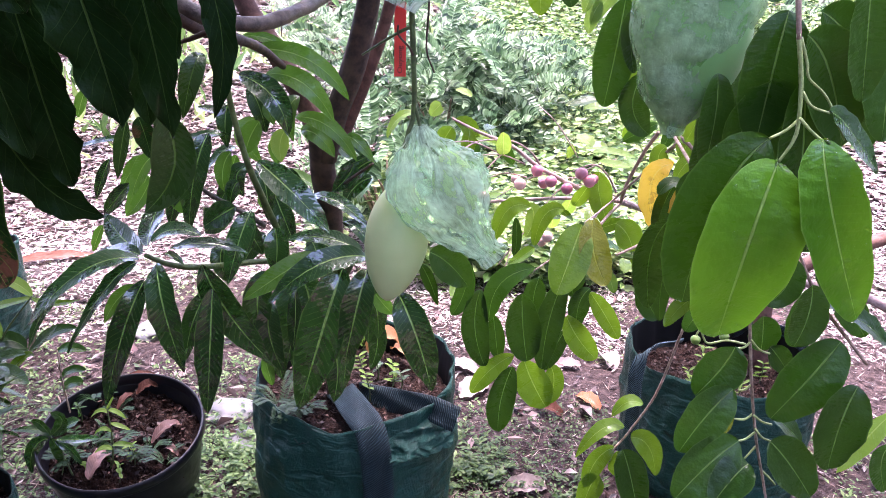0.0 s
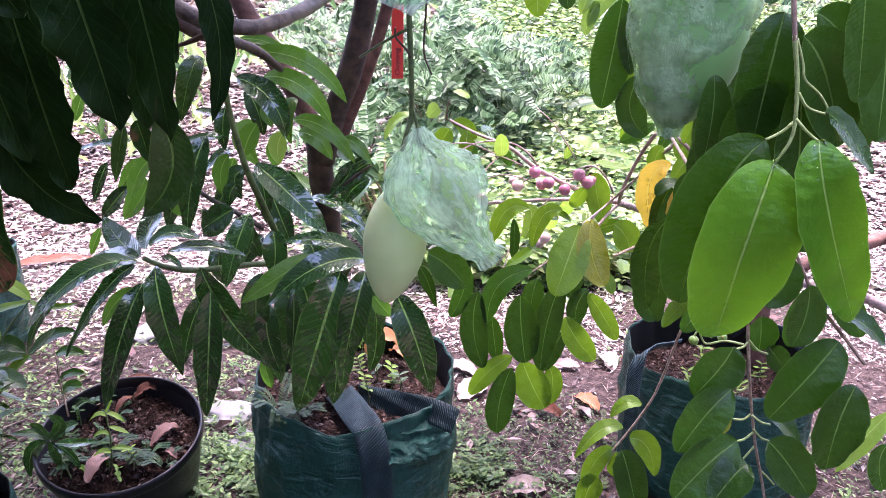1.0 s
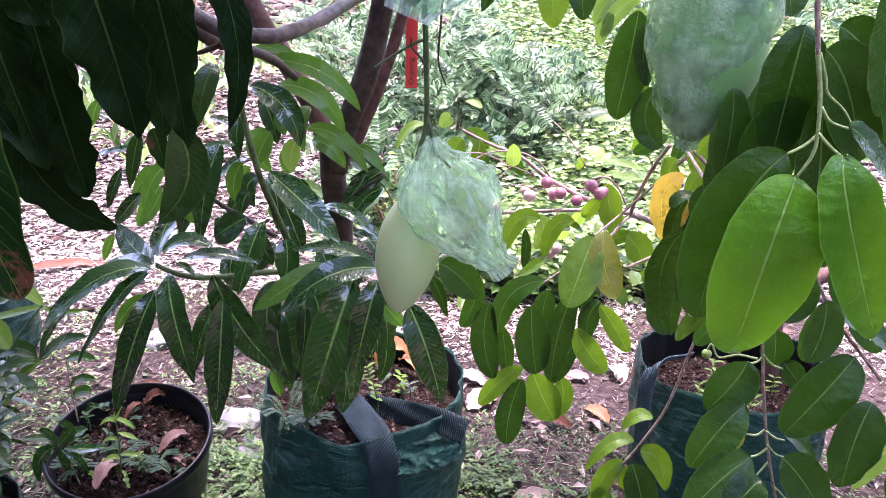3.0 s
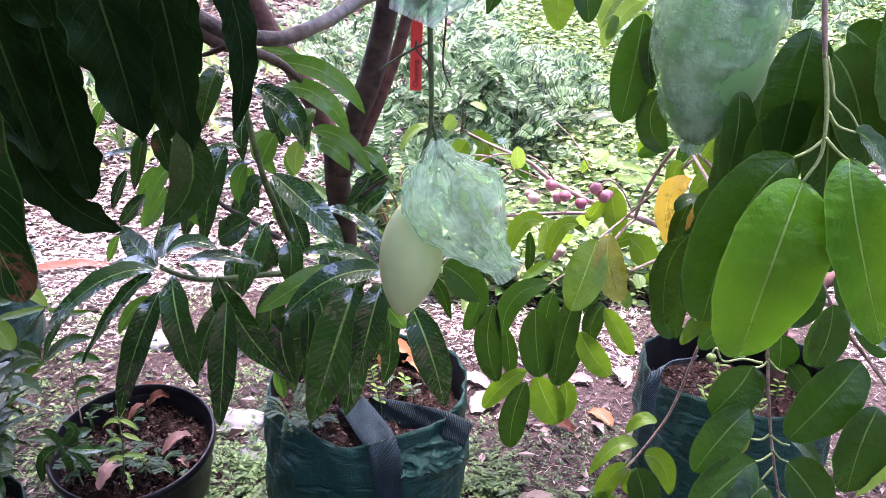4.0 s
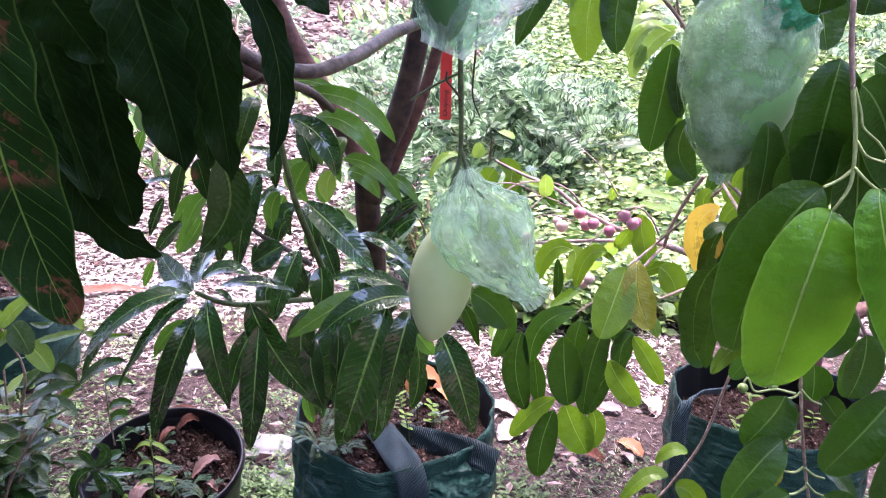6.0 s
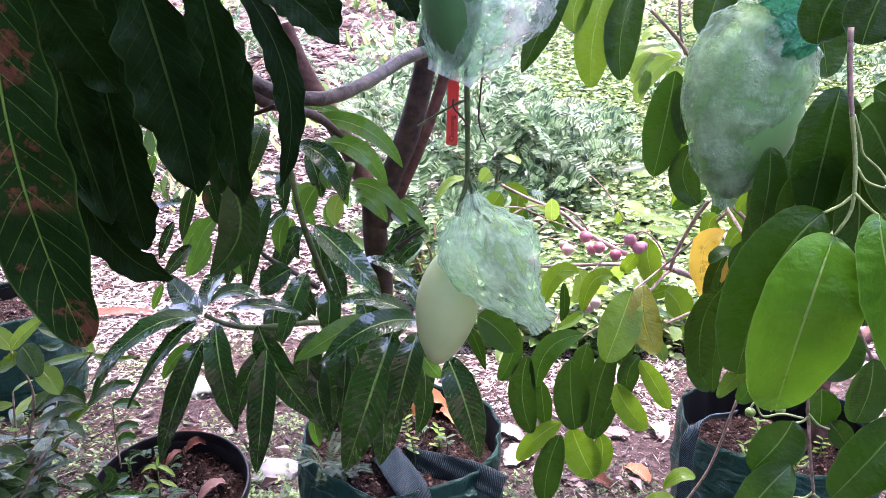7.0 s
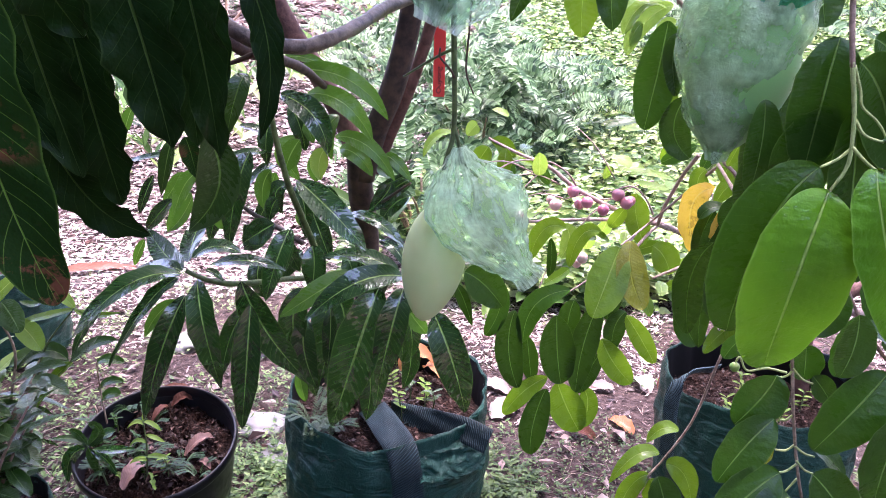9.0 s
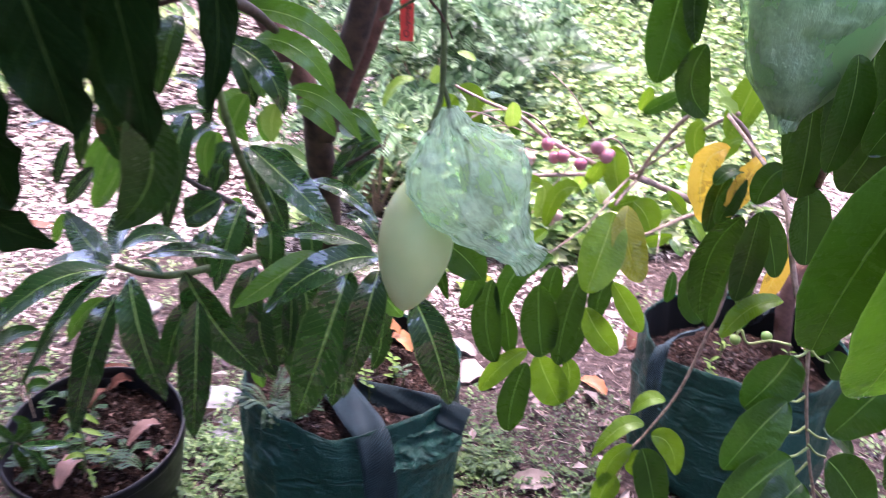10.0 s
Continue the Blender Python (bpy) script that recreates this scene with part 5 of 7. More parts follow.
stem("twig", [(0.169, 1.950, 0.861), (0.116, 1.900, 0.821), (0.075, 1.880, 0.772)], 0.0025, 0.0015, TWIG, fruit_tree, 6)
stem("twig", [(0.403, 1.850, 0.674), (0.446, 1.900, 0.704), (0.479, 1.920, 0.726)], 0.004, 0.005, TWIG, fruit_tree, 6)
stem("twig", [(0.340, 1.720, 0.721), (0.389, 1.800, 0.728), (0.439, 1.850, 0.752), (0.453, 1.500, 0.946), (0.425, 1.300, 1.017)], 0.002, 0.004, TWIG, fruit_tree, 6)
stem("twig", [(0.410, 1.300, 1.017), (0.438, 1.300, 0.995), (0.464, 1.320, 0.963), (0.487, 1.340, 0.917)], 0.004, 0.003, TWIG, fruit_tree, 6)
stem("twig", [(0.420, 1.700, 0.647), (0.477, 1.720, 0.667), (0.552, 1.750, 0.689), (0.650, 1.800, 0.698)], 0.003, 0.006, BROWN_TWIG, fruit_tree, 7)
stem("twig", [(0.163, 1.720, 0.559), (0.218, 1.720, 0.588), (0.301, 1.740, 0.647), (0.356, 1.760, 0.702), (0.389, 1.800, 0.728)], 0.002, 0.003, TWIG, fruit_tree, 6)
stem("twig", [(0.141, 1.850, 0.555), (0.198, 1.860, 0.633), (0.275, 1.880, 0.739), (0.313, 1.900, 0.766)], 0.0015, 0.002, TWIG, fruit_tree, 6)
# bough that hangs into the near view
stem("branch", [(0.268, 0.600, 1.284), (0.272, 0.600, 1.253), (0.279, 0.600, 1.218)], 0.0022, 0.0019, BROWN_TWIG, fruit_tree, 8)
stem("stalk", [(0.278, 0.600, 1.222), (0.286, 0.600, 1.189), (0.290, 0.600, 1.159), (0.289, 0.600, 1.141), (0.280, 0.600, 1.123)], 0.0019, 0.0013, PALE_STEM, fruit_tree, 8)
stem("stalk", [(0.295, 0.610, 1.156), (0.286, 0.610, 1.147), (0.274, 0.610, 1.140)], 0.0014, 0.0011, PALE_STEM, fruit_tree, 8)
stem("stalk", [(0.286, 0.590, 1.160), (0.298, 0.590, 1.149), (0.307, 0.590, 1.143)], 0.0014, 0.0011, PALE_STEM, fruit_tree, 8)
stem("stalk", [(0.289, 0.600, 1.179), (0.298, 0.600, 1.168), (0.313, 0.600, 1.163)], 0.0013, 0.001, PALE_STEM, fruit_tree, 8)
stem("stalk", [(0.285, 0.610, 1.219), (0.293, 0.610, 1.200), (0.297, 0.610, 1.188), (0.314, 0.610, 1.173), (0.334, 0.610, 1.140)], 0.0012, 0.0009, PALE_STEM, fruit_tree, 8)
# foremost leaves take the lit copy, those behind mostly the shaded ones
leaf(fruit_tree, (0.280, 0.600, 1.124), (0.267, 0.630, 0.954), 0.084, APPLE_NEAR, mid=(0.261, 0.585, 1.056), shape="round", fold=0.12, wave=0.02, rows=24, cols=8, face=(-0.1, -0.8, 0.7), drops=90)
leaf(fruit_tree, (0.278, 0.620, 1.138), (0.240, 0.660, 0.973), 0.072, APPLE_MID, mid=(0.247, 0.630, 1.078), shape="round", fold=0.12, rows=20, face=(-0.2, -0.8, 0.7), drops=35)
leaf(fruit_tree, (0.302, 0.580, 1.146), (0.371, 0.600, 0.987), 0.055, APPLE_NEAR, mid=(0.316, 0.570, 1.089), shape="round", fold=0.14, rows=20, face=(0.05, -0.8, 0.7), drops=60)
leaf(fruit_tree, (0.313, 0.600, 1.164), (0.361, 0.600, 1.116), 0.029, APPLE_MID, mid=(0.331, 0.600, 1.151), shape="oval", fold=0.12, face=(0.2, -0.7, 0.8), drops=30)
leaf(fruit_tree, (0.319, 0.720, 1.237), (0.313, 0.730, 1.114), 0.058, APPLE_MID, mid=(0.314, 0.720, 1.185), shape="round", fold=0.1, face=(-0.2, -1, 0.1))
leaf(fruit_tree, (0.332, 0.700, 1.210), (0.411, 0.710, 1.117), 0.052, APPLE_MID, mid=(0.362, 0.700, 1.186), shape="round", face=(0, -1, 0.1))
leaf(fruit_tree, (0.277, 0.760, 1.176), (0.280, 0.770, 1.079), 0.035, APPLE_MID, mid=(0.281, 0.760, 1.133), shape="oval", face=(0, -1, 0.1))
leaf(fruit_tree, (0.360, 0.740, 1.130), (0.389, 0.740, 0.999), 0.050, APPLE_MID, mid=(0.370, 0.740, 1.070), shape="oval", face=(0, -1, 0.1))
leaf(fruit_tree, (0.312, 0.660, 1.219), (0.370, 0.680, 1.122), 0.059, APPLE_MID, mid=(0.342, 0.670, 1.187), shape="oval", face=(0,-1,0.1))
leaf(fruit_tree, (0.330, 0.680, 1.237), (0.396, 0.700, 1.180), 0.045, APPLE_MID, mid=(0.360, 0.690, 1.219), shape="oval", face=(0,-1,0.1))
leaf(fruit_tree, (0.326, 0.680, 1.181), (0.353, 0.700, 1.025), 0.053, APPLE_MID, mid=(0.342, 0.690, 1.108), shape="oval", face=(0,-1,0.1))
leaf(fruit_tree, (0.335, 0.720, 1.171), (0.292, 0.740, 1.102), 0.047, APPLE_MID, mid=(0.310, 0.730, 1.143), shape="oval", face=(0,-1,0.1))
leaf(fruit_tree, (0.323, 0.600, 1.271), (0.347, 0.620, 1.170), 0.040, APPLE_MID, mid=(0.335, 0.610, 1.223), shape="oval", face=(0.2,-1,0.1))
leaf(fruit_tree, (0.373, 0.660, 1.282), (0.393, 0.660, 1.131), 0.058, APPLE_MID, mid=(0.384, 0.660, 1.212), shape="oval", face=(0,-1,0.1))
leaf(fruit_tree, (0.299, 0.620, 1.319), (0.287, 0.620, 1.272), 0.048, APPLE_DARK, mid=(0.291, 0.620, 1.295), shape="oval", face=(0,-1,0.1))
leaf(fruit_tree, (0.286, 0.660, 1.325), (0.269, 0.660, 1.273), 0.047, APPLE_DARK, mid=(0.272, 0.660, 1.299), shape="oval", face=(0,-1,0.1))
leaf(fruit_tree, (0.425, 1.200, 1.127), (0.400, 1.220, 1.020), 0.033, APPLE, mid=(0.418, 1.210, 1.080), shape="oval")
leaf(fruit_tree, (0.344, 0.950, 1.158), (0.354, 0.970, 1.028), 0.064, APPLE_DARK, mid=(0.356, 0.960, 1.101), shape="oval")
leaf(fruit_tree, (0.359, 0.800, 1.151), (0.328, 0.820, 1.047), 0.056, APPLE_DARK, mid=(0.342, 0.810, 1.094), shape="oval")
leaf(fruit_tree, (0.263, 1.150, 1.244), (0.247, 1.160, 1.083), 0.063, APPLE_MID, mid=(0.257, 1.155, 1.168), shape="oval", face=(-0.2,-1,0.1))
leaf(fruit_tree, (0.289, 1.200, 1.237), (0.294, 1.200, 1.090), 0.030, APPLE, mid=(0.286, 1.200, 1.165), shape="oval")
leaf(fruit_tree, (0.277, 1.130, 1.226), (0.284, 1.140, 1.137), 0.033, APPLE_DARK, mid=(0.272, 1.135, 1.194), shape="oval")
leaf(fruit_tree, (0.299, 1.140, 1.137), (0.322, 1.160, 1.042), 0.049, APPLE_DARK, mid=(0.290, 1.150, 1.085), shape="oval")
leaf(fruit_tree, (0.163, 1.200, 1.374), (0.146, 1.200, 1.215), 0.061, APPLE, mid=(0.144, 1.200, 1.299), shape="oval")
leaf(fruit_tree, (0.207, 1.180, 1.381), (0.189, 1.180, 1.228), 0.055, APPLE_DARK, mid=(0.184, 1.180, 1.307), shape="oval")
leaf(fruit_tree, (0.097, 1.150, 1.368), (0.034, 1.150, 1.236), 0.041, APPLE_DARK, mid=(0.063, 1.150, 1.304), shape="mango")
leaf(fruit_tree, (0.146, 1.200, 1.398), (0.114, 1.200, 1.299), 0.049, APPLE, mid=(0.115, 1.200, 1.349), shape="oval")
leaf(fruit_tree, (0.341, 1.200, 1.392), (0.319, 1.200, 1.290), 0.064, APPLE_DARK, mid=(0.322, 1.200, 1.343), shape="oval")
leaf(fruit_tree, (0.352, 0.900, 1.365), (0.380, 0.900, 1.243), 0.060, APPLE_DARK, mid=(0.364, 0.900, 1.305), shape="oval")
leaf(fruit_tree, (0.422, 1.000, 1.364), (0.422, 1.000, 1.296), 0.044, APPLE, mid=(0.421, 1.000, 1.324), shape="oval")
stem("twig", [(0.246, 1.300, 1.340), (0.292, 1.300, 1.296), (0.322, 1.280, 1.253), (0.340, 1.260, 1.224)], 0.003, 0.004, BROWN_TWIG, fruit_tree, 6)
stem("twig", [(0.288, 1.300, 1.377), (0.298, 1.300, 1.305), (0.310, 1.300, 1.269)], 0.002, 0.003, BROWN_TWIG, fruit_tree, 6)
# pale leaves behind the upper bag
leaf(fruit_tree, (0.425, 1.900, 1.268), (0.325, 1.900, 1.204), 0.049, LIME, mid=(0.363, 1.900, 1.273), shape="oval")
leaf(fruit_tree, (0.438, 1.900, 1.275), (0.344, 1.900, 1.177), 0.043, LIME, mid=(0.386, 1.900, 1.246), shape="oval")
leaf(fruit_tree, (0.402, 1.900, 1.301), (0.312, 1.900, 1.256), 0.037, LIME, mid=(0.348, 1.900, 1.293), shape="oval")
leaf(fruit_tree, (0.446, 1.900, 1.328), (0.503, 1.900, 1.303), 0.048, LIME, mid=(0.473, 1.900, 1.335), shape="oval")
leaf(fruit_tree, (0.413, 1.900, 1.328), (0.340, 1.900, 1.306), 0.034, LIME, mid=(0.371, 1.900, 1.334), shape="oval")
leaf(fruit_tree, (0.367, 1.900, 1.232), (0.339, 1.900, 1.156), 0.038, LIME, mid=(0.349, 1.900, 1.204), shape="oval")
leaf(fruit_tree, (0.449, 1.900, 1.234), (0.415, 1.900, 1.164), 0.041, LIME, mid=(0.423, 1.900, 1.220), shape="oval")
# middle spray of leaves
leaf(fruit_tree, (0.262, 1.330, 0.838), (0.214, 1.260, 0.723), 0.075, APPLE, mid=(0.239, 1.290, 0.787), shape="oval", face=(0, -1, 0.3))
leaf(fruit_tree, (0.283, 1.330, 0.852), (0.309, 1.280, 0.737), 0.058, OLIVE, mid=(0.283, 1.300, 0.796), shape="oval", face=(0, -1, 0.2))
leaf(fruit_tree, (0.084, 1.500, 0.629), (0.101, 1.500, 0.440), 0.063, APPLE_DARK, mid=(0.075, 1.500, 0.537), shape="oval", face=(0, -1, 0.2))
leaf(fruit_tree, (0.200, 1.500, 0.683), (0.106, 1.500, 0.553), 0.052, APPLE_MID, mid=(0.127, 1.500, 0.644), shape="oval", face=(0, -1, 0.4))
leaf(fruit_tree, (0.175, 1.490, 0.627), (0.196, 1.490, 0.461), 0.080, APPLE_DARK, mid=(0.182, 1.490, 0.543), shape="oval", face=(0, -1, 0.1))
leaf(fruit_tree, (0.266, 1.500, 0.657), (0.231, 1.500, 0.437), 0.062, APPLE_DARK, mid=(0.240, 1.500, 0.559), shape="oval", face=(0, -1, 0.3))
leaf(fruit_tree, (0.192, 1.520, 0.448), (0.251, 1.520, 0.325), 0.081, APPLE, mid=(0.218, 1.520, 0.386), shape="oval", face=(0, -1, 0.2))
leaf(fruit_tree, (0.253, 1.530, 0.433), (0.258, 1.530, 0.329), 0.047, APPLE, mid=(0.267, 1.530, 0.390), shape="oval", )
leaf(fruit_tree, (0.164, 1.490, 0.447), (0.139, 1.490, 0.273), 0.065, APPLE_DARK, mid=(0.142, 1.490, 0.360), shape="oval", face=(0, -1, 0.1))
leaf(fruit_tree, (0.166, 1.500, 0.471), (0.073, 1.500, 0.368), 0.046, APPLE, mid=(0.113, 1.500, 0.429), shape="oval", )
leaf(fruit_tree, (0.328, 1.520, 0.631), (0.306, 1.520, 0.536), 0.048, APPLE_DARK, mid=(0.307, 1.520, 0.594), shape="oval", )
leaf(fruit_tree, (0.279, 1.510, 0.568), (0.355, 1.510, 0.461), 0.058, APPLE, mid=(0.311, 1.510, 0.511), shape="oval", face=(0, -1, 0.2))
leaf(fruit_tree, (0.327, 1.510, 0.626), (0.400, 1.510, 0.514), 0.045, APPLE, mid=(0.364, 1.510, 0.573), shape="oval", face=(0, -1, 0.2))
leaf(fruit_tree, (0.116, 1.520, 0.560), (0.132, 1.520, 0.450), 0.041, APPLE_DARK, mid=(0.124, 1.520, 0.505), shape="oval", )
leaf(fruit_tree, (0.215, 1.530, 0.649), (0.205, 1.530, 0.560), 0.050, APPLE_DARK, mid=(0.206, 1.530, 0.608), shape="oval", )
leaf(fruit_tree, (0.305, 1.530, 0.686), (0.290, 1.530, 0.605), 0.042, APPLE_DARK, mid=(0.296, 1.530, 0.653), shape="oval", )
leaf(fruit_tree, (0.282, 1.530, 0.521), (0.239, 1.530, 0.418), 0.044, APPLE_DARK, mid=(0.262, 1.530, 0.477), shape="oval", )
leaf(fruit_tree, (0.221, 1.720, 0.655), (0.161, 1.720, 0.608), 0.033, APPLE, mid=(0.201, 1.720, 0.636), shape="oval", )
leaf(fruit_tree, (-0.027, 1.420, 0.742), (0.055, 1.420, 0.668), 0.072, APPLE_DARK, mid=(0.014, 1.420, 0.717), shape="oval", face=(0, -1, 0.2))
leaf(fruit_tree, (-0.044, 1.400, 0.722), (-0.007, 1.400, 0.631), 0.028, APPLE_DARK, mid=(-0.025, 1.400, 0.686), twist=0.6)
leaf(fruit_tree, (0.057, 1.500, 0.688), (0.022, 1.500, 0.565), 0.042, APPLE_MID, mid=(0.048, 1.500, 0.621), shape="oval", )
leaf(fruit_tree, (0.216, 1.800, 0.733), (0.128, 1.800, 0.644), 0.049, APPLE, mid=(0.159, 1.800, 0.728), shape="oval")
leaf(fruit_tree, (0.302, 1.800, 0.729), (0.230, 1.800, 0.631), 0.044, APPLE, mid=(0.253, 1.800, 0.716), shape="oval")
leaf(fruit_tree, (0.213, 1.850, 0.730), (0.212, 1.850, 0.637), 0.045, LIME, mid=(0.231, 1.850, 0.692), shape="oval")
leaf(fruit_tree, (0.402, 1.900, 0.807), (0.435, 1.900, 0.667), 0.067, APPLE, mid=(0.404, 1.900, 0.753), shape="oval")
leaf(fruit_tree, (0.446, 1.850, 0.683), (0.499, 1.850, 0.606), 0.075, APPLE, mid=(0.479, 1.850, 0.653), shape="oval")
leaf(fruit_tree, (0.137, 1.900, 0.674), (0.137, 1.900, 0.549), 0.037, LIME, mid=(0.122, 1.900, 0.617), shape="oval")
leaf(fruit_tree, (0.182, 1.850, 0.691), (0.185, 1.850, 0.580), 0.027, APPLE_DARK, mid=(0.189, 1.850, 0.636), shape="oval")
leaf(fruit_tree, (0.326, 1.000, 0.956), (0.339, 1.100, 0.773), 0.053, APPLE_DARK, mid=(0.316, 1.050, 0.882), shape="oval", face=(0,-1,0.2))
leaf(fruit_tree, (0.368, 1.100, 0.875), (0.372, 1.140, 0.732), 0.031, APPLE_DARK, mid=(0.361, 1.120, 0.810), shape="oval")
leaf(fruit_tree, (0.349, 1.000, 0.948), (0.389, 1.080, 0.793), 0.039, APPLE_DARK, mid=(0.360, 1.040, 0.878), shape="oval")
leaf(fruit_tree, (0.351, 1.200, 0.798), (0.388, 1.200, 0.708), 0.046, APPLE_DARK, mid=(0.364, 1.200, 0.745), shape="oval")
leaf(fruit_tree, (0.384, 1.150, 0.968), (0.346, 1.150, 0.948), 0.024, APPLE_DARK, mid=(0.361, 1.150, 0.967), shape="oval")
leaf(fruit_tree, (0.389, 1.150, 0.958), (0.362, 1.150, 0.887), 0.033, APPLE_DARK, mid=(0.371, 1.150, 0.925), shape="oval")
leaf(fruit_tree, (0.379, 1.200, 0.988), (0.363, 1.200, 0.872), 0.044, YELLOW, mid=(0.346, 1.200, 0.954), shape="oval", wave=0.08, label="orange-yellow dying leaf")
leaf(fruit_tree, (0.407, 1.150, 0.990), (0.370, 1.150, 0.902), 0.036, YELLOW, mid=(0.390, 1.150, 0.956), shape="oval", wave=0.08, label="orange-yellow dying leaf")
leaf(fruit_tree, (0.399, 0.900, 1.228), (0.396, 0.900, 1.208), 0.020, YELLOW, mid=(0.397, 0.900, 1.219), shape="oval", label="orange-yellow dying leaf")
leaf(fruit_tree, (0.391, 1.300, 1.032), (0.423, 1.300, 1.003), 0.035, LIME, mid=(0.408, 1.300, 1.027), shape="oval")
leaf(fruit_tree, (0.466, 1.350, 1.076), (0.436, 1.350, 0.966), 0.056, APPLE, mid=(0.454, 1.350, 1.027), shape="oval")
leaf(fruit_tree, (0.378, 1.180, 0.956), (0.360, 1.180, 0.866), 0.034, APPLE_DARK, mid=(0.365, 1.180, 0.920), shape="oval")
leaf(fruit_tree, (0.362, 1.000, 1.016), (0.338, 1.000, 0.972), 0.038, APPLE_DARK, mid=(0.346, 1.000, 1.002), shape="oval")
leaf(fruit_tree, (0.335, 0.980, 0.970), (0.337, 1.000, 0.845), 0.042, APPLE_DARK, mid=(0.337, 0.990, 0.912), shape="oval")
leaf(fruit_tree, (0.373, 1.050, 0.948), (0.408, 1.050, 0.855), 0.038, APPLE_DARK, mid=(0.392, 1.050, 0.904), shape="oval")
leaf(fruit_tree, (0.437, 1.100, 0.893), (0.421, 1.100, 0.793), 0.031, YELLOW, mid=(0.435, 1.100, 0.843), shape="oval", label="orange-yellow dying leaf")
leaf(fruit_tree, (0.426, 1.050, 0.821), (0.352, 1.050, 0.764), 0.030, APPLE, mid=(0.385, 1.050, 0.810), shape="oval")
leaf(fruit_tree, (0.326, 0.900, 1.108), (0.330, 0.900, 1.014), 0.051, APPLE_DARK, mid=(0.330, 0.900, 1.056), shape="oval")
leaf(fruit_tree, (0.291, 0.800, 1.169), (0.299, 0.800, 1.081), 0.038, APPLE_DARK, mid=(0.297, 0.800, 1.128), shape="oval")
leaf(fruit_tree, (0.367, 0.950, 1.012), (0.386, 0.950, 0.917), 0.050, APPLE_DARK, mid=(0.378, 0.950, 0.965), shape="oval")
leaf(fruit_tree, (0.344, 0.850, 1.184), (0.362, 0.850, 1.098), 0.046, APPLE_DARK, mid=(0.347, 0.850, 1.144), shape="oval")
leaf(fruit_tree, (-0.023, 1.970, 0.963), (-0.050, 1.970, 0.932), 0.039, LIME, mid=(-0.031, 1.970, 0.955), shape="oval")
leaf(fruit_tree, (-0.091, 1.970, 0.938), (-0.167, 1.970, 0.868), 0.036, LIME, mid=(-0.136, 1.970, 0.922), shape="mango")
leaf(fruit_tree, (0.008, 1.970, 0.903), (-0.028, 1.970, 0.845), 0.052, APPLE, mid=(-0.006, 1.970, 0.880), shape="oval")
leaf(fruit_tree, (0.054, 1.970, 0.889), (0.132, 1.970, 0.856), 0.046, APPLE, mid=(0.085, 1.970, 0.879), shape="oval")
leaf(fruit_tree, (0.015, 1.970, 0.918), (0.068, 1.970, 0.851), 0.046, APPLE, mid=(0.054, 1.970, 0.904), shape="oval")
leaf(fruit_tree, (0.410, 1.970, 0.822), (0.503, 1.970, 0.809), 0.031, LIME, mid=(0.449, 1.970, 0.812), shape="oval")
leaf(fruit_tree, (0.417, 2.100, 0.818), (0.541, 2.100, 0.805), 0.030, LIME, mid=(0.466, 2.100, 0.822), shape="oval")
leaf(fruit_tree, (0.451, 1.500, 0.957), (0.451, 1.500, 0.886), 0.040, APPLE, mid=(0.437, 1.500, 0.933), shape="oval")
leaf(fruit_tree, (0.485, 1.400, 0.951), (0.447, 1.400, 0.911), 0.033, APPLE, mid=(0.464, 1.400, 0.945), shape="oval")
stem("twig", [(0.389, 1.250, 1.024), (0.387, 1.150, 1.004), (0.379, 1.050, 0.988), (0.376, 1.000, 0.966), (0.371, 0.950, 0.917), (0.375, 0.930, 0.883)], 0.003, 0.0035, BROWN_TWIG, fruit_tree, 6)
stem("twig", [(0.322, 0.800, 1.124), (0.329, 0.850, 1.082), (0.349, 0.900, 1.026)], 0.003, 0.0035, BROWN_TWIG, fruit_tree, 6)
# spray of pale leaves and fine twigs further back
spray = random.Random(21)
for _ in range(46):
    b = Vector((spray.uniform(0.02, 0.66), spray.uniform(1.85, 2.15), spray.uniform(0.48, 0.98)))
    d = Vector((spray.gauss(0, 0.5), spray.gauss(0, 0.4), spray.uniform(-1.0, 0.1))).normalized()
    leaf(fruit_tree, b, b + d * spray.uniform(0.06, 0.1), spray.uniform(0.028, 0.042), spray.choice((LIME, APPLE, APPLE, APPLE_MID)), shape="oval", rows=10, cols=4)
for _ in range(14):
    b = Vector((spray.uniform(0.1, 0.62), spray.uniform(1.88, 2.0), spray.uniform(0.6, 0.9)))
    d = Vector((spray.uniform(-1, 0.3), spray.gauss(0, 0.2), spray.uniform(-0.6, 0.5))).normalized() * spray.uniform(0.1, 0.2)
    stem("twig", [b, b + d * 0.5 + Vector((0, 0, 0.015)), b + d], 0.0022, 0.0012, TWIG, fruit_tree, 6)
# low twigs in front of the bag
stem("twig", [(0.494, 1.050, 0.932), (0.497, 1.100, 0.856), (0.503, 1.122, 0.794), (0.512, 1.122, 0.754), (0.536, 1.122, 0.627), (0.552, 1.100, 0.530), (0.569, 1.078, 0.455), (0.581, 1.056, 0.390)], 0.0034, 0.0022, BROWN_TWIG, fruit_tree, 7)
stem("twig", [(0.484, 0.990, 0.951), (0.513, 1.012, 0.911), (0.562, 1.045, 0.842), (0.598, 1.056, 0.796), (0.640, 1.056, 0.750), (0.673, 1.045, 0.712)], 0.0022, 0.003, BROWN_TWIG, fruit_tree, 7)
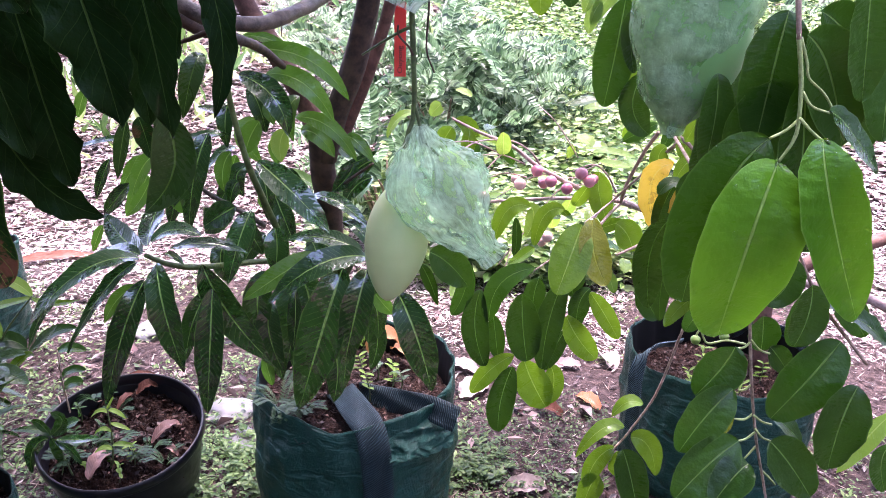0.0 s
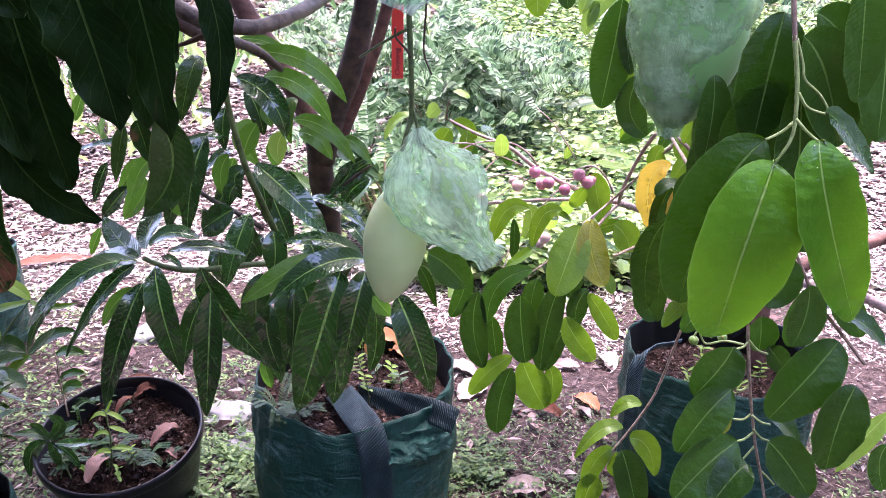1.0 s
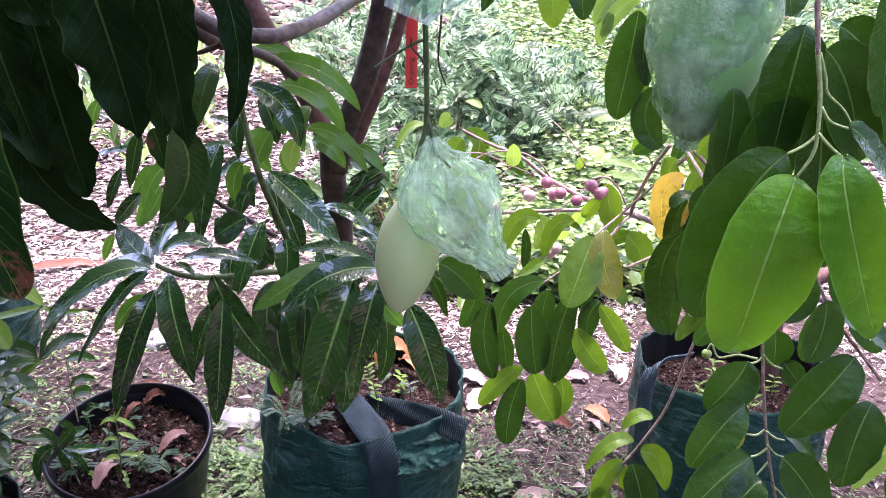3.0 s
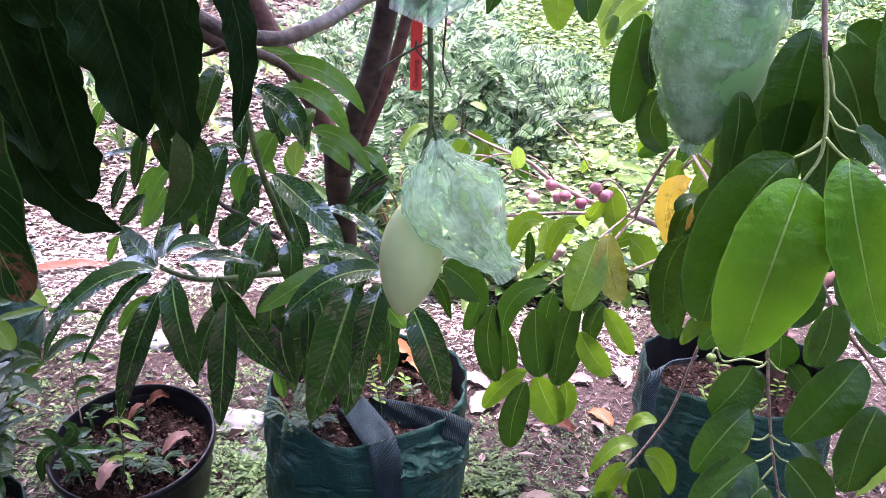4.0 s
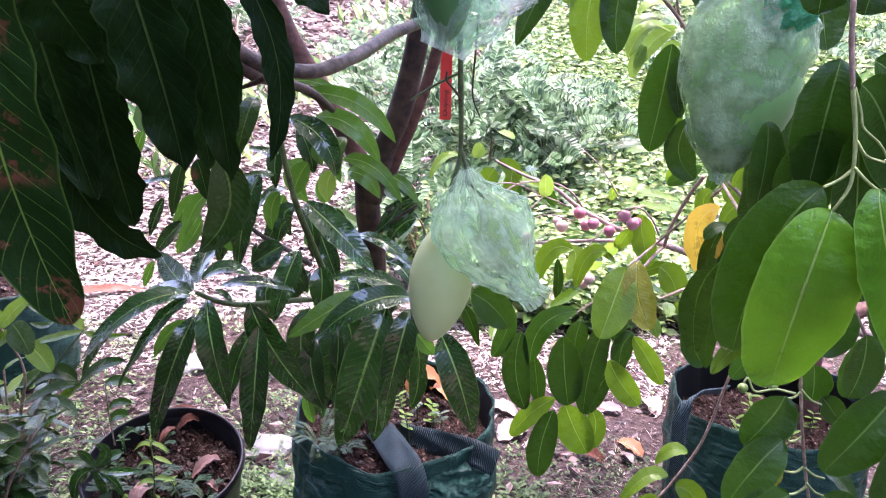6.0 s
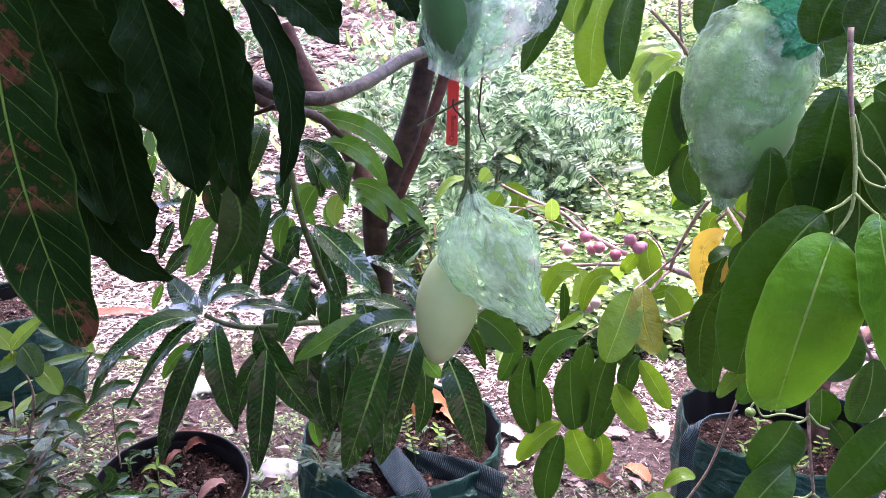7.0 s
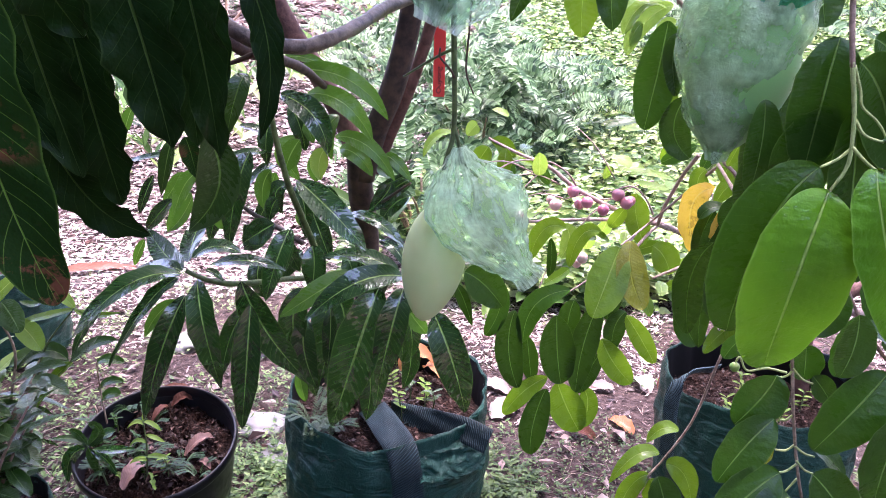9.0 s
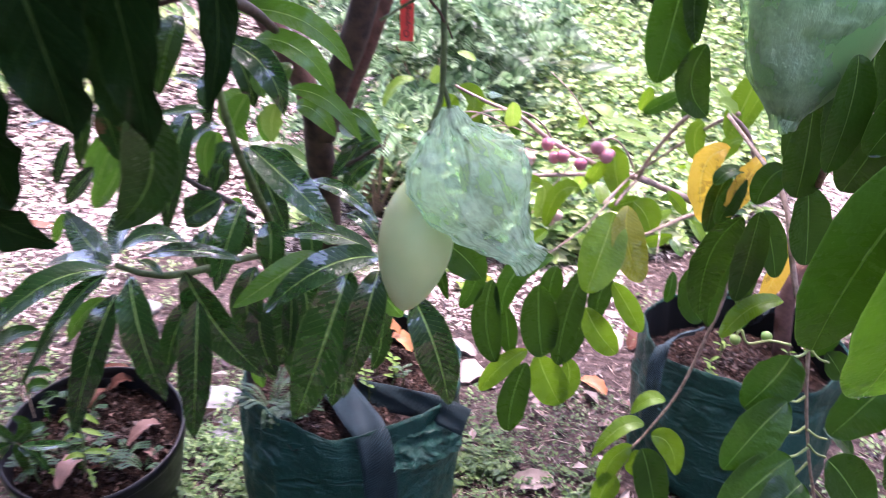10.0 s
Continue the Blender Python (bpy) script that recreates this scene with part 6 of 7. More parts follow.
stem("twig", [(0.545, 1.480, 0.669), (0.542, 1.480, 0.603), (0.525, 1.480, 0.527), (0.498, 1.500, 0.378), (0.445, 1.500, 0.272), (0.405, 1.500, 0.201), (0.383, 1.500, 0.072)], 0.0036, 0.0024, BROWN_TWIG, fruit_tree, 7)
stem("stalk", [(0.536, 1.122, 0.627), (0.526, 1.122, 0.616), (0.515, 1.122, 0.616)], 0.0022, 0.0018, PALE_STEM, fruit_tree, 6)
stem("stalk", [(0.547, 1.100, 0.547), (0.532, 1.100, 0.532), (0.515, 1.100, 0.527)], 0.0022, 0.0018, PALE_STEM, fruit_tree, 6)
stem("stalk", [(0.553, 1.100, 0.519), (0.546, 1.100, 0.507), (0.538, 1.100, 0.493)], 0.0022, 0.0018, PALE_STEM, fruit_tree, 6)
stem("stalk", [(0.546, 1.100, 0.553), (0.562, 1.100, 0.536), (0.579, 1.100, 0.529)], 0.0022, 0.0018, PALE_STEM, fruit_tree, 6)
stem("stalk", [(0.539, 1.100, 0.580), (0.557, 1.100, 0.567), (0.573, 1.100, 0.563)], 0.0022, 0.0018, PALE_STEM, fruit_tree, 6)
stem("stalk", [(0.568, 1.100, 0.473), (0.586, 1.100, 0.456), (0.600, 1.100, 0.441)], 0.0022, 0.0018, PALE_STEM, fruit_tree, 6)
stem("stalk", [(0.521, 1.122, 0.707), (0.513, 1.122, 0.697), (0.501, 1.122, 0.693)], 0.0022, 0.0018, PALE_STEM, fruit_tree, 6)
stem("stalk", [(0.520, 1.122, 0.712), (0.540, 1.122, 0.692), (0.557, 1.122, 0.686)], 0.0022, 0.0018, PALE_STEM, fruit_tree, 6)
stem("stalk", [(0.548, 1.122, 0.570), (0.536, 1.122, 0.558), (0.518, 1.122, 0.558)], 0.0022, 0.0018, PALE_STEM, fruit_tree, 6)
leaf(fruit_tree, (0.497, 1.120, 0.698), (0.443, 1.120, 0.603), 0.077, APPLE_MID, mid=(0.479, 1.120, 0.655), shape="oval", face=(0, -0.9, 0.5))
leaf(fruit_tree, (0.634, 1.060, 0.743), (0.548, 1.060, 0.600), 0.087, APPLE_MID, mid=(0.593, 1.050, 0.684), shape="oval", face=(0, -0.9, 0.5))
leaf(fruit_tree, (0.497, 1.100, 0.629), (0.419, 1.090, 0.509), 0.073, APPLE_MID, mid=(0.457, 1.090, 0.584), shape="oval", face=(0, -0.9, 0.5))
leaf(fruit_tree, (0.513, 1.080, 0.541), (0.413, 1.060, 0.434), 0.084, APPLE_MID, mid=(0.467, 1.070, 0.503), shape="oval", face=(0, -0.9, 0.5))
leaf(fruit_tree, (0.527, 1.060, 0.511), (0.470, 1.040, 0.443), 0.065, APPLE_MID, mid=(0.503, 1.050, 0.493), shape="oval", )
leaf(fruit_tree, (0.591, 1.100, 0.816), (0.577, 1.100, 0.712), 0.055, APPLE_MID, mid=(0.589, 1.100, 0.767), shape="oval", face=(0, -0.9, 0.4))
leaf(fruit_tree, (0.639, 1.000, 0.698), (0.623, 1.000, 0.549), 0.081, APPLE_DARK, mid=(0.620, 0.990, 0.636), shape="oval", face=(0, -0.9, 0.5))
leaf(fruit_tree, (0.555, 1.060, 0.556), (0.630, 1.040, 0.464), 0.077, APPLE_DARK, mid=(0.586, 1.050, 0.525), shape="oval", face=(0, -0.9, 0.5))
leaf(fruit_tree, (0.557, 1.170, 0.733), (0.564, 1.170, 0.667), 0.058, APPLE_MID, mid=(0.562, 1.170, 0.701), shape="oval", )
leaf(fruit_tree, (0.574, 1.160, 0.680), (0.611, 1.160, 0.634), 0.042, APPLE_DARK, mid=(0.592, 1.160, 0.660), shape="oval", )
leaf(fruit_tree, (0.502, 1.280, 0.695), (0.466, 1.280, 0.647), 0.040, APPLE_MID, mid=(0.482, 1.280, 0.677), shape="oval", )
leaf(fruit_tree, (0.598, 1.150, 0.544), (0.656, 1.150, 0.496), 0.043, APPLE_DARK, mid=(0.625, 1.150, 0.529), shape="oval", )
leaf(fruit_tree, (0.534, 1.170, 0.539), (0.493, 1.170, 0.478), 0.040, OLIVE, mid=(0.513, 1.170, 0.515), shape="oval", )
leaf(fruit_tree, (0.600, 1.040, 0.833), (0.656, 1.040, 0.762), 0.050, APPLE_MID, mid=(0.622, 1.040, 0.807), shape="oval", )
leaf(fruit_tree, (0.588, 1.100, 0.877), (0.629, 1.100, 0.798), 0.047, APPLE_MID, mid=(0.611, 1.100, 0.845), shape="oval", )
leaf(fruit_tree, (0.513, 0.950, 0.880), (0.505, 0.950, 0.786), 0.052, APPLE_DARK, mid=(0.516, 0.950, 0.833), shape="oval")
leaf(fruit_tree, (0.587, 0.980, 0.822), (0.653, 0.980, 0.779), 0.043, APPLE_MID, mid=(0.618, 0.980, 0.809), shape="oval")
leaf(fruit_tree, (0.550, 1.000, 0.847), (0.616, 1.000, 0.812), 0.037, APPLE_DARK, mid=(0.579, 1.000, 0.830), shape="oval")
leaf(fruit_tree, (0.491, 1.000, 0.902), (0.478, 1.000, 0.827), 0.046, APPLE_DARK, mid=(0.504, 1.000, 0.863), shape="oval")
leaf(fruit_tree, (0.701, 1.000, 0.655), (0.638, 1.000, 0.541), 0.036, LIME, mid=(0.669, 1.000, 0.603), shape="mango")
leaf(fruit_tree, (0.675, 0.950, 0.628), (0.685, 0.950, 0.548), 0.043, APPLE_MID, mid=(0.669, 0.950, 0.598), shape="oval")
leaf(fruit_tree, (0.472, 1.500, 0.353), (0.403, 1.500, 0.317), 0.034, APPLE, mid=(0.435, 1.500, 0.357), shape="mango")
leaf(fruit_tree, (0.436, 1.500, 0.290), (0.324, 1.480, 0.215), 0.038, APPLE, mid=(0.381, 1.490, 0.289), shape="mango")
leaf(fruit_tree, (0.419, 1.500, 0.233), (0.360, 1.500, 0.118), 0.049, APPLE, mid=(0.379, 1.500, 0.195), shape="oval")
leaf(fruit_tree, (0.448, 1.480, 0.276), (0.518, 1.480, 0.172), 0.056, APPLE, mid=(0.492, 1.480, 0.253), shape="egg")
leaf(fruit_tree, (0.433, 1.480, 0.242), (0.485, 1.460, 0.067), 0.078, APPLE_DARK, mid=(0.455, 1.470, 0.180), shape="oval")
leaf(fruit_tree, (0.423, 1.500, 0.221), (0.427, 1.500, 0.153), 0.055, APPLE, mid=(0.433, 1.500, 0.189), shape="oval")
leaf(fruit_tree, (0.389, 1.500, 0.155), (0.357, 1.500, 0.054), 0.061, APPLE, mid=(0.372, 1.500, 0.122), shape="oval")


def fruit(place, radius, mat, label=""):
    p = Vector(place)
    ob = lathe("fruit", [(max(0.0006, radius * math.sin(a) * (1 + 0.04 * math.cos(3 * a))), radius * (1.05 - math.cos(a)) - radius) for a in [math.pi * k / 12 for k in range(13)]], place, mat, fruit_tree, 20)
    return tagged(ob, label) if label else ob


for at, r in (((0.240, 1.930, 0.798), 0.0165), ((0.275, 1.900, 0.777), 0.016), ((0.317, 1.890, 0.761), 0.0155), ((0.348, 1.870, 0.808), 0.0165), ((0.369, 1.860, 0.790), 0.0165), ((0.098, 1.880, 0.736), 0.015), ((0.262, 1.950, 0.759), 0.015), ((0.386, 1.900, 0.786), 0.014)):
    fruit(at, r, PINK_SKIN)
for at, r in (((0.195, 1.920, 0.762), 0.0165), ((0.282, 1.950, 0.606), 0.016), ((0.270, 1.970, 0.585), 0.015), ((0.189, 2.000, 0.756), 0.013)):
    fruit(at, r, PALE_SKIN, "pale pink unripe fruit")
for at in ((0.496, 1.300, 0.620), (0.550, 1.300, 0.628)):
    fruit(at, 0.0095, GREEN_SKIN, "small unripe green fruit")
stem("stalk", [(0.585, 1.280, 0.624), (0.551, 1.290, 0.626), (0.520, 1.300, 0.614), (0.503, 1.300, 0.641), (0.496, 1.300, 0.630)], 0.0025, 0.002, PALE_STEM, fruit_tree, 6)

# ---- small shrubs ----
def shrub(name, place, label, height, wide, twigs, count, leaf_size, mats, seed, lean=(0, 0), shape="oval", bare=0.25):
    """A few thin stems with short-stalked leaves along them."""
    rnd = random.Random(seed)
    thing = empty(name, place, label, "shrub")
    forms = []
    for mat in mats:
        for k in range(3):
            v, f, u = blade((0, 0, 0), (0, leaf_size, 0.0), leaf_size * rnd.uniform(0.42, 0.55), None, shape, (0, 0, 1), 0.25, 0.03, 2.5, rnd.uniform(-0.05, 0.12), rows=8, cols=4)
            ob = mesh_object("leaf_form", v, f, mat, None, (0, 0, 0), u)
            forms.append(ob.data)
            bpy.data.objects.remove(ob)
    for _ in range(twigs):
        a = rnd.uniform(0, 2 * math.pi)
        top = Vector((lean[0] + wide * math.cos(a) * rnd.uniform(0.2, 1), lean[1] + wide * math.sin(a) * rnd.uniform(0.2, 1), height * rnd.uniform(0.6, 1.0)))
        p = [Vector(place), Vector(place) + top * 0.4 + Vector((rnd.uniform(-0.02, 0.02), rnd.uniform(-0.02, 0.02), 0.04)), Vector(place) + top]
        stem("twig", p, 0.005, 0.002, BROWN_TWIG, thing, 6)
        line = curve_points(p, 10)
        for k in range(count):
            q = line[min(len(line) - 1, int(len(line) * (bare + (1 - bare) * (k + rnd.random()) / count)))]
            an, tilt = rnd.uniform(0, 2 * math.pi), rnd.uniform(-0.5, 0.5)
            ob = new("leaf", rnd.choice(forms))
            ob.parent = thing
            sc = rnd.uniform(0.6, 1.15)
            ob.matrix_basis = Matrix.Translation(q - Vector(place)) @ Euler((tilt, rnd.uniform(-0.5, 0.5), an)).to_matrix().to_4x4() @ Matrix.Diagonal((sc, sc, sc, 1))
    return thing


shrub("shrub", (-0.93, 1.14, 0.26), "small shrub with thin brown stems and grey-green leaves", 0.36, 0.2, 13, 12, 0.075, (GREYGREEN, GREYGREEN, APPLE_MID), 5, (0.05, 0.04), "mango")
pale_shrub = shrub("shrub", (-1.06, 1.36, 0.0), "leafy shrub with pale green leaves", 0.68, 0.16, 7, 11, 0.07, (GREYGREEN, LIME, LIME), 8, (0.02, -0.05), bare=0.5)
shrub("shrub", (-0.96, 1.62, 0.0), "small upright seedling with dark green leaves", 0.34, 0.04, 2, 9, 0.05, (APPLE_DARK, GREYGREEN), 9)

stem("twig", [(-0.955, 1.280, 0.272), (-0.883, 1.280, 0.466), (-0.806, 1.280, 0.560), (-0.779, 1.280, 0.622)], 0.004, 0.002, BROWN_TWIG, pale_shrub, 6)
stem("twig", [(-0.955, 1.280, 0.272), (-0.947, 1.280, 0.448), (-0.918, 1.280, 0.578), (-0.953, 1.280, 0.673)], 0.004, 0.002, BROWN_TWIG, pale_shrub, 6)
stem("twig", [(-0.897, 1.280, 0.452), (-0.857, 1.280, 0.582), (-0.781, 1.280, 0.679)], 0.003, 0.0015, GREEN_STEM, pale_shrub, 6)
stem("twig", [(-0.819, 1.400, 0.345), (-0.824, 1.400, 0.430), (-0.824, 1.400, 0.499)], 0.002, 0.0012, BROWN_TWIG, pale_shrub, 6)
leaf(pale_shrub, (-0.953, 1.280, 0.673), (-0.854, 1.260, 0.759), 0.030, LIME, mid=(-0.911, 1.270, 0.717), shape="mango")
leaf(pale_shrub, (-0.953, 1.280, 0.673), (-1.021, 1.300, 0.718), 0.036, LIME, mid=(-0.975, 1.290, 0.694), shape="mango")
leaf(pale_shrub, (-0.954, 1.280, 0.669), (-0.992, 1.260, 0.633), 0.040, APPLE, mid=(-0.952, 1.270, 0.649), shape="oval")
leaf(pale_shrub, (-0.921, 1.270, 0.687), (-0.879, 1.250, 0.634), 0.051, GREYGREEN, mid=(-0.899, 1.260, 0.668), shape="oval", face=(0,-0.8,0.6))
leaf(pale_shrub, (-0.896, 1.270, 0.644), (-0.841, 1.250, 0.598), 0.043, LIME, mid=(-0.868, 1.260, 0.630), shape="oval")
leaf(pale_shrub, (-0.900, 1.280, 0.641), (-0.773, 1.280, 0.678), 0.021, LIME, mid=(-0.836, 1.280, 0.660))
leaf(pale_shrub, (-0.781, 1.280, 0.679), (-0.840, 1.280, 0.708), 0.026, LIME, mid=(-0.808, 1.280, 0.705), shape="oval")
leaf(pale_shrub, (-0.782, 1.280, 0.675), (-0.689, 1.280, 0.675), 0.017, APPLE, mid=(-0.742, 1.280, 0.665))
leaf(pale_shrub, (-0.856, 1.300, 0.697), (-0.906, 1.300, 0.716), 0.019, GREYGREEN, mid=(-0.879, 1.300, 0.707))
leaf(pale_shrub, (-0.855, 1.300, 0.682), (-0.906, 1.300, 0.679), 0.017, GREYGREEN, mid=(-0.877, 1.300, 0.673))
leaf(pale_shrub, (-0.806, 1.280, 0.558), (-0.702, 1.280, 0.614), 0.033, APPLE_MID, mid=(-0.754, 1.280, 0.601), shape="mango")
leaf(pale_shrub, (-0.799, 1.270, 0.566), (-0.735, 1.270, 0.624), 0.026, GREYGREEN, mid=(-0.767, 1.270, 0.593), shape="mango")
leaf(pale_shrub, (-0.787, 1.260, 0.569), (-0.863, 1.240, 0.475), 0.028, APPLE, mid=(-0.826, 1.250, 0.537), shape="mango")
leaf(pale_shrub, (-0.811, 1.280, 0.566), (-0.923, 1.280, 0.534), 0.037, APPLE_DARK, mid=(-0.857, 1.280, 0.582), shape="mango")
leaf(pale_shrub, (-0.800, 1.260, 0.565), (-0.925, 1.260, 0.513), 0.024, GREYGREEN, mid=(-0.854, 1.260, 0.555), shape="mango")
leaf(pale_shrub, (-0.824, 1.400, 0.496), (-0.761, 1.400, 0.500), 0.026, APPLE_MID, mid=(-0.797, 1.400, 0.507), shape="oval")
leaf(pale_shrub, (-0.828, 1.400, 0.429), (-0.768, 1.400, 0.453), 0.022, APPLE_MID, mid=(-0.802, 1.400, 0.452), shape="oval")
leaf(pale_shrub, (-0.827, 1.400, 0.401), (-0.779, 1.400, 0.421), 0.031, APPLE_MID, mid=(-0.805, 1.400, 0.420), shape="oval")
leaf(pale_shrub, (-0.948, 1.260, 0.429), (-0.848, 1.260, 0.451), 0.026, APPLE_DARK, mid=(-0.896, 1.260, 0.453), shape="mango")
leaf(pale_shrub, (-0.946, 1.260, 0.429), (-1.008, 1.250, 0.350), 0.024, GREYGREEN, mid=(-0.968, 1.255, 0.396), shape="mango")
leaf(pale_shrub, (-0.869, 1.280, 0.480), (-0.923, 1.280, 0.479), 0.020, APPLE_DARK, mid=(-0.892, 1.280, 0.491), shape="oval")

# seedlings in the pots
def seedling(place, height, leaf_size, pairs, mat, seed, label):
    rnd = random.Random(seed)
    thing = empty("seedling", place, label, "seedling", "seedlings in the containers")
    top = Vector(place) + Vector((rnd.uniform(-0.25, 0.25), rnd.uniform(-0.25, 0.25), 1)) * height
    stem("stem", [place, Vector(place).lerp(top, 0.5) + Vector((0.004, 0, 0)), top], 0.0018, 0.0012, GREEN_STEM, thing, 6)
    for k in range(pairs):
        q = Vector(place).lerp(top, 0.35 + 0.65 * (k + 1) / pairs)
        an = rnd.uniform(0, 3.1)
        for s in (0, math.pi):
            d = Vector((math.cos(an + s), math.sin(an + s), rnd.uniform(-0.1, 0.6))).normalized()
            leaf(thing, q, q + d * leaf_size * rnd.uniform(0.7, 1.1), leaf_size * 0.42, mat, shape="oval", face=(0, 0, 1), rows=6, cols=4)


n = 0
for at in ((-0.163, 1.500, 0.353), (-0.121, 1.550, 0.364), (-0.154, 1.600, 0.334), (-0.112, 1.600, 0.351), (-0.211, 1.720, 0.347), (-0.196, 1.780, 0.359), (-0.136, 1.800, 0.368), (-0.195, 1.600, 0.364), (-0.095, 1.560, 0.335)):
    n += 1
    seedling((at[0], at[1], 0.335), RND.uniform(0.035, 0.07), 0.024, 4, LIME if n % 3 else GREYGREEN, n, "tiny green weed seedling in the soil")
for dx, dy in ((-0.13, -0.02), (-0.1, -0.09), (-0.05, -0.13), (0.0, -0.1), (-0.15, 0.06), (0.04, -0.14), (-0.06, 0.0), (-0.02, -0.05), (0.06, -0.08), (-0.12, -0.13), (-0.09, 0.09)):
    n += 1
    seedling(on_pot(dx * 0.85, dy * 0.85), RND.uniform(0.03, 0.075), 0.019, 4, APPLE_MID if n % 3 else LIME, n, "tiny green weed seedling in the soil")
for dx, dy in ((-0.1, -0.1), (0.0, -0.12), (0.08, -0.06), (-0.05, 0.0)):
    n += 1
    seedling((0.74 + dx, 1.76 + dy, 0.285), RND.uniform(0.04, 0.09), 0.024, 4, LIME, n, "tiny green weed seedling in the soil")


def feathery_weed(place, fronds, size, seed):
    """A small weed with feathery pinnate leaves."""
    rnd = random.Random(seed)
    thing = empty("feathery_weed", place, "small weed with feathery grey-green leaves", "weed")
    for _ in range(fronds):
        verts, faces = [], []
        an = rnd.uniform(0, 6.28)
        a = Vector(place)
        b = a + Vector((math.cos(an) * size, math.sin(an) * size, size * rnd.uniform(0.3, 1.0)))
        mid = (a + b) / 2 + Vector((0, 0, 0.3 * size))
        line = curve_points([a, mid, b], 9)
        for i, p in enumerate(line[3:]):
            d = (line[min(i + 4, len(line) - 1)] - line[i + 2]).normalized()
            for s in (-1, 1):
                w = (d.cross(Vector((0, 0, 1))) * s + d * 0.4).normalized()
                flake(verts, faces, p, w, Vector((0, 0, 1)), size * 0.22, size * 0.07)
        mesh_object("frond", verts, faces, FEATHER, thing, place)


feathery_weed((-0.36, 1.45, 0.33), 13, 0.07, 1)
feathery_weed((-0.31, 1.43, 0.33), 8, 0.055, 2)
feathery_weed((-0.775, 1.496, 0.187), 7, 0.05, 4)
feathery_weed((-0.729, 1.468, 0.178), 7, 0.045, 5)
feathery_weed((-0.860, 1.429, 0.175), 8, 0.05, 6)
feathery_weed((-0.693, 1.481, 0.179), 5, 0.05, 7)
feathery_weed((-0.823, 1.466, 0.182), 6, 0.05, 8)
feathery_weed((-0.815, 1.590, 0.212), 6, 0.04, 9)
feathery_weed((-0.877, 1.630, 0.225), 4, 0.06, 10)
feathery_weed((-0.642, 1.453, 0.170), 5, 0.05, 11)
pot_seedling = empty("seedling", (-0.845, 1.412, 0.168), "seedling with narrow glossy leaves in the pot", "seedling", "seedlings in the containers")
stem("stem", [(-0.845, 1.412, 0.168), (-0.871, 1.430, 0.211), (-0.887, 1.420, 0.270)], 0.0024, 0.0014, GREEN_STEM, pot_seedling, 6)
leaf(pot_seedling, (-0.887, 1.420, 0.267), (-0.975, 1.420, 0.280), 0.023, MANGO_MID, mid=(-0.909, 1.420, 0.284), rows=10, wave=0.04)
leaf(pot_seedling, (-0.890, 1.420, 0.263), (-0.945, 1.420, 0.164), 0.034, MANGO, mid=(-0.933, 1.420, 0.230), rows=10, wave=0.04)
leaf(pot_seedling, (-0.884, 1.420, 0.270), (-0.878, 1.420, 0.330), 0.033, MANGO_MID, mid=(-0.852, 1.420, 0.310), rows=10, wave=0.04)
leaf(pot_seedling, (-0.878, 1.420, 0.268), (-0.813, 1.420, 0.312), 0.036, MANGO, mid=(-0.841, 1.420, 0.298), rows=10, wave=0.04)
leaf(pot_seedling, (-0.875, 1.420, 0.259), (-0.772, 1.420, 0.269), 0.022, MANGO, mid=(-0.819, 1.420, 0.262), rows=10, wave=0.04)
leaf(pot_seedling, (-0.885, 1.420, 0.263), (-0.872, 1.420, 0.187), 0.026, MANGO_MID, mid=(-0.876, 1.420, 0.233), rows=10, wave=0.04)
leaf(pot_seedling, (-0.878, 1.420, 0.256), (-0.822, 1.420, 0.190), 0.023, MANGO, mid=(-0.846, 1.420, 0.235), rows=10, wave=0.04)
leaf(pot_seedling, (-0.887, 1.420, 0.270), (-0.925, 1.420, 0.306), 0.021, MANGO_MID, mid=(-0.904, 1.420, 0.299), rows=10, wave=0.04)
weed_sprig = empty("seedling", (-0.763, 1.440, 0.171), "upright seedling with small oval leaves", "seedling", "seedlings in the containers")
stem("stem", [(-0.763, 1.440, 0.171), (-0.733, 1.400, 0.285), (-0.729, 1.390, 0.364)], 0.0024, 0.0014, GREEN_STEM, weed_sprig, 6)
leaf(weed_sprig, (-0.727, 1.390, 0.361), (-0.689, 1.390, 0.340), 0.011, LIME, mid=(-0.709, 1.390, 0.358), rows=10, wave=0.04)
leaf(weed_sprig, (-0.728, 1.390, 0.354), (-0.768, 1.390, 0.341), 0.011, LIME, mid=(-0.746, 1.390, 0.360), rows=10, wave=0.04)
leaf(weed_sprig, (-0.726, 1.390, 0.328), (-0.684, 1.390, 0.312), 0.011, LIME, mid=(-0.706, 1.390, 0.322), rows=10, wave=0.04)
leaf(weed_sprig, (-0.728, 1.390, 0.306), (-0.767, 1.390, 0.297), 0.011, LIME, mid=(-0.746, 1.390, 0.313), rows=10, wave=0.04)
leaf(weed_sprig, (-0.729, 1.390, 0.364), (-0.710, 1.390, 0.396), 0.011, LIME, mid=(-0.722, 1.390, 0.382), rows=10, wave=0.04)
leaf(weed_sprig, (-0.730, 1.390, 0.270), (-0.680, 1.390, 0.268), 0.013, LIME, mid=(-0.705, 1.390, 0.275), rows=10, wave=0.04)
leaf(weed_sprig, (-0.731, 1.390, 0.259), (-0.773, 1.390, 0.248), 0.013, LIME, mid=(-0.749, 1.390, 0.264), rows=10, wave=0.04)

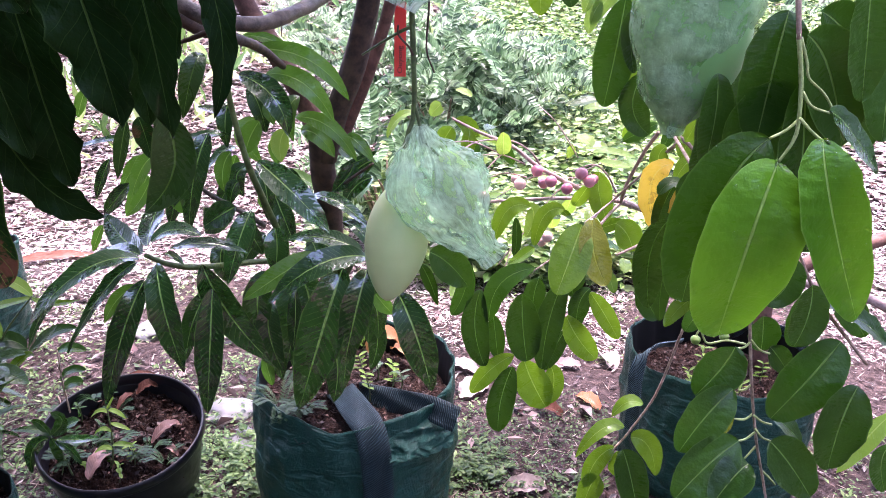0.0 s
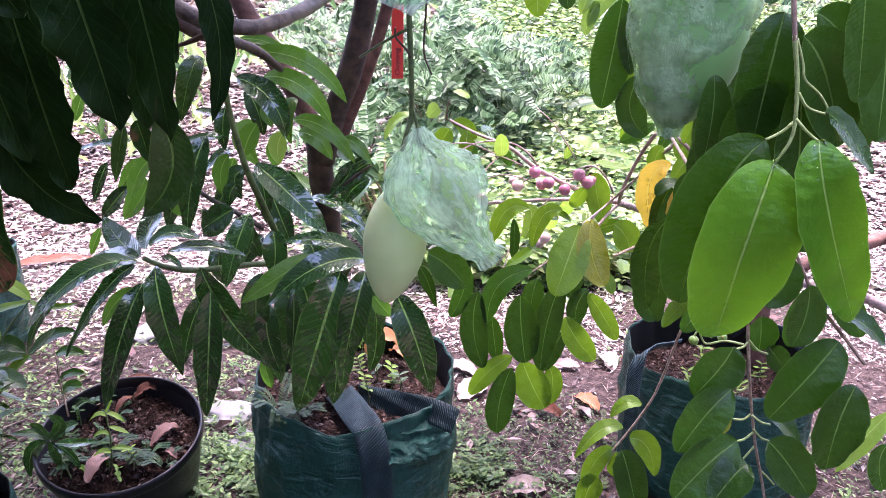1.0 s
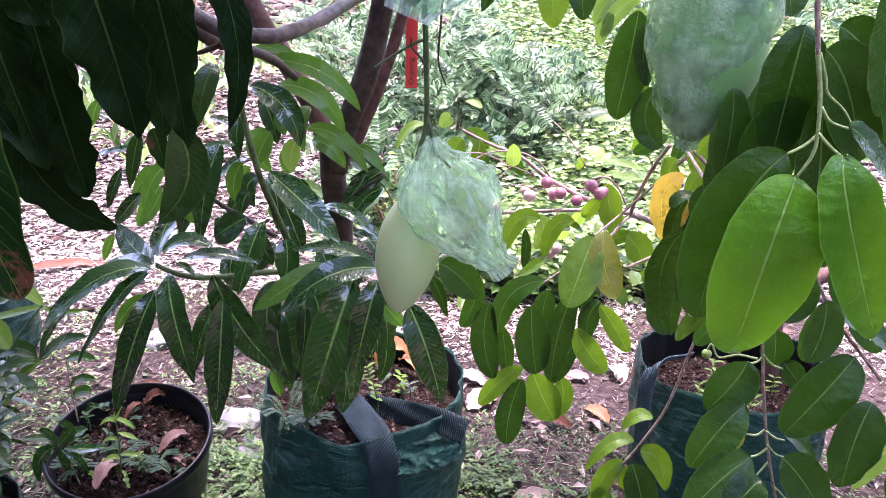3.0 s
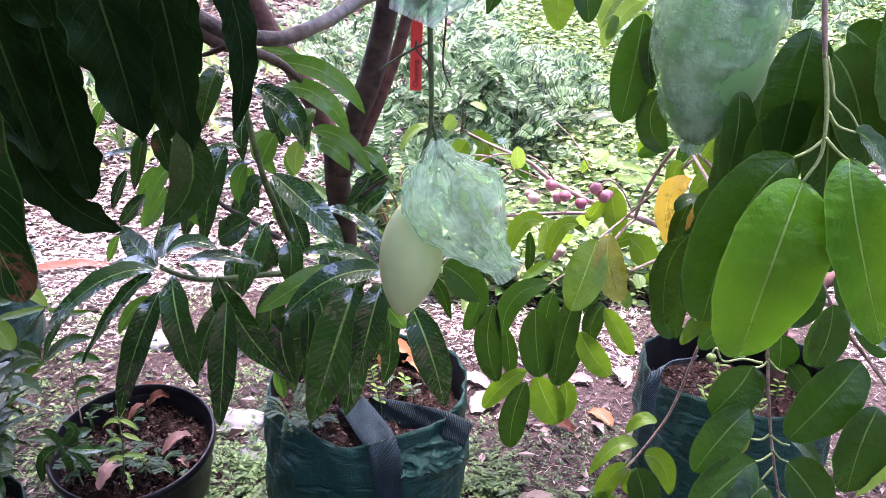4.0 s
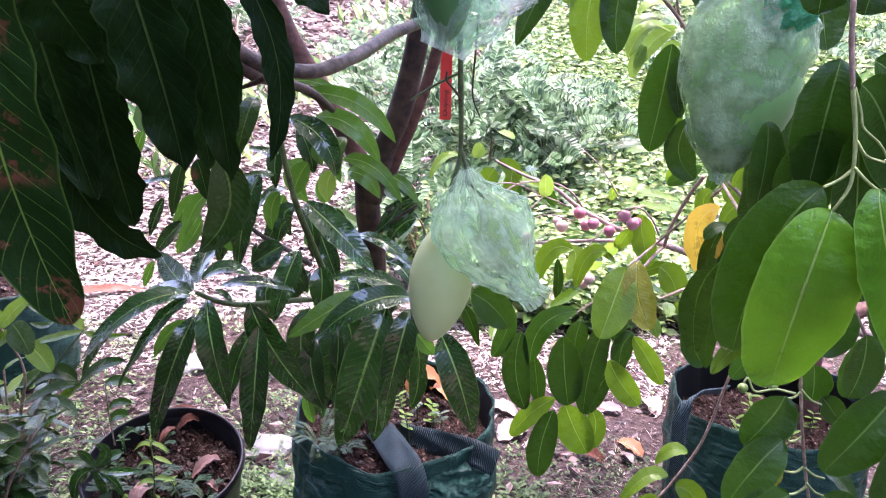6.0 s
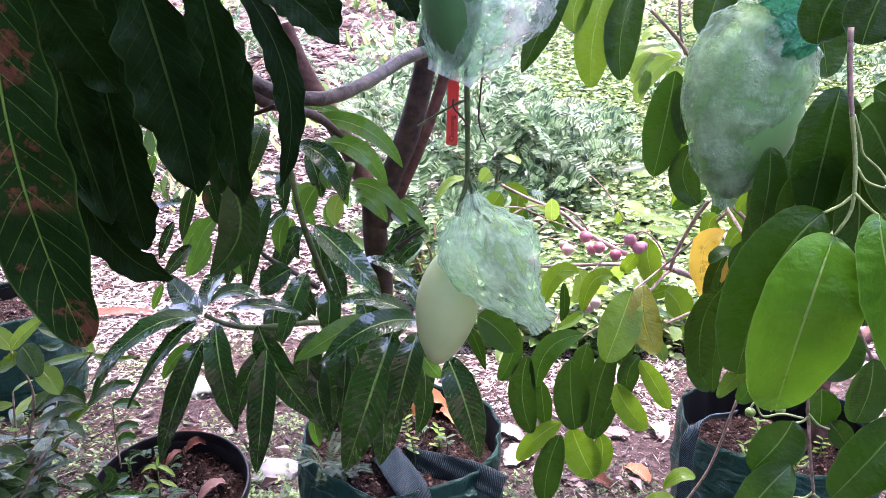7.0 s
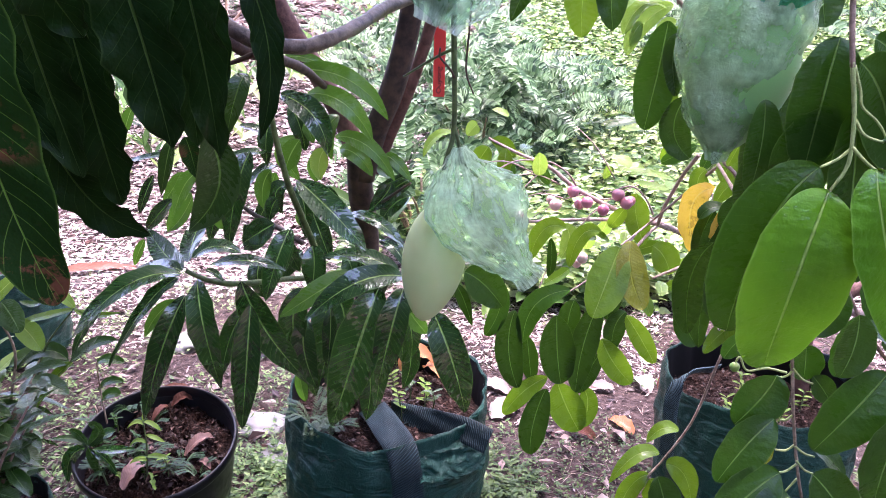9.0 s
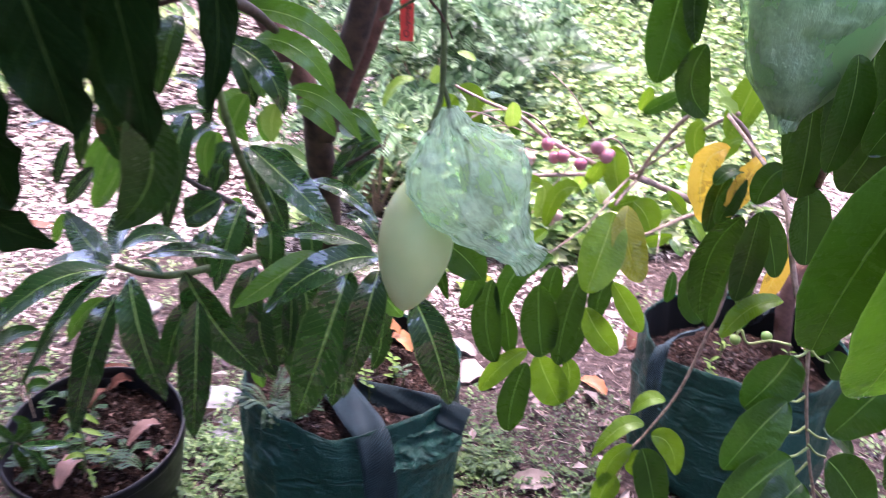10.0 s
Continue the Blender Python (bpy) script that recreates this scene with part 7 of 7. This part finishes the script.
# ---- fallen leaves that can be told apart ----
def fallen(place, length, width, turn, mat, label, lift=0.25, wave=0.06):
    d = Vector((math.cos(turn), math.sin(turn), 0))
    p = Vector(place) + Vector((0, 0, 0.004))
    ob = leaf(None, p - d * length / 2, p + d * length / 2 + Vector((0, 0, lift * length * 0.3)), width, mat, mid=p + Vector((0, 0, lift * length)), name="fallen_leaf", shape="oval", face=(0.1, -0.2, 1), fold=0.5, wave=wave)
    return tagged(ob, label, "fallen leaf", "fallen leaves")


def on_ground(x, y):
    return (x, y, ground_height(x, y))


fallen(on_ground(0.47, 2.07), 0.10, 0.055, 2.2, DRY_ORANGE, "curled orange-brown dry leaf on the mulch", 0.12)
fallen(on_ground(0.59, 2.36), 0.10, 0.07, 1.8, DRY_PALE, "pale pink bleached dry leaf on the mulch")
fallen(on_ground(0.68, 2.36), 0.12, 0.065, 0.9, DRY, "reddish brown curled dry leaf on the mulch")
fallen(on_ground(0.43, 2.31), 0.11, 0.05, 0.1, DRY_PALE, "pale bleached dry leaf lying flat on mulch", 0.08)
fallen(on_ground(0.10, 2.14), 0.12, 0.08, 0.8, DRY_PALE, "pale bleached dry leaf lying flat on mulch", 0.1)
fallen(on_ground(0.07, 2.28), 0.12, 0.06, 2.6, DRY_PALE, "pale bleached dry leaf lying flat on mulch", 0.1)
fallen(on_ground(0.23, 1.63), 0.12, 0.06, 0.1, DRY_PALE, "pale bleached dry leaf lying flat on mulch", 0.1)
fallen(on_ground(0.33, 2.0), 0.10, 0.05, 2.8, DRY, "reddish brown curled dry leaf on the mulch")
fallen(on_ground(-1.85, 3.14), 0.42, 0.07, 0.35, DRY, "long brown dry leaf on the mulch", 0.06)
fallen(on_ground(0.16, 2.75), 0.12, 0.07, 0.5, OLIVE, "yellow-green fallen leaf on the mulch")
fallen(on_ground(0.10, 2.7), 0.11, 0.06, 1.9, LIME, "yellow-green fallen leaf on the mulch")
fallen(on_ground(0.05, 2.95), 0.14, 0.07, 1.2, LIME, "yellow-green fallen leaf on the mulch")
fallen((-0.150, 1.70, 0.362), 0.085, 0.055, 0.3, DRY_ORANGE, "curled orange dry leaf on the soil", 0.5)
fallen((-0.105, 1.70, 0.350), 0.07, 0.04, 2.4, DRY_ORANGE, "curled orange dry leaf on the soil", 0.3)
fallen((-0.802, 1.702, 0.247), 0.102, 0.013, 0.25, DRY, "long curled tan dry leaf on the potting soil", 0.25, 0.09)
fallen((-0.766, 1.668, 0.237), 0.051, 0.030, 0.6, DRY, "crisp reddish dry leaf on the potting soil", 0.4, 0.09)
fallen((-0.805, 1.624, 0.228), 0.064, 0.018, 1.3, DRY, "crisp brown dry leaf on the potting soil", 0.3, 0.09)
fallen((-0.668, 1.533, 0.199), 0.085, 0.027, 1.0, DRY_PINK, "folded pinkish dry leaf on the potting soil", 0.3, 0.09)
fallen((-0.639, 1.481, 0.185), 0.043, 0.018, 2.7, DRY_PINK, "folded pinkish dry leaf on the potting soil", 0.35, 0.09)
fallen((-0.783, 1.423, 0.178), 0.085, 0.036, 1.35, DRY_PINK, "large curled pinkish brown dry leaf on the potting soil", 0.35, 0.09)
fallen((-0.738, 1.441, 0.180), 0.043, 0.007, 0.4, DRY, "crisp brown dry leaf on the potting soil", 0.2, 0.09)
fallen((-0.928, 1.628, 0.236), 0.043, 0.012, 0.1, DRY, "crisp brown dry leaf on the potting soil", 0.3, 0.09)


def stone(place, size, seed):
    bm = bmesh.new()
    bmesh.ops.create_icosphere(bm, subdivisions=3, radius=1.0)
    for v in bm.verts:
        v.co *= 1 + 0.5 * noise.noise(v.co * 1.3 + Vector((seed, 0, 0))) + 0.08 * noise.noise(v.co * 4 + Vector((seed, 0, 0)))
        v.co = Vector((v.co.x * size[0], v.co.y * size[1], v.co.z * size[2]))
    me = bpy.data.meshes.new("stone")
    bm.to_mesh(me), bm.free()
    me.polygons.foreach_set("use_smooth", [True] * len(me.polygons))
    me.materials.append(STONE)
    ob = new("stone", me)
    ob.location = place
    return tagged(ob, "pale flat grey stone half sunk in the ground", "stone", "stones")


stone((-0.66, 1.96, 0.005), (0.075, 0.06, 0.02), 1)
stone((-0.58, 1.80, 0.0), (0.07, 0.06, 0.015), 2)
stone((-2.3, 4.9, 0.1), (0.16, 0.1, 0.1), 3)
stone((-1.1, 2.5, 0.0), (0.09, 0.08, 0.03), 4)


# ---- litter, weeds and the growth behind ----
def litter():
    rnd = random.Random(3)
    verts, faces = [], []
    for _ in range(60000):
        y = 0.9 + 5.0 * rnd.random() ** 1.5
        x = rnd.uniform(-1, 1) * (1.3 + 0.85 * y)
        big = rnd.random() ** 2
        ln = 0.005 + 0.018 * big + 0.006 * (y - 0.9)
        an = rnd.uniform(0, 6.28)
        d = Vector((math.cos(an), math.sin(an), rnd.uniform(-0.15, 0.3)))
        nn = Vector((rnd.gauss(0, 0.35), rnd.gauss(0, 0.35), 1))
        flake(verts, faces, Vector((x, y, ground_height(x, y) + rnd.uniform(0.001, 0.012))), d, nn, ln * rnd.uniform(0.8, 1.8), ln * (0.1 + 0.45 * rnd.random() ** 2), rnd.uniform(-0.3, 0.4))
    for _ in range(9000):
        x, y = rnd.gauss(0, 1.6), rnd.uniform(-3.0, 1.0)
        an, ln = rnd.uniform(0, 6.28), rnd.uniform(0.01, 0.04)
        flake(verts, faces, Vector((x, y, ground_height(x, y) + rnd.uniform(0.001, 0.012))), Vector((math.cos(an), math.sin(an), 0.1)), Vector((rnd.gauss(0, 0.3), rnd.gauss(0, 0.3), 1)), ln, ln * 0.4, 0.2)
    ob = mesh_object("leaf_litter", verts, faces, LITTER, smooth=False)
    tagged(ob, "scattered pink and brown dry leaf litter", "leaf litter", kind="stuff")
    verts, faces = [], []
    for _ in range(15000):
        y = 0.9 + 5.5 * rnd.random() ** 1.6
        x = rnd.uniform(-1, 1) * (1.3 + 0.8 * y)
        an = rnd.uniform(0, 6.28)
        ln = 0.02 + 0.075 * rnd.random() ** 2
        d = Vector((math.cos(an), math.sin(an), rnd.uniform(-0.05, 0.25)))
        flake(verts, faces, Vector((x, y, ground_height(x, y) + rnd.uniform(0.004, 0.015))), d, Vector((0, 0, 1)), ln, rnd.uniform(0.0015, 0.0035), 0.4)
    ob = mesh_object("dry_stalks", verts, faces, STRAW, smooth=False)
    tagged(ob, "thin dry stalks and straw on the ground", "straw", kind="stuff")


def skylit_litter():
    """Dry litter beyond the bags, coloured paler for the open-sky brightness there."""
    rnd = random.Random(13)
    verts, faces = [], []
    for _ in range(140000):
        y = 2.4 + 8.5 * rnd.random() ** 1.2
        x = rnd.uniform(-1, 1) * (1.3 + 0.85 * y)
        if noise.noise(Vector((x * 1.3, y * 1.3, 21.0))) < -0.12 - 0.2 * (y - 2.5):
            continue
        ln = rnd.uniform(0.012, 0.034) + 0.02 * (y - 2.4)
        an = rnd.uniform(0, 6.28)
        d = Vector((math.cos(an), math.sin(an), rnd.uniform(-0.1, 0.3)))
        nn = Vector((rnd.gauss(0, 0.3), rnd.gauss(0, 0.3), 1))
        flake(verts, faces, Vector((x, y, ground_height(x, y) + rnd.uniform(0.004, 0.018))), d, nn, ln * rnd.uniform(0.7, 1.5), ln * (0.08 + 0.05 * min(3.0, y - 2.4) + 0.42 * rnd.random() ** 2), rnd.uniform(-0.3, 0.4))
    ob = mesh_object("dry_litter", verts, faces, PALE_LITTER, smooth=False)
    tagged(ob, "pinkish dry leaves and straw, coloured paler for open-sky brightness", "leaf litter", kind="stuff")


litter()
skylit_litter()


def shards():
    """Torn, curled pieces of dead leaf, larger than the rest of the litter."""
    rnd = random.Random(17)
    verts, faces = [], []
    for _ in range(3600):
        y = 1.0 + 5.0 * rnd.random() ** 1.4
        x = rnd.uniform(-1, 1) * (1.1 + 0.75 * y)
        an, ln = rnd.uniform(0, 6.28), rnd.uniform(0.02, 0.075)
        d = Vector((math.cos(an), math.sin(an), rnd.uniform(-0.1, 0.35)))
        nn = Vector((rnd.gauss(0, 0.45), rnd.gauss(0, 0.45) - 0.2, 1))
        flake(verts, faces, Vector((x, y, ground_height(x, y) + rnd.uniform(0.004, 0.016))), d, nn, ln, ln * rnd.uniform(0.2, 0.65), rnd.uniform(-0.35, 0.45))
    tagged(mesh_object("torn_leaves", verts, faces, SHARD, smooth=False), "torn brown, pink and bleached dead leaves", "leaf litter", kind="stuff")


shards()


def weeds():
    rnd = random.Random(4)
    verts, faces = [], []
    for _ in range(6500):
        y = 1.2 + 6.0 * rnd.random() ** 1.8
        x = rnd.uniform(-1, 1) * (1.2 + 0.8 * y)
        dense = noise.noise(Vector((x * 1.1, y * 1.1, 4.0))) + ((0.7 if x < 0.02 else 0.15) if y < 2.0 else 0.0) + (0.3 if x < -0.25 and y < 3.2 else 0.0)
        if dense < 0.02 + 0.25 * rnd.random():
            continue
        base = Vector((x, y, ground_height(x, y)))
        for _ in range(rnd.randint(5, 11)):
            an = rnd.uniform(0, 6.28)
            d = Vector((math.cos(an), math.sin(an), rnd.uniform(0.0, 0.8)))
            p = base + Vector((rnd.gauss(0, 0.015), rnd.gauss(0, 0.015), rnd.uniform(0.004, 0.04)))
            ln = rnd.uniform(0.009, 0.024)
            flake(verts, faces, p, d, Vector((0, 0, 1)), ln, ln * 0.5, 0.1)
    ob = mesh_object("ground_weeds", verts, faces, WEED, smooth=False)
    tagged(ob, "low green weeds creeping over the ground", "weeds", kind="stuff")
    verts, faces = [], []
    for _ in range(95000):
        y = 1.15 + 3.0 * rnd.random() ** 1.6
        x = rnd.uniform(-1, 1) * (1.1 + 0.7 * y)
        if noise.noise(Vector((x * 2.3, y * 2.3, 14.0))) < 0.04 - 0.65 * max(0.0, min(1.0, (2.25 - y) / 0.5)) * (1.0 if x < 0.1 else 0.4) + 0.25 * rnd.random():
            continue
        an = rnd.uniform(0, 6.28)
        ln = rnd.uniform(0.006, 0.015)
        flake(verts, faces, Vector((x, y, ground_height(x, y) + rnd.uniform(0.003, 0.022))), Vector((math.cos(an), math.sin(an), rnd.uniform(0, 0.7))), Vector((0, 0, 1)), ln, ln * 0.55, 0.1)
    ob = mesh_object("moss", verts, faces, MOSS, smooth=False)
    tagged(ob, "mat of tiny dark green creeping weeds", "weeds", kind="stuff")


def creeper(centre, reach, count, mat, label, seed):
    """A thick low cushion of creeping weeds: short runners with pairs of pointed leaflets."""
    rnd = random.Random(seed)
    verts, faces = [], []
    for _ in range(count):
        x, y = centre[0] + rnd.gauss(0, 0.5) * reach[0], centre[1] + rnd.gauss(0, 0.5) * reach[1]
        if noise.noise(Vector((x * 14, y * 14, seed))) < -0.02:
            continue
        an, rise = rnd.uniform(0, 6.28), rnd.uniform(0.2, 1.1)
        run = Vector((math.cos(an), math.sin(an), rise))
        p = Vector((x, y, ground_height(x, y) + rnd.uniform(0.002, 0.012)))
        for k in range(rnd.randint(2, 4)):
            p = p + run * rnd.uniform(0.006, 0.012)
            for turn in (-1.2, 1.2):
                d = Vector((math.cos(an + turn), math.sin(an + turn), rnd.uniform(-0.1, 0.6)))
                ln = rnd.uniform(0.010, 0.024)
                leaf_flake(verts, faces, p, d, Vector((rnd.gauss(0, 0.3), rnd.gauss(0, 0.3), 1)), ln, ln * rnd.uniform(0.4, 0.6), 0.12)
    tagged(mesh_object("creeping_weeds", verts, faces, mat, smooth=False), label, "weeds", kind="stuff")


creeper((0.09, 1.66), (0.10, 0.17), 340, MOSS, "dark green creeping weeds beside the grow bag", 41)
creeper((-0.57, 1.66), (0.14, 0.18), 330, WEED, "pale green creeping weeds between pot and grow bag", 42)
creeper((0.30, 1.62), (0.14, 0.08), 90, MOSS, "sparse creeping weeds among the mulch", 43)


weeds()


def frond(verts, faces, a, b, pairs, leaflet, rnd):
    mid = (a + b) / 2 + Vector((0, 0, 0.12 * (b - a).length))
    line = curve_points([a, mid, b], pairs // 2 + 1)
    tilt = Vector((rnd.gauss(0, 0.5), rnd.gauss(0, 0.4) - 0.6, 0.6))
    for i, p in enumerate(line):
        d = (line[min(i + 1, len(line) - 1)] - line[max(i - 1, 0)]).normalized()
        side = d.cross(tilt).normalized()
        size = leaflet * (0.65 + 0.5 * math.sin(math.pi * min(1, (i + 1) / len(line))))
        for s in (-1, 1):
            w = (side * s + d * 0.4 + Vector((0, 0, rnd.uniform(-0.15, 0.1)))).normalized()
            nn = tilt + Vector((rnd.gauss(0, 0.12), rnd.gauss(0, 0.12), 0))
            leaf_flake(verts, faces, p, w, nn, size, size * 0.38, 0.1)
    flake(verts, faces, line[-1], (line[-1] - line[-2]), Vector((0, 0, 1)), leaflet, leaflet * 0.36, 0.08)


def fern_bush(x, y, height, wide, fronds, seed, leaflet=0.055):
    rnd = random.Random(seed)
    g = ground_height(x, y)
    thing = empty("feathery_bush", (x, y, g), "bush with feathery pinnate green leaves", "bush", "bushes behind the bags")
    verts, faces = [], []
    for k in range(7):
        an = rnd.uniform(0, 6.28)
        top = Vector((x + math.cos(an) * wide * 0.7, y + math.sin(an) * wide * 0.5, g + height * rnd.uniform(0.6, 0.95)))
        stem("stem", [(x, y, g), Vector((x, y, g)).lerp(top, 0.5) + Vector((0, 0, 0.1)), top], 0.012, 0.004, BROWN_TWIG, thing, 6)
    for _ in range(fronds):
        an, h = rnd.uniform(0, 6.28), rnd.random() ** 0.7
        r = wide * math.sqrt(rnd.random()) * (1.1 - 0.5 * h)
        a = Vector((x + math.cos(an) * r, y + math.sin(an) * r * 0.6, g + 0.12 + height * h * 0.9))
        out = Vector((math.cos(an) + rnd.gauss(0, 0.6), math.sin(an) + rnd.gauss(0, 0.5) - 0.5, rnd.uniform(-0.7, 0.7))).normalized()
        frond(verts, faces, a, a + out * rnd.uniform(0.2, 0.36), 14, leaflet * rnd.uniform(0.8, 1.15), rnd)
    mesh_object("foliage", verts, faces, FERN, thing, (x, y, g), smooth=False)
    return thing


fern_bush(-0.05, 4.3, 0.8, 0.62, 230, 1, 0.052)
fern_bush(0.35, 4.8, 0.62, 0.5, 110, 2, 0.05)
fern_bush(-0.75, 5.6, 0.5, 0.5, 60, 3)
fern_bush(-0.2, 5.6, 0.7, 0.6, 90, 4)
fern_bush(1.9, 6.6, 0.5, 0.7, 80, 5)
fern_bush(-0.3, 3.5, 0.55, 0.4, 60, 6, 0.05)
fern_bush(2.4, 6.8, 0.6, 1.0, 60, 7)
fern_bush(-0.6, 7.6, 0.5, 0.9, 40, 8)
fern_bush(0.5, 8.4, 0.4, 0.9, 40, 9)
fern_bush(-2.6, 7.2, 0.5, 0.7, 40, 10)


def weed_bed():
    rnd = random.Random(6)
    verts, faces = [], []
    for _ in range(7500):
        y = 3.0 + 5.6 * rnd.random() ** 0.9
        x = -0.55 + 0.18 * (y - 3.0) + rnd.gauss(0, 0.12) + (1.4 + 0.6 * (y - 2.8)) * rnd.random()
        if y < 3.5 and noise.noise(Vector((x * 1.8, y * 1.8, 7.0))) < -0.1:
            continue
        g = ground_height(x, y)
        h = rnd.uniform(0.12, 0.5) * (0.6 + 0.4 * noise.noise(Vector((x, y, 2.0))) + 0.3)
        lean = Vector((rnd.gauss(0, 0.15), rnd.gauss(0, 0.15), 1))
        for k in range(9):
            q = Vector((x, y, g)) + lean * h * (0.25 + 0.75 * k / 8)
            an = k * 2.4 + rnd.uniform(-0.5, 0.5)
            d = Vector((math.cos(an), math.sin(an), rnd.uniform(-0.2, 0.45)))
            ln = rnd.uniform(0.045, 0.1) * (1.15 - 0.5 * k / 8)
            leaf_flake(verts, faces, q, d, Vector((rnd.gauss(0, 0.5), rnd.gauss(-0.35, 0.45), rnd.uniform(0.5, 1.0))), ln, ln * rnd.uniform(0.4, 0.62), 0.14)
    ob = mesh_object("weed_bed", verts, faces, NETTLE, smooth=False)
    tagged(ob, "bed of bright green broad-leaved weeds", "weeds", kind="stuff")


weed_bed()


def bank_growth():
    """Grass, stalks and bramble on the bank, up to its top."""
    rnd = random.Random(8)
    verts, faces, dv, df = [], [], [], []
    for _ in range(7000):
        y = 4.5 + 9.5 * rnd.random()
        x = rnd.uniform(-1, 1) * (1.5 + 0.8 * y)
        if noise.noise(Vector((x * 0.6, y * 0.6, 1.0))) < 0.05 + 0.3 * rnd.random() - 0.05 * (y - 4.5):
            continue
        g = ground_height(x, y)
        for _ in range(4):
            d = Vector((rnd.gauss(0, 0.6), rnd.gauss(0, 0.6), rnd.uniform(0.2, 1.0)))
            ln = rnd.uniform(0.08, 0.28)
            p = Vector((x + rnd.gauss(0, 0.08), y + rnd.gauss(0, 0.08), g + rnd.uniform(0, 0.25)))
            if rnd.random() < 0.7:
                flake(verts, faces, p, d, Vector((0, -0.6, 1)), ln, ln * rnd.uniform(0.15, 0.4), 0.1)
            else:
                flake(dv, df, p, d, Vector((0, -0.6, 1)), ln * 1.3, 0.012, 0.1)
    tagged(mesh_object("bank_weeds", verts, faces, NETTLE, smooth=False), "rough green growth on the bank", "weeds", kind="stuff")
    tagged(mesh_object("bank_stalks", dv, df, STRAW, smooth=False), "pale dry stalks on the bank", "straw", kind="stuff")


bank_growth()


def shade_canopy():
    """An unseen mango crown added above the bags and path, and behind, for shade."""
    rnd = random.Random(9)
    thing = empty("mango_tree", (-1.5, -1.1, 0.0), "unseen mango tree added overhead and behind to shade the bags", "tree")
    stem("trunk", [(-1.5, -1.1, 0.0), (-1.45, -1.1, 1.0), (-1.2, -0.9, 1.9), (-0.8, -0.6, 2.5)], 0.12, 0.07, TRUNK, thing, 14)
    stem("limb", [(-1.2, -0.9, 1.9), (-0.4, 0.2, 2.3), (0.5, 1.2, 2.4)], 0.05, 0.02, TRUNK, thing, 10)
    verts, faces = [], []
    for _ in range(21000):
        x, y = rnd.uniform(-3.0, 3.0), rnd.uniform(-2.8, 2.8)
        z = 1.9 + 1.1 * rnd.random() + 0.4 * max(0.0, y - 1.0)
        if y < -0.5:
            z -= (0.9 + 0.35 * (-0.5 - y)) * rnd.random()
        open_side = min(1.0, max(0.0, (x + 0.05) / 0.5)) * (1.5 if y < 1.0 else 1.0)
        if y > 1.1:
            open_side = max(min(open_side, 0.8), 0.75) if y < 1.8 else max(open_side, 0.8 + 0.5 * (x > 0.35))
        # denser patch, placed to shade the right bag
        if 0.8 < y < 1.9 and x > 0.3:
            open_side = 0.5
        if -1.3 < y < 0.35 and x > -0.75:
            open_side = max(open_side, 1.3)
        # gap kept open so glossy leaves reflect the sky
        if y < 0.45 and -0.7 < x < 0.8:
            open_side = 2.0
        if noise.noise(Vector((x * 1.6, y * 1.6, 5.0))) > 0.7 - 0.75 * open_side:
            continue
        d = Vector((rnd.gauss(0, 0.6), rnd.gauss(0, 0.6), rnd.uniform(-1.0, -0.1)))
        flake(verts, faces, Vector((x, y, z)), d, Vector((rnd.gauss(0, 0.4), rnd.gauss(0, 0.4), 1)), rnd.uniform(0.18, 0.28), rnd.uniform(0.05, 0.08), 0.1)
    # unseen ring of leaves added behind the camera to block low sky light
    for _ in range(9000):
        a = rnd.uniform(-0.55, math.pi + 0.55)
        r = 2.9 + 0.7 * rnd.random()
        x, y, z = r * math.cos(a) * 1.15, 0.3 - r * math.sin(a), 2.6 * rnd.random()
        if -0.9 < x < 1.0 and z > 0.9:
            continue
        d = Vector((rnd.gauss(0, 0.6), rnd.gauss(0, 0.6), rnd.uniform(-1.0, 0.2)))
        flake(verts, faces, Vector((x, y, z)), d, Vector((rnd.gauss(0, 0.5) - math.cos(a), rnd.gauss(0, 0.5) + math.sin(a), 0.4)), rnd.uniform(0.2, 0.3), rnd.uniform(0.07, 0.1), 0.1)
    # unseen cluster added to keep light off the bough leaves
    for _ in range(1900):
        p = Vector((rnd.gauss(-0.85, 0.33), rnd.gauss(-0.25, 0.28), rnd.gauss(1.65, 0.28)))
        if p.x > -0.28 or p.y > 0.28:
            continue
        d = Vector((rnd.gauss(0, 0.5), rnd.gauss(0, 0.5), rnd.uniform(-1.0, -0.2)))
        flake(verts, faces, p, d, Vector((rnd.gauss(0, 0.6), rnd.gauss(0, 0.6) - 0.5, 0.5)), rnd.uniform(0.18, 0.26), rnd.uniform(0.05, 0.08), 0.1)
    mesh_object("crown", verts, faces, CANOPY, thing, (-0.2, -0.5, 2.2), smooth=False)


shade_canopy()
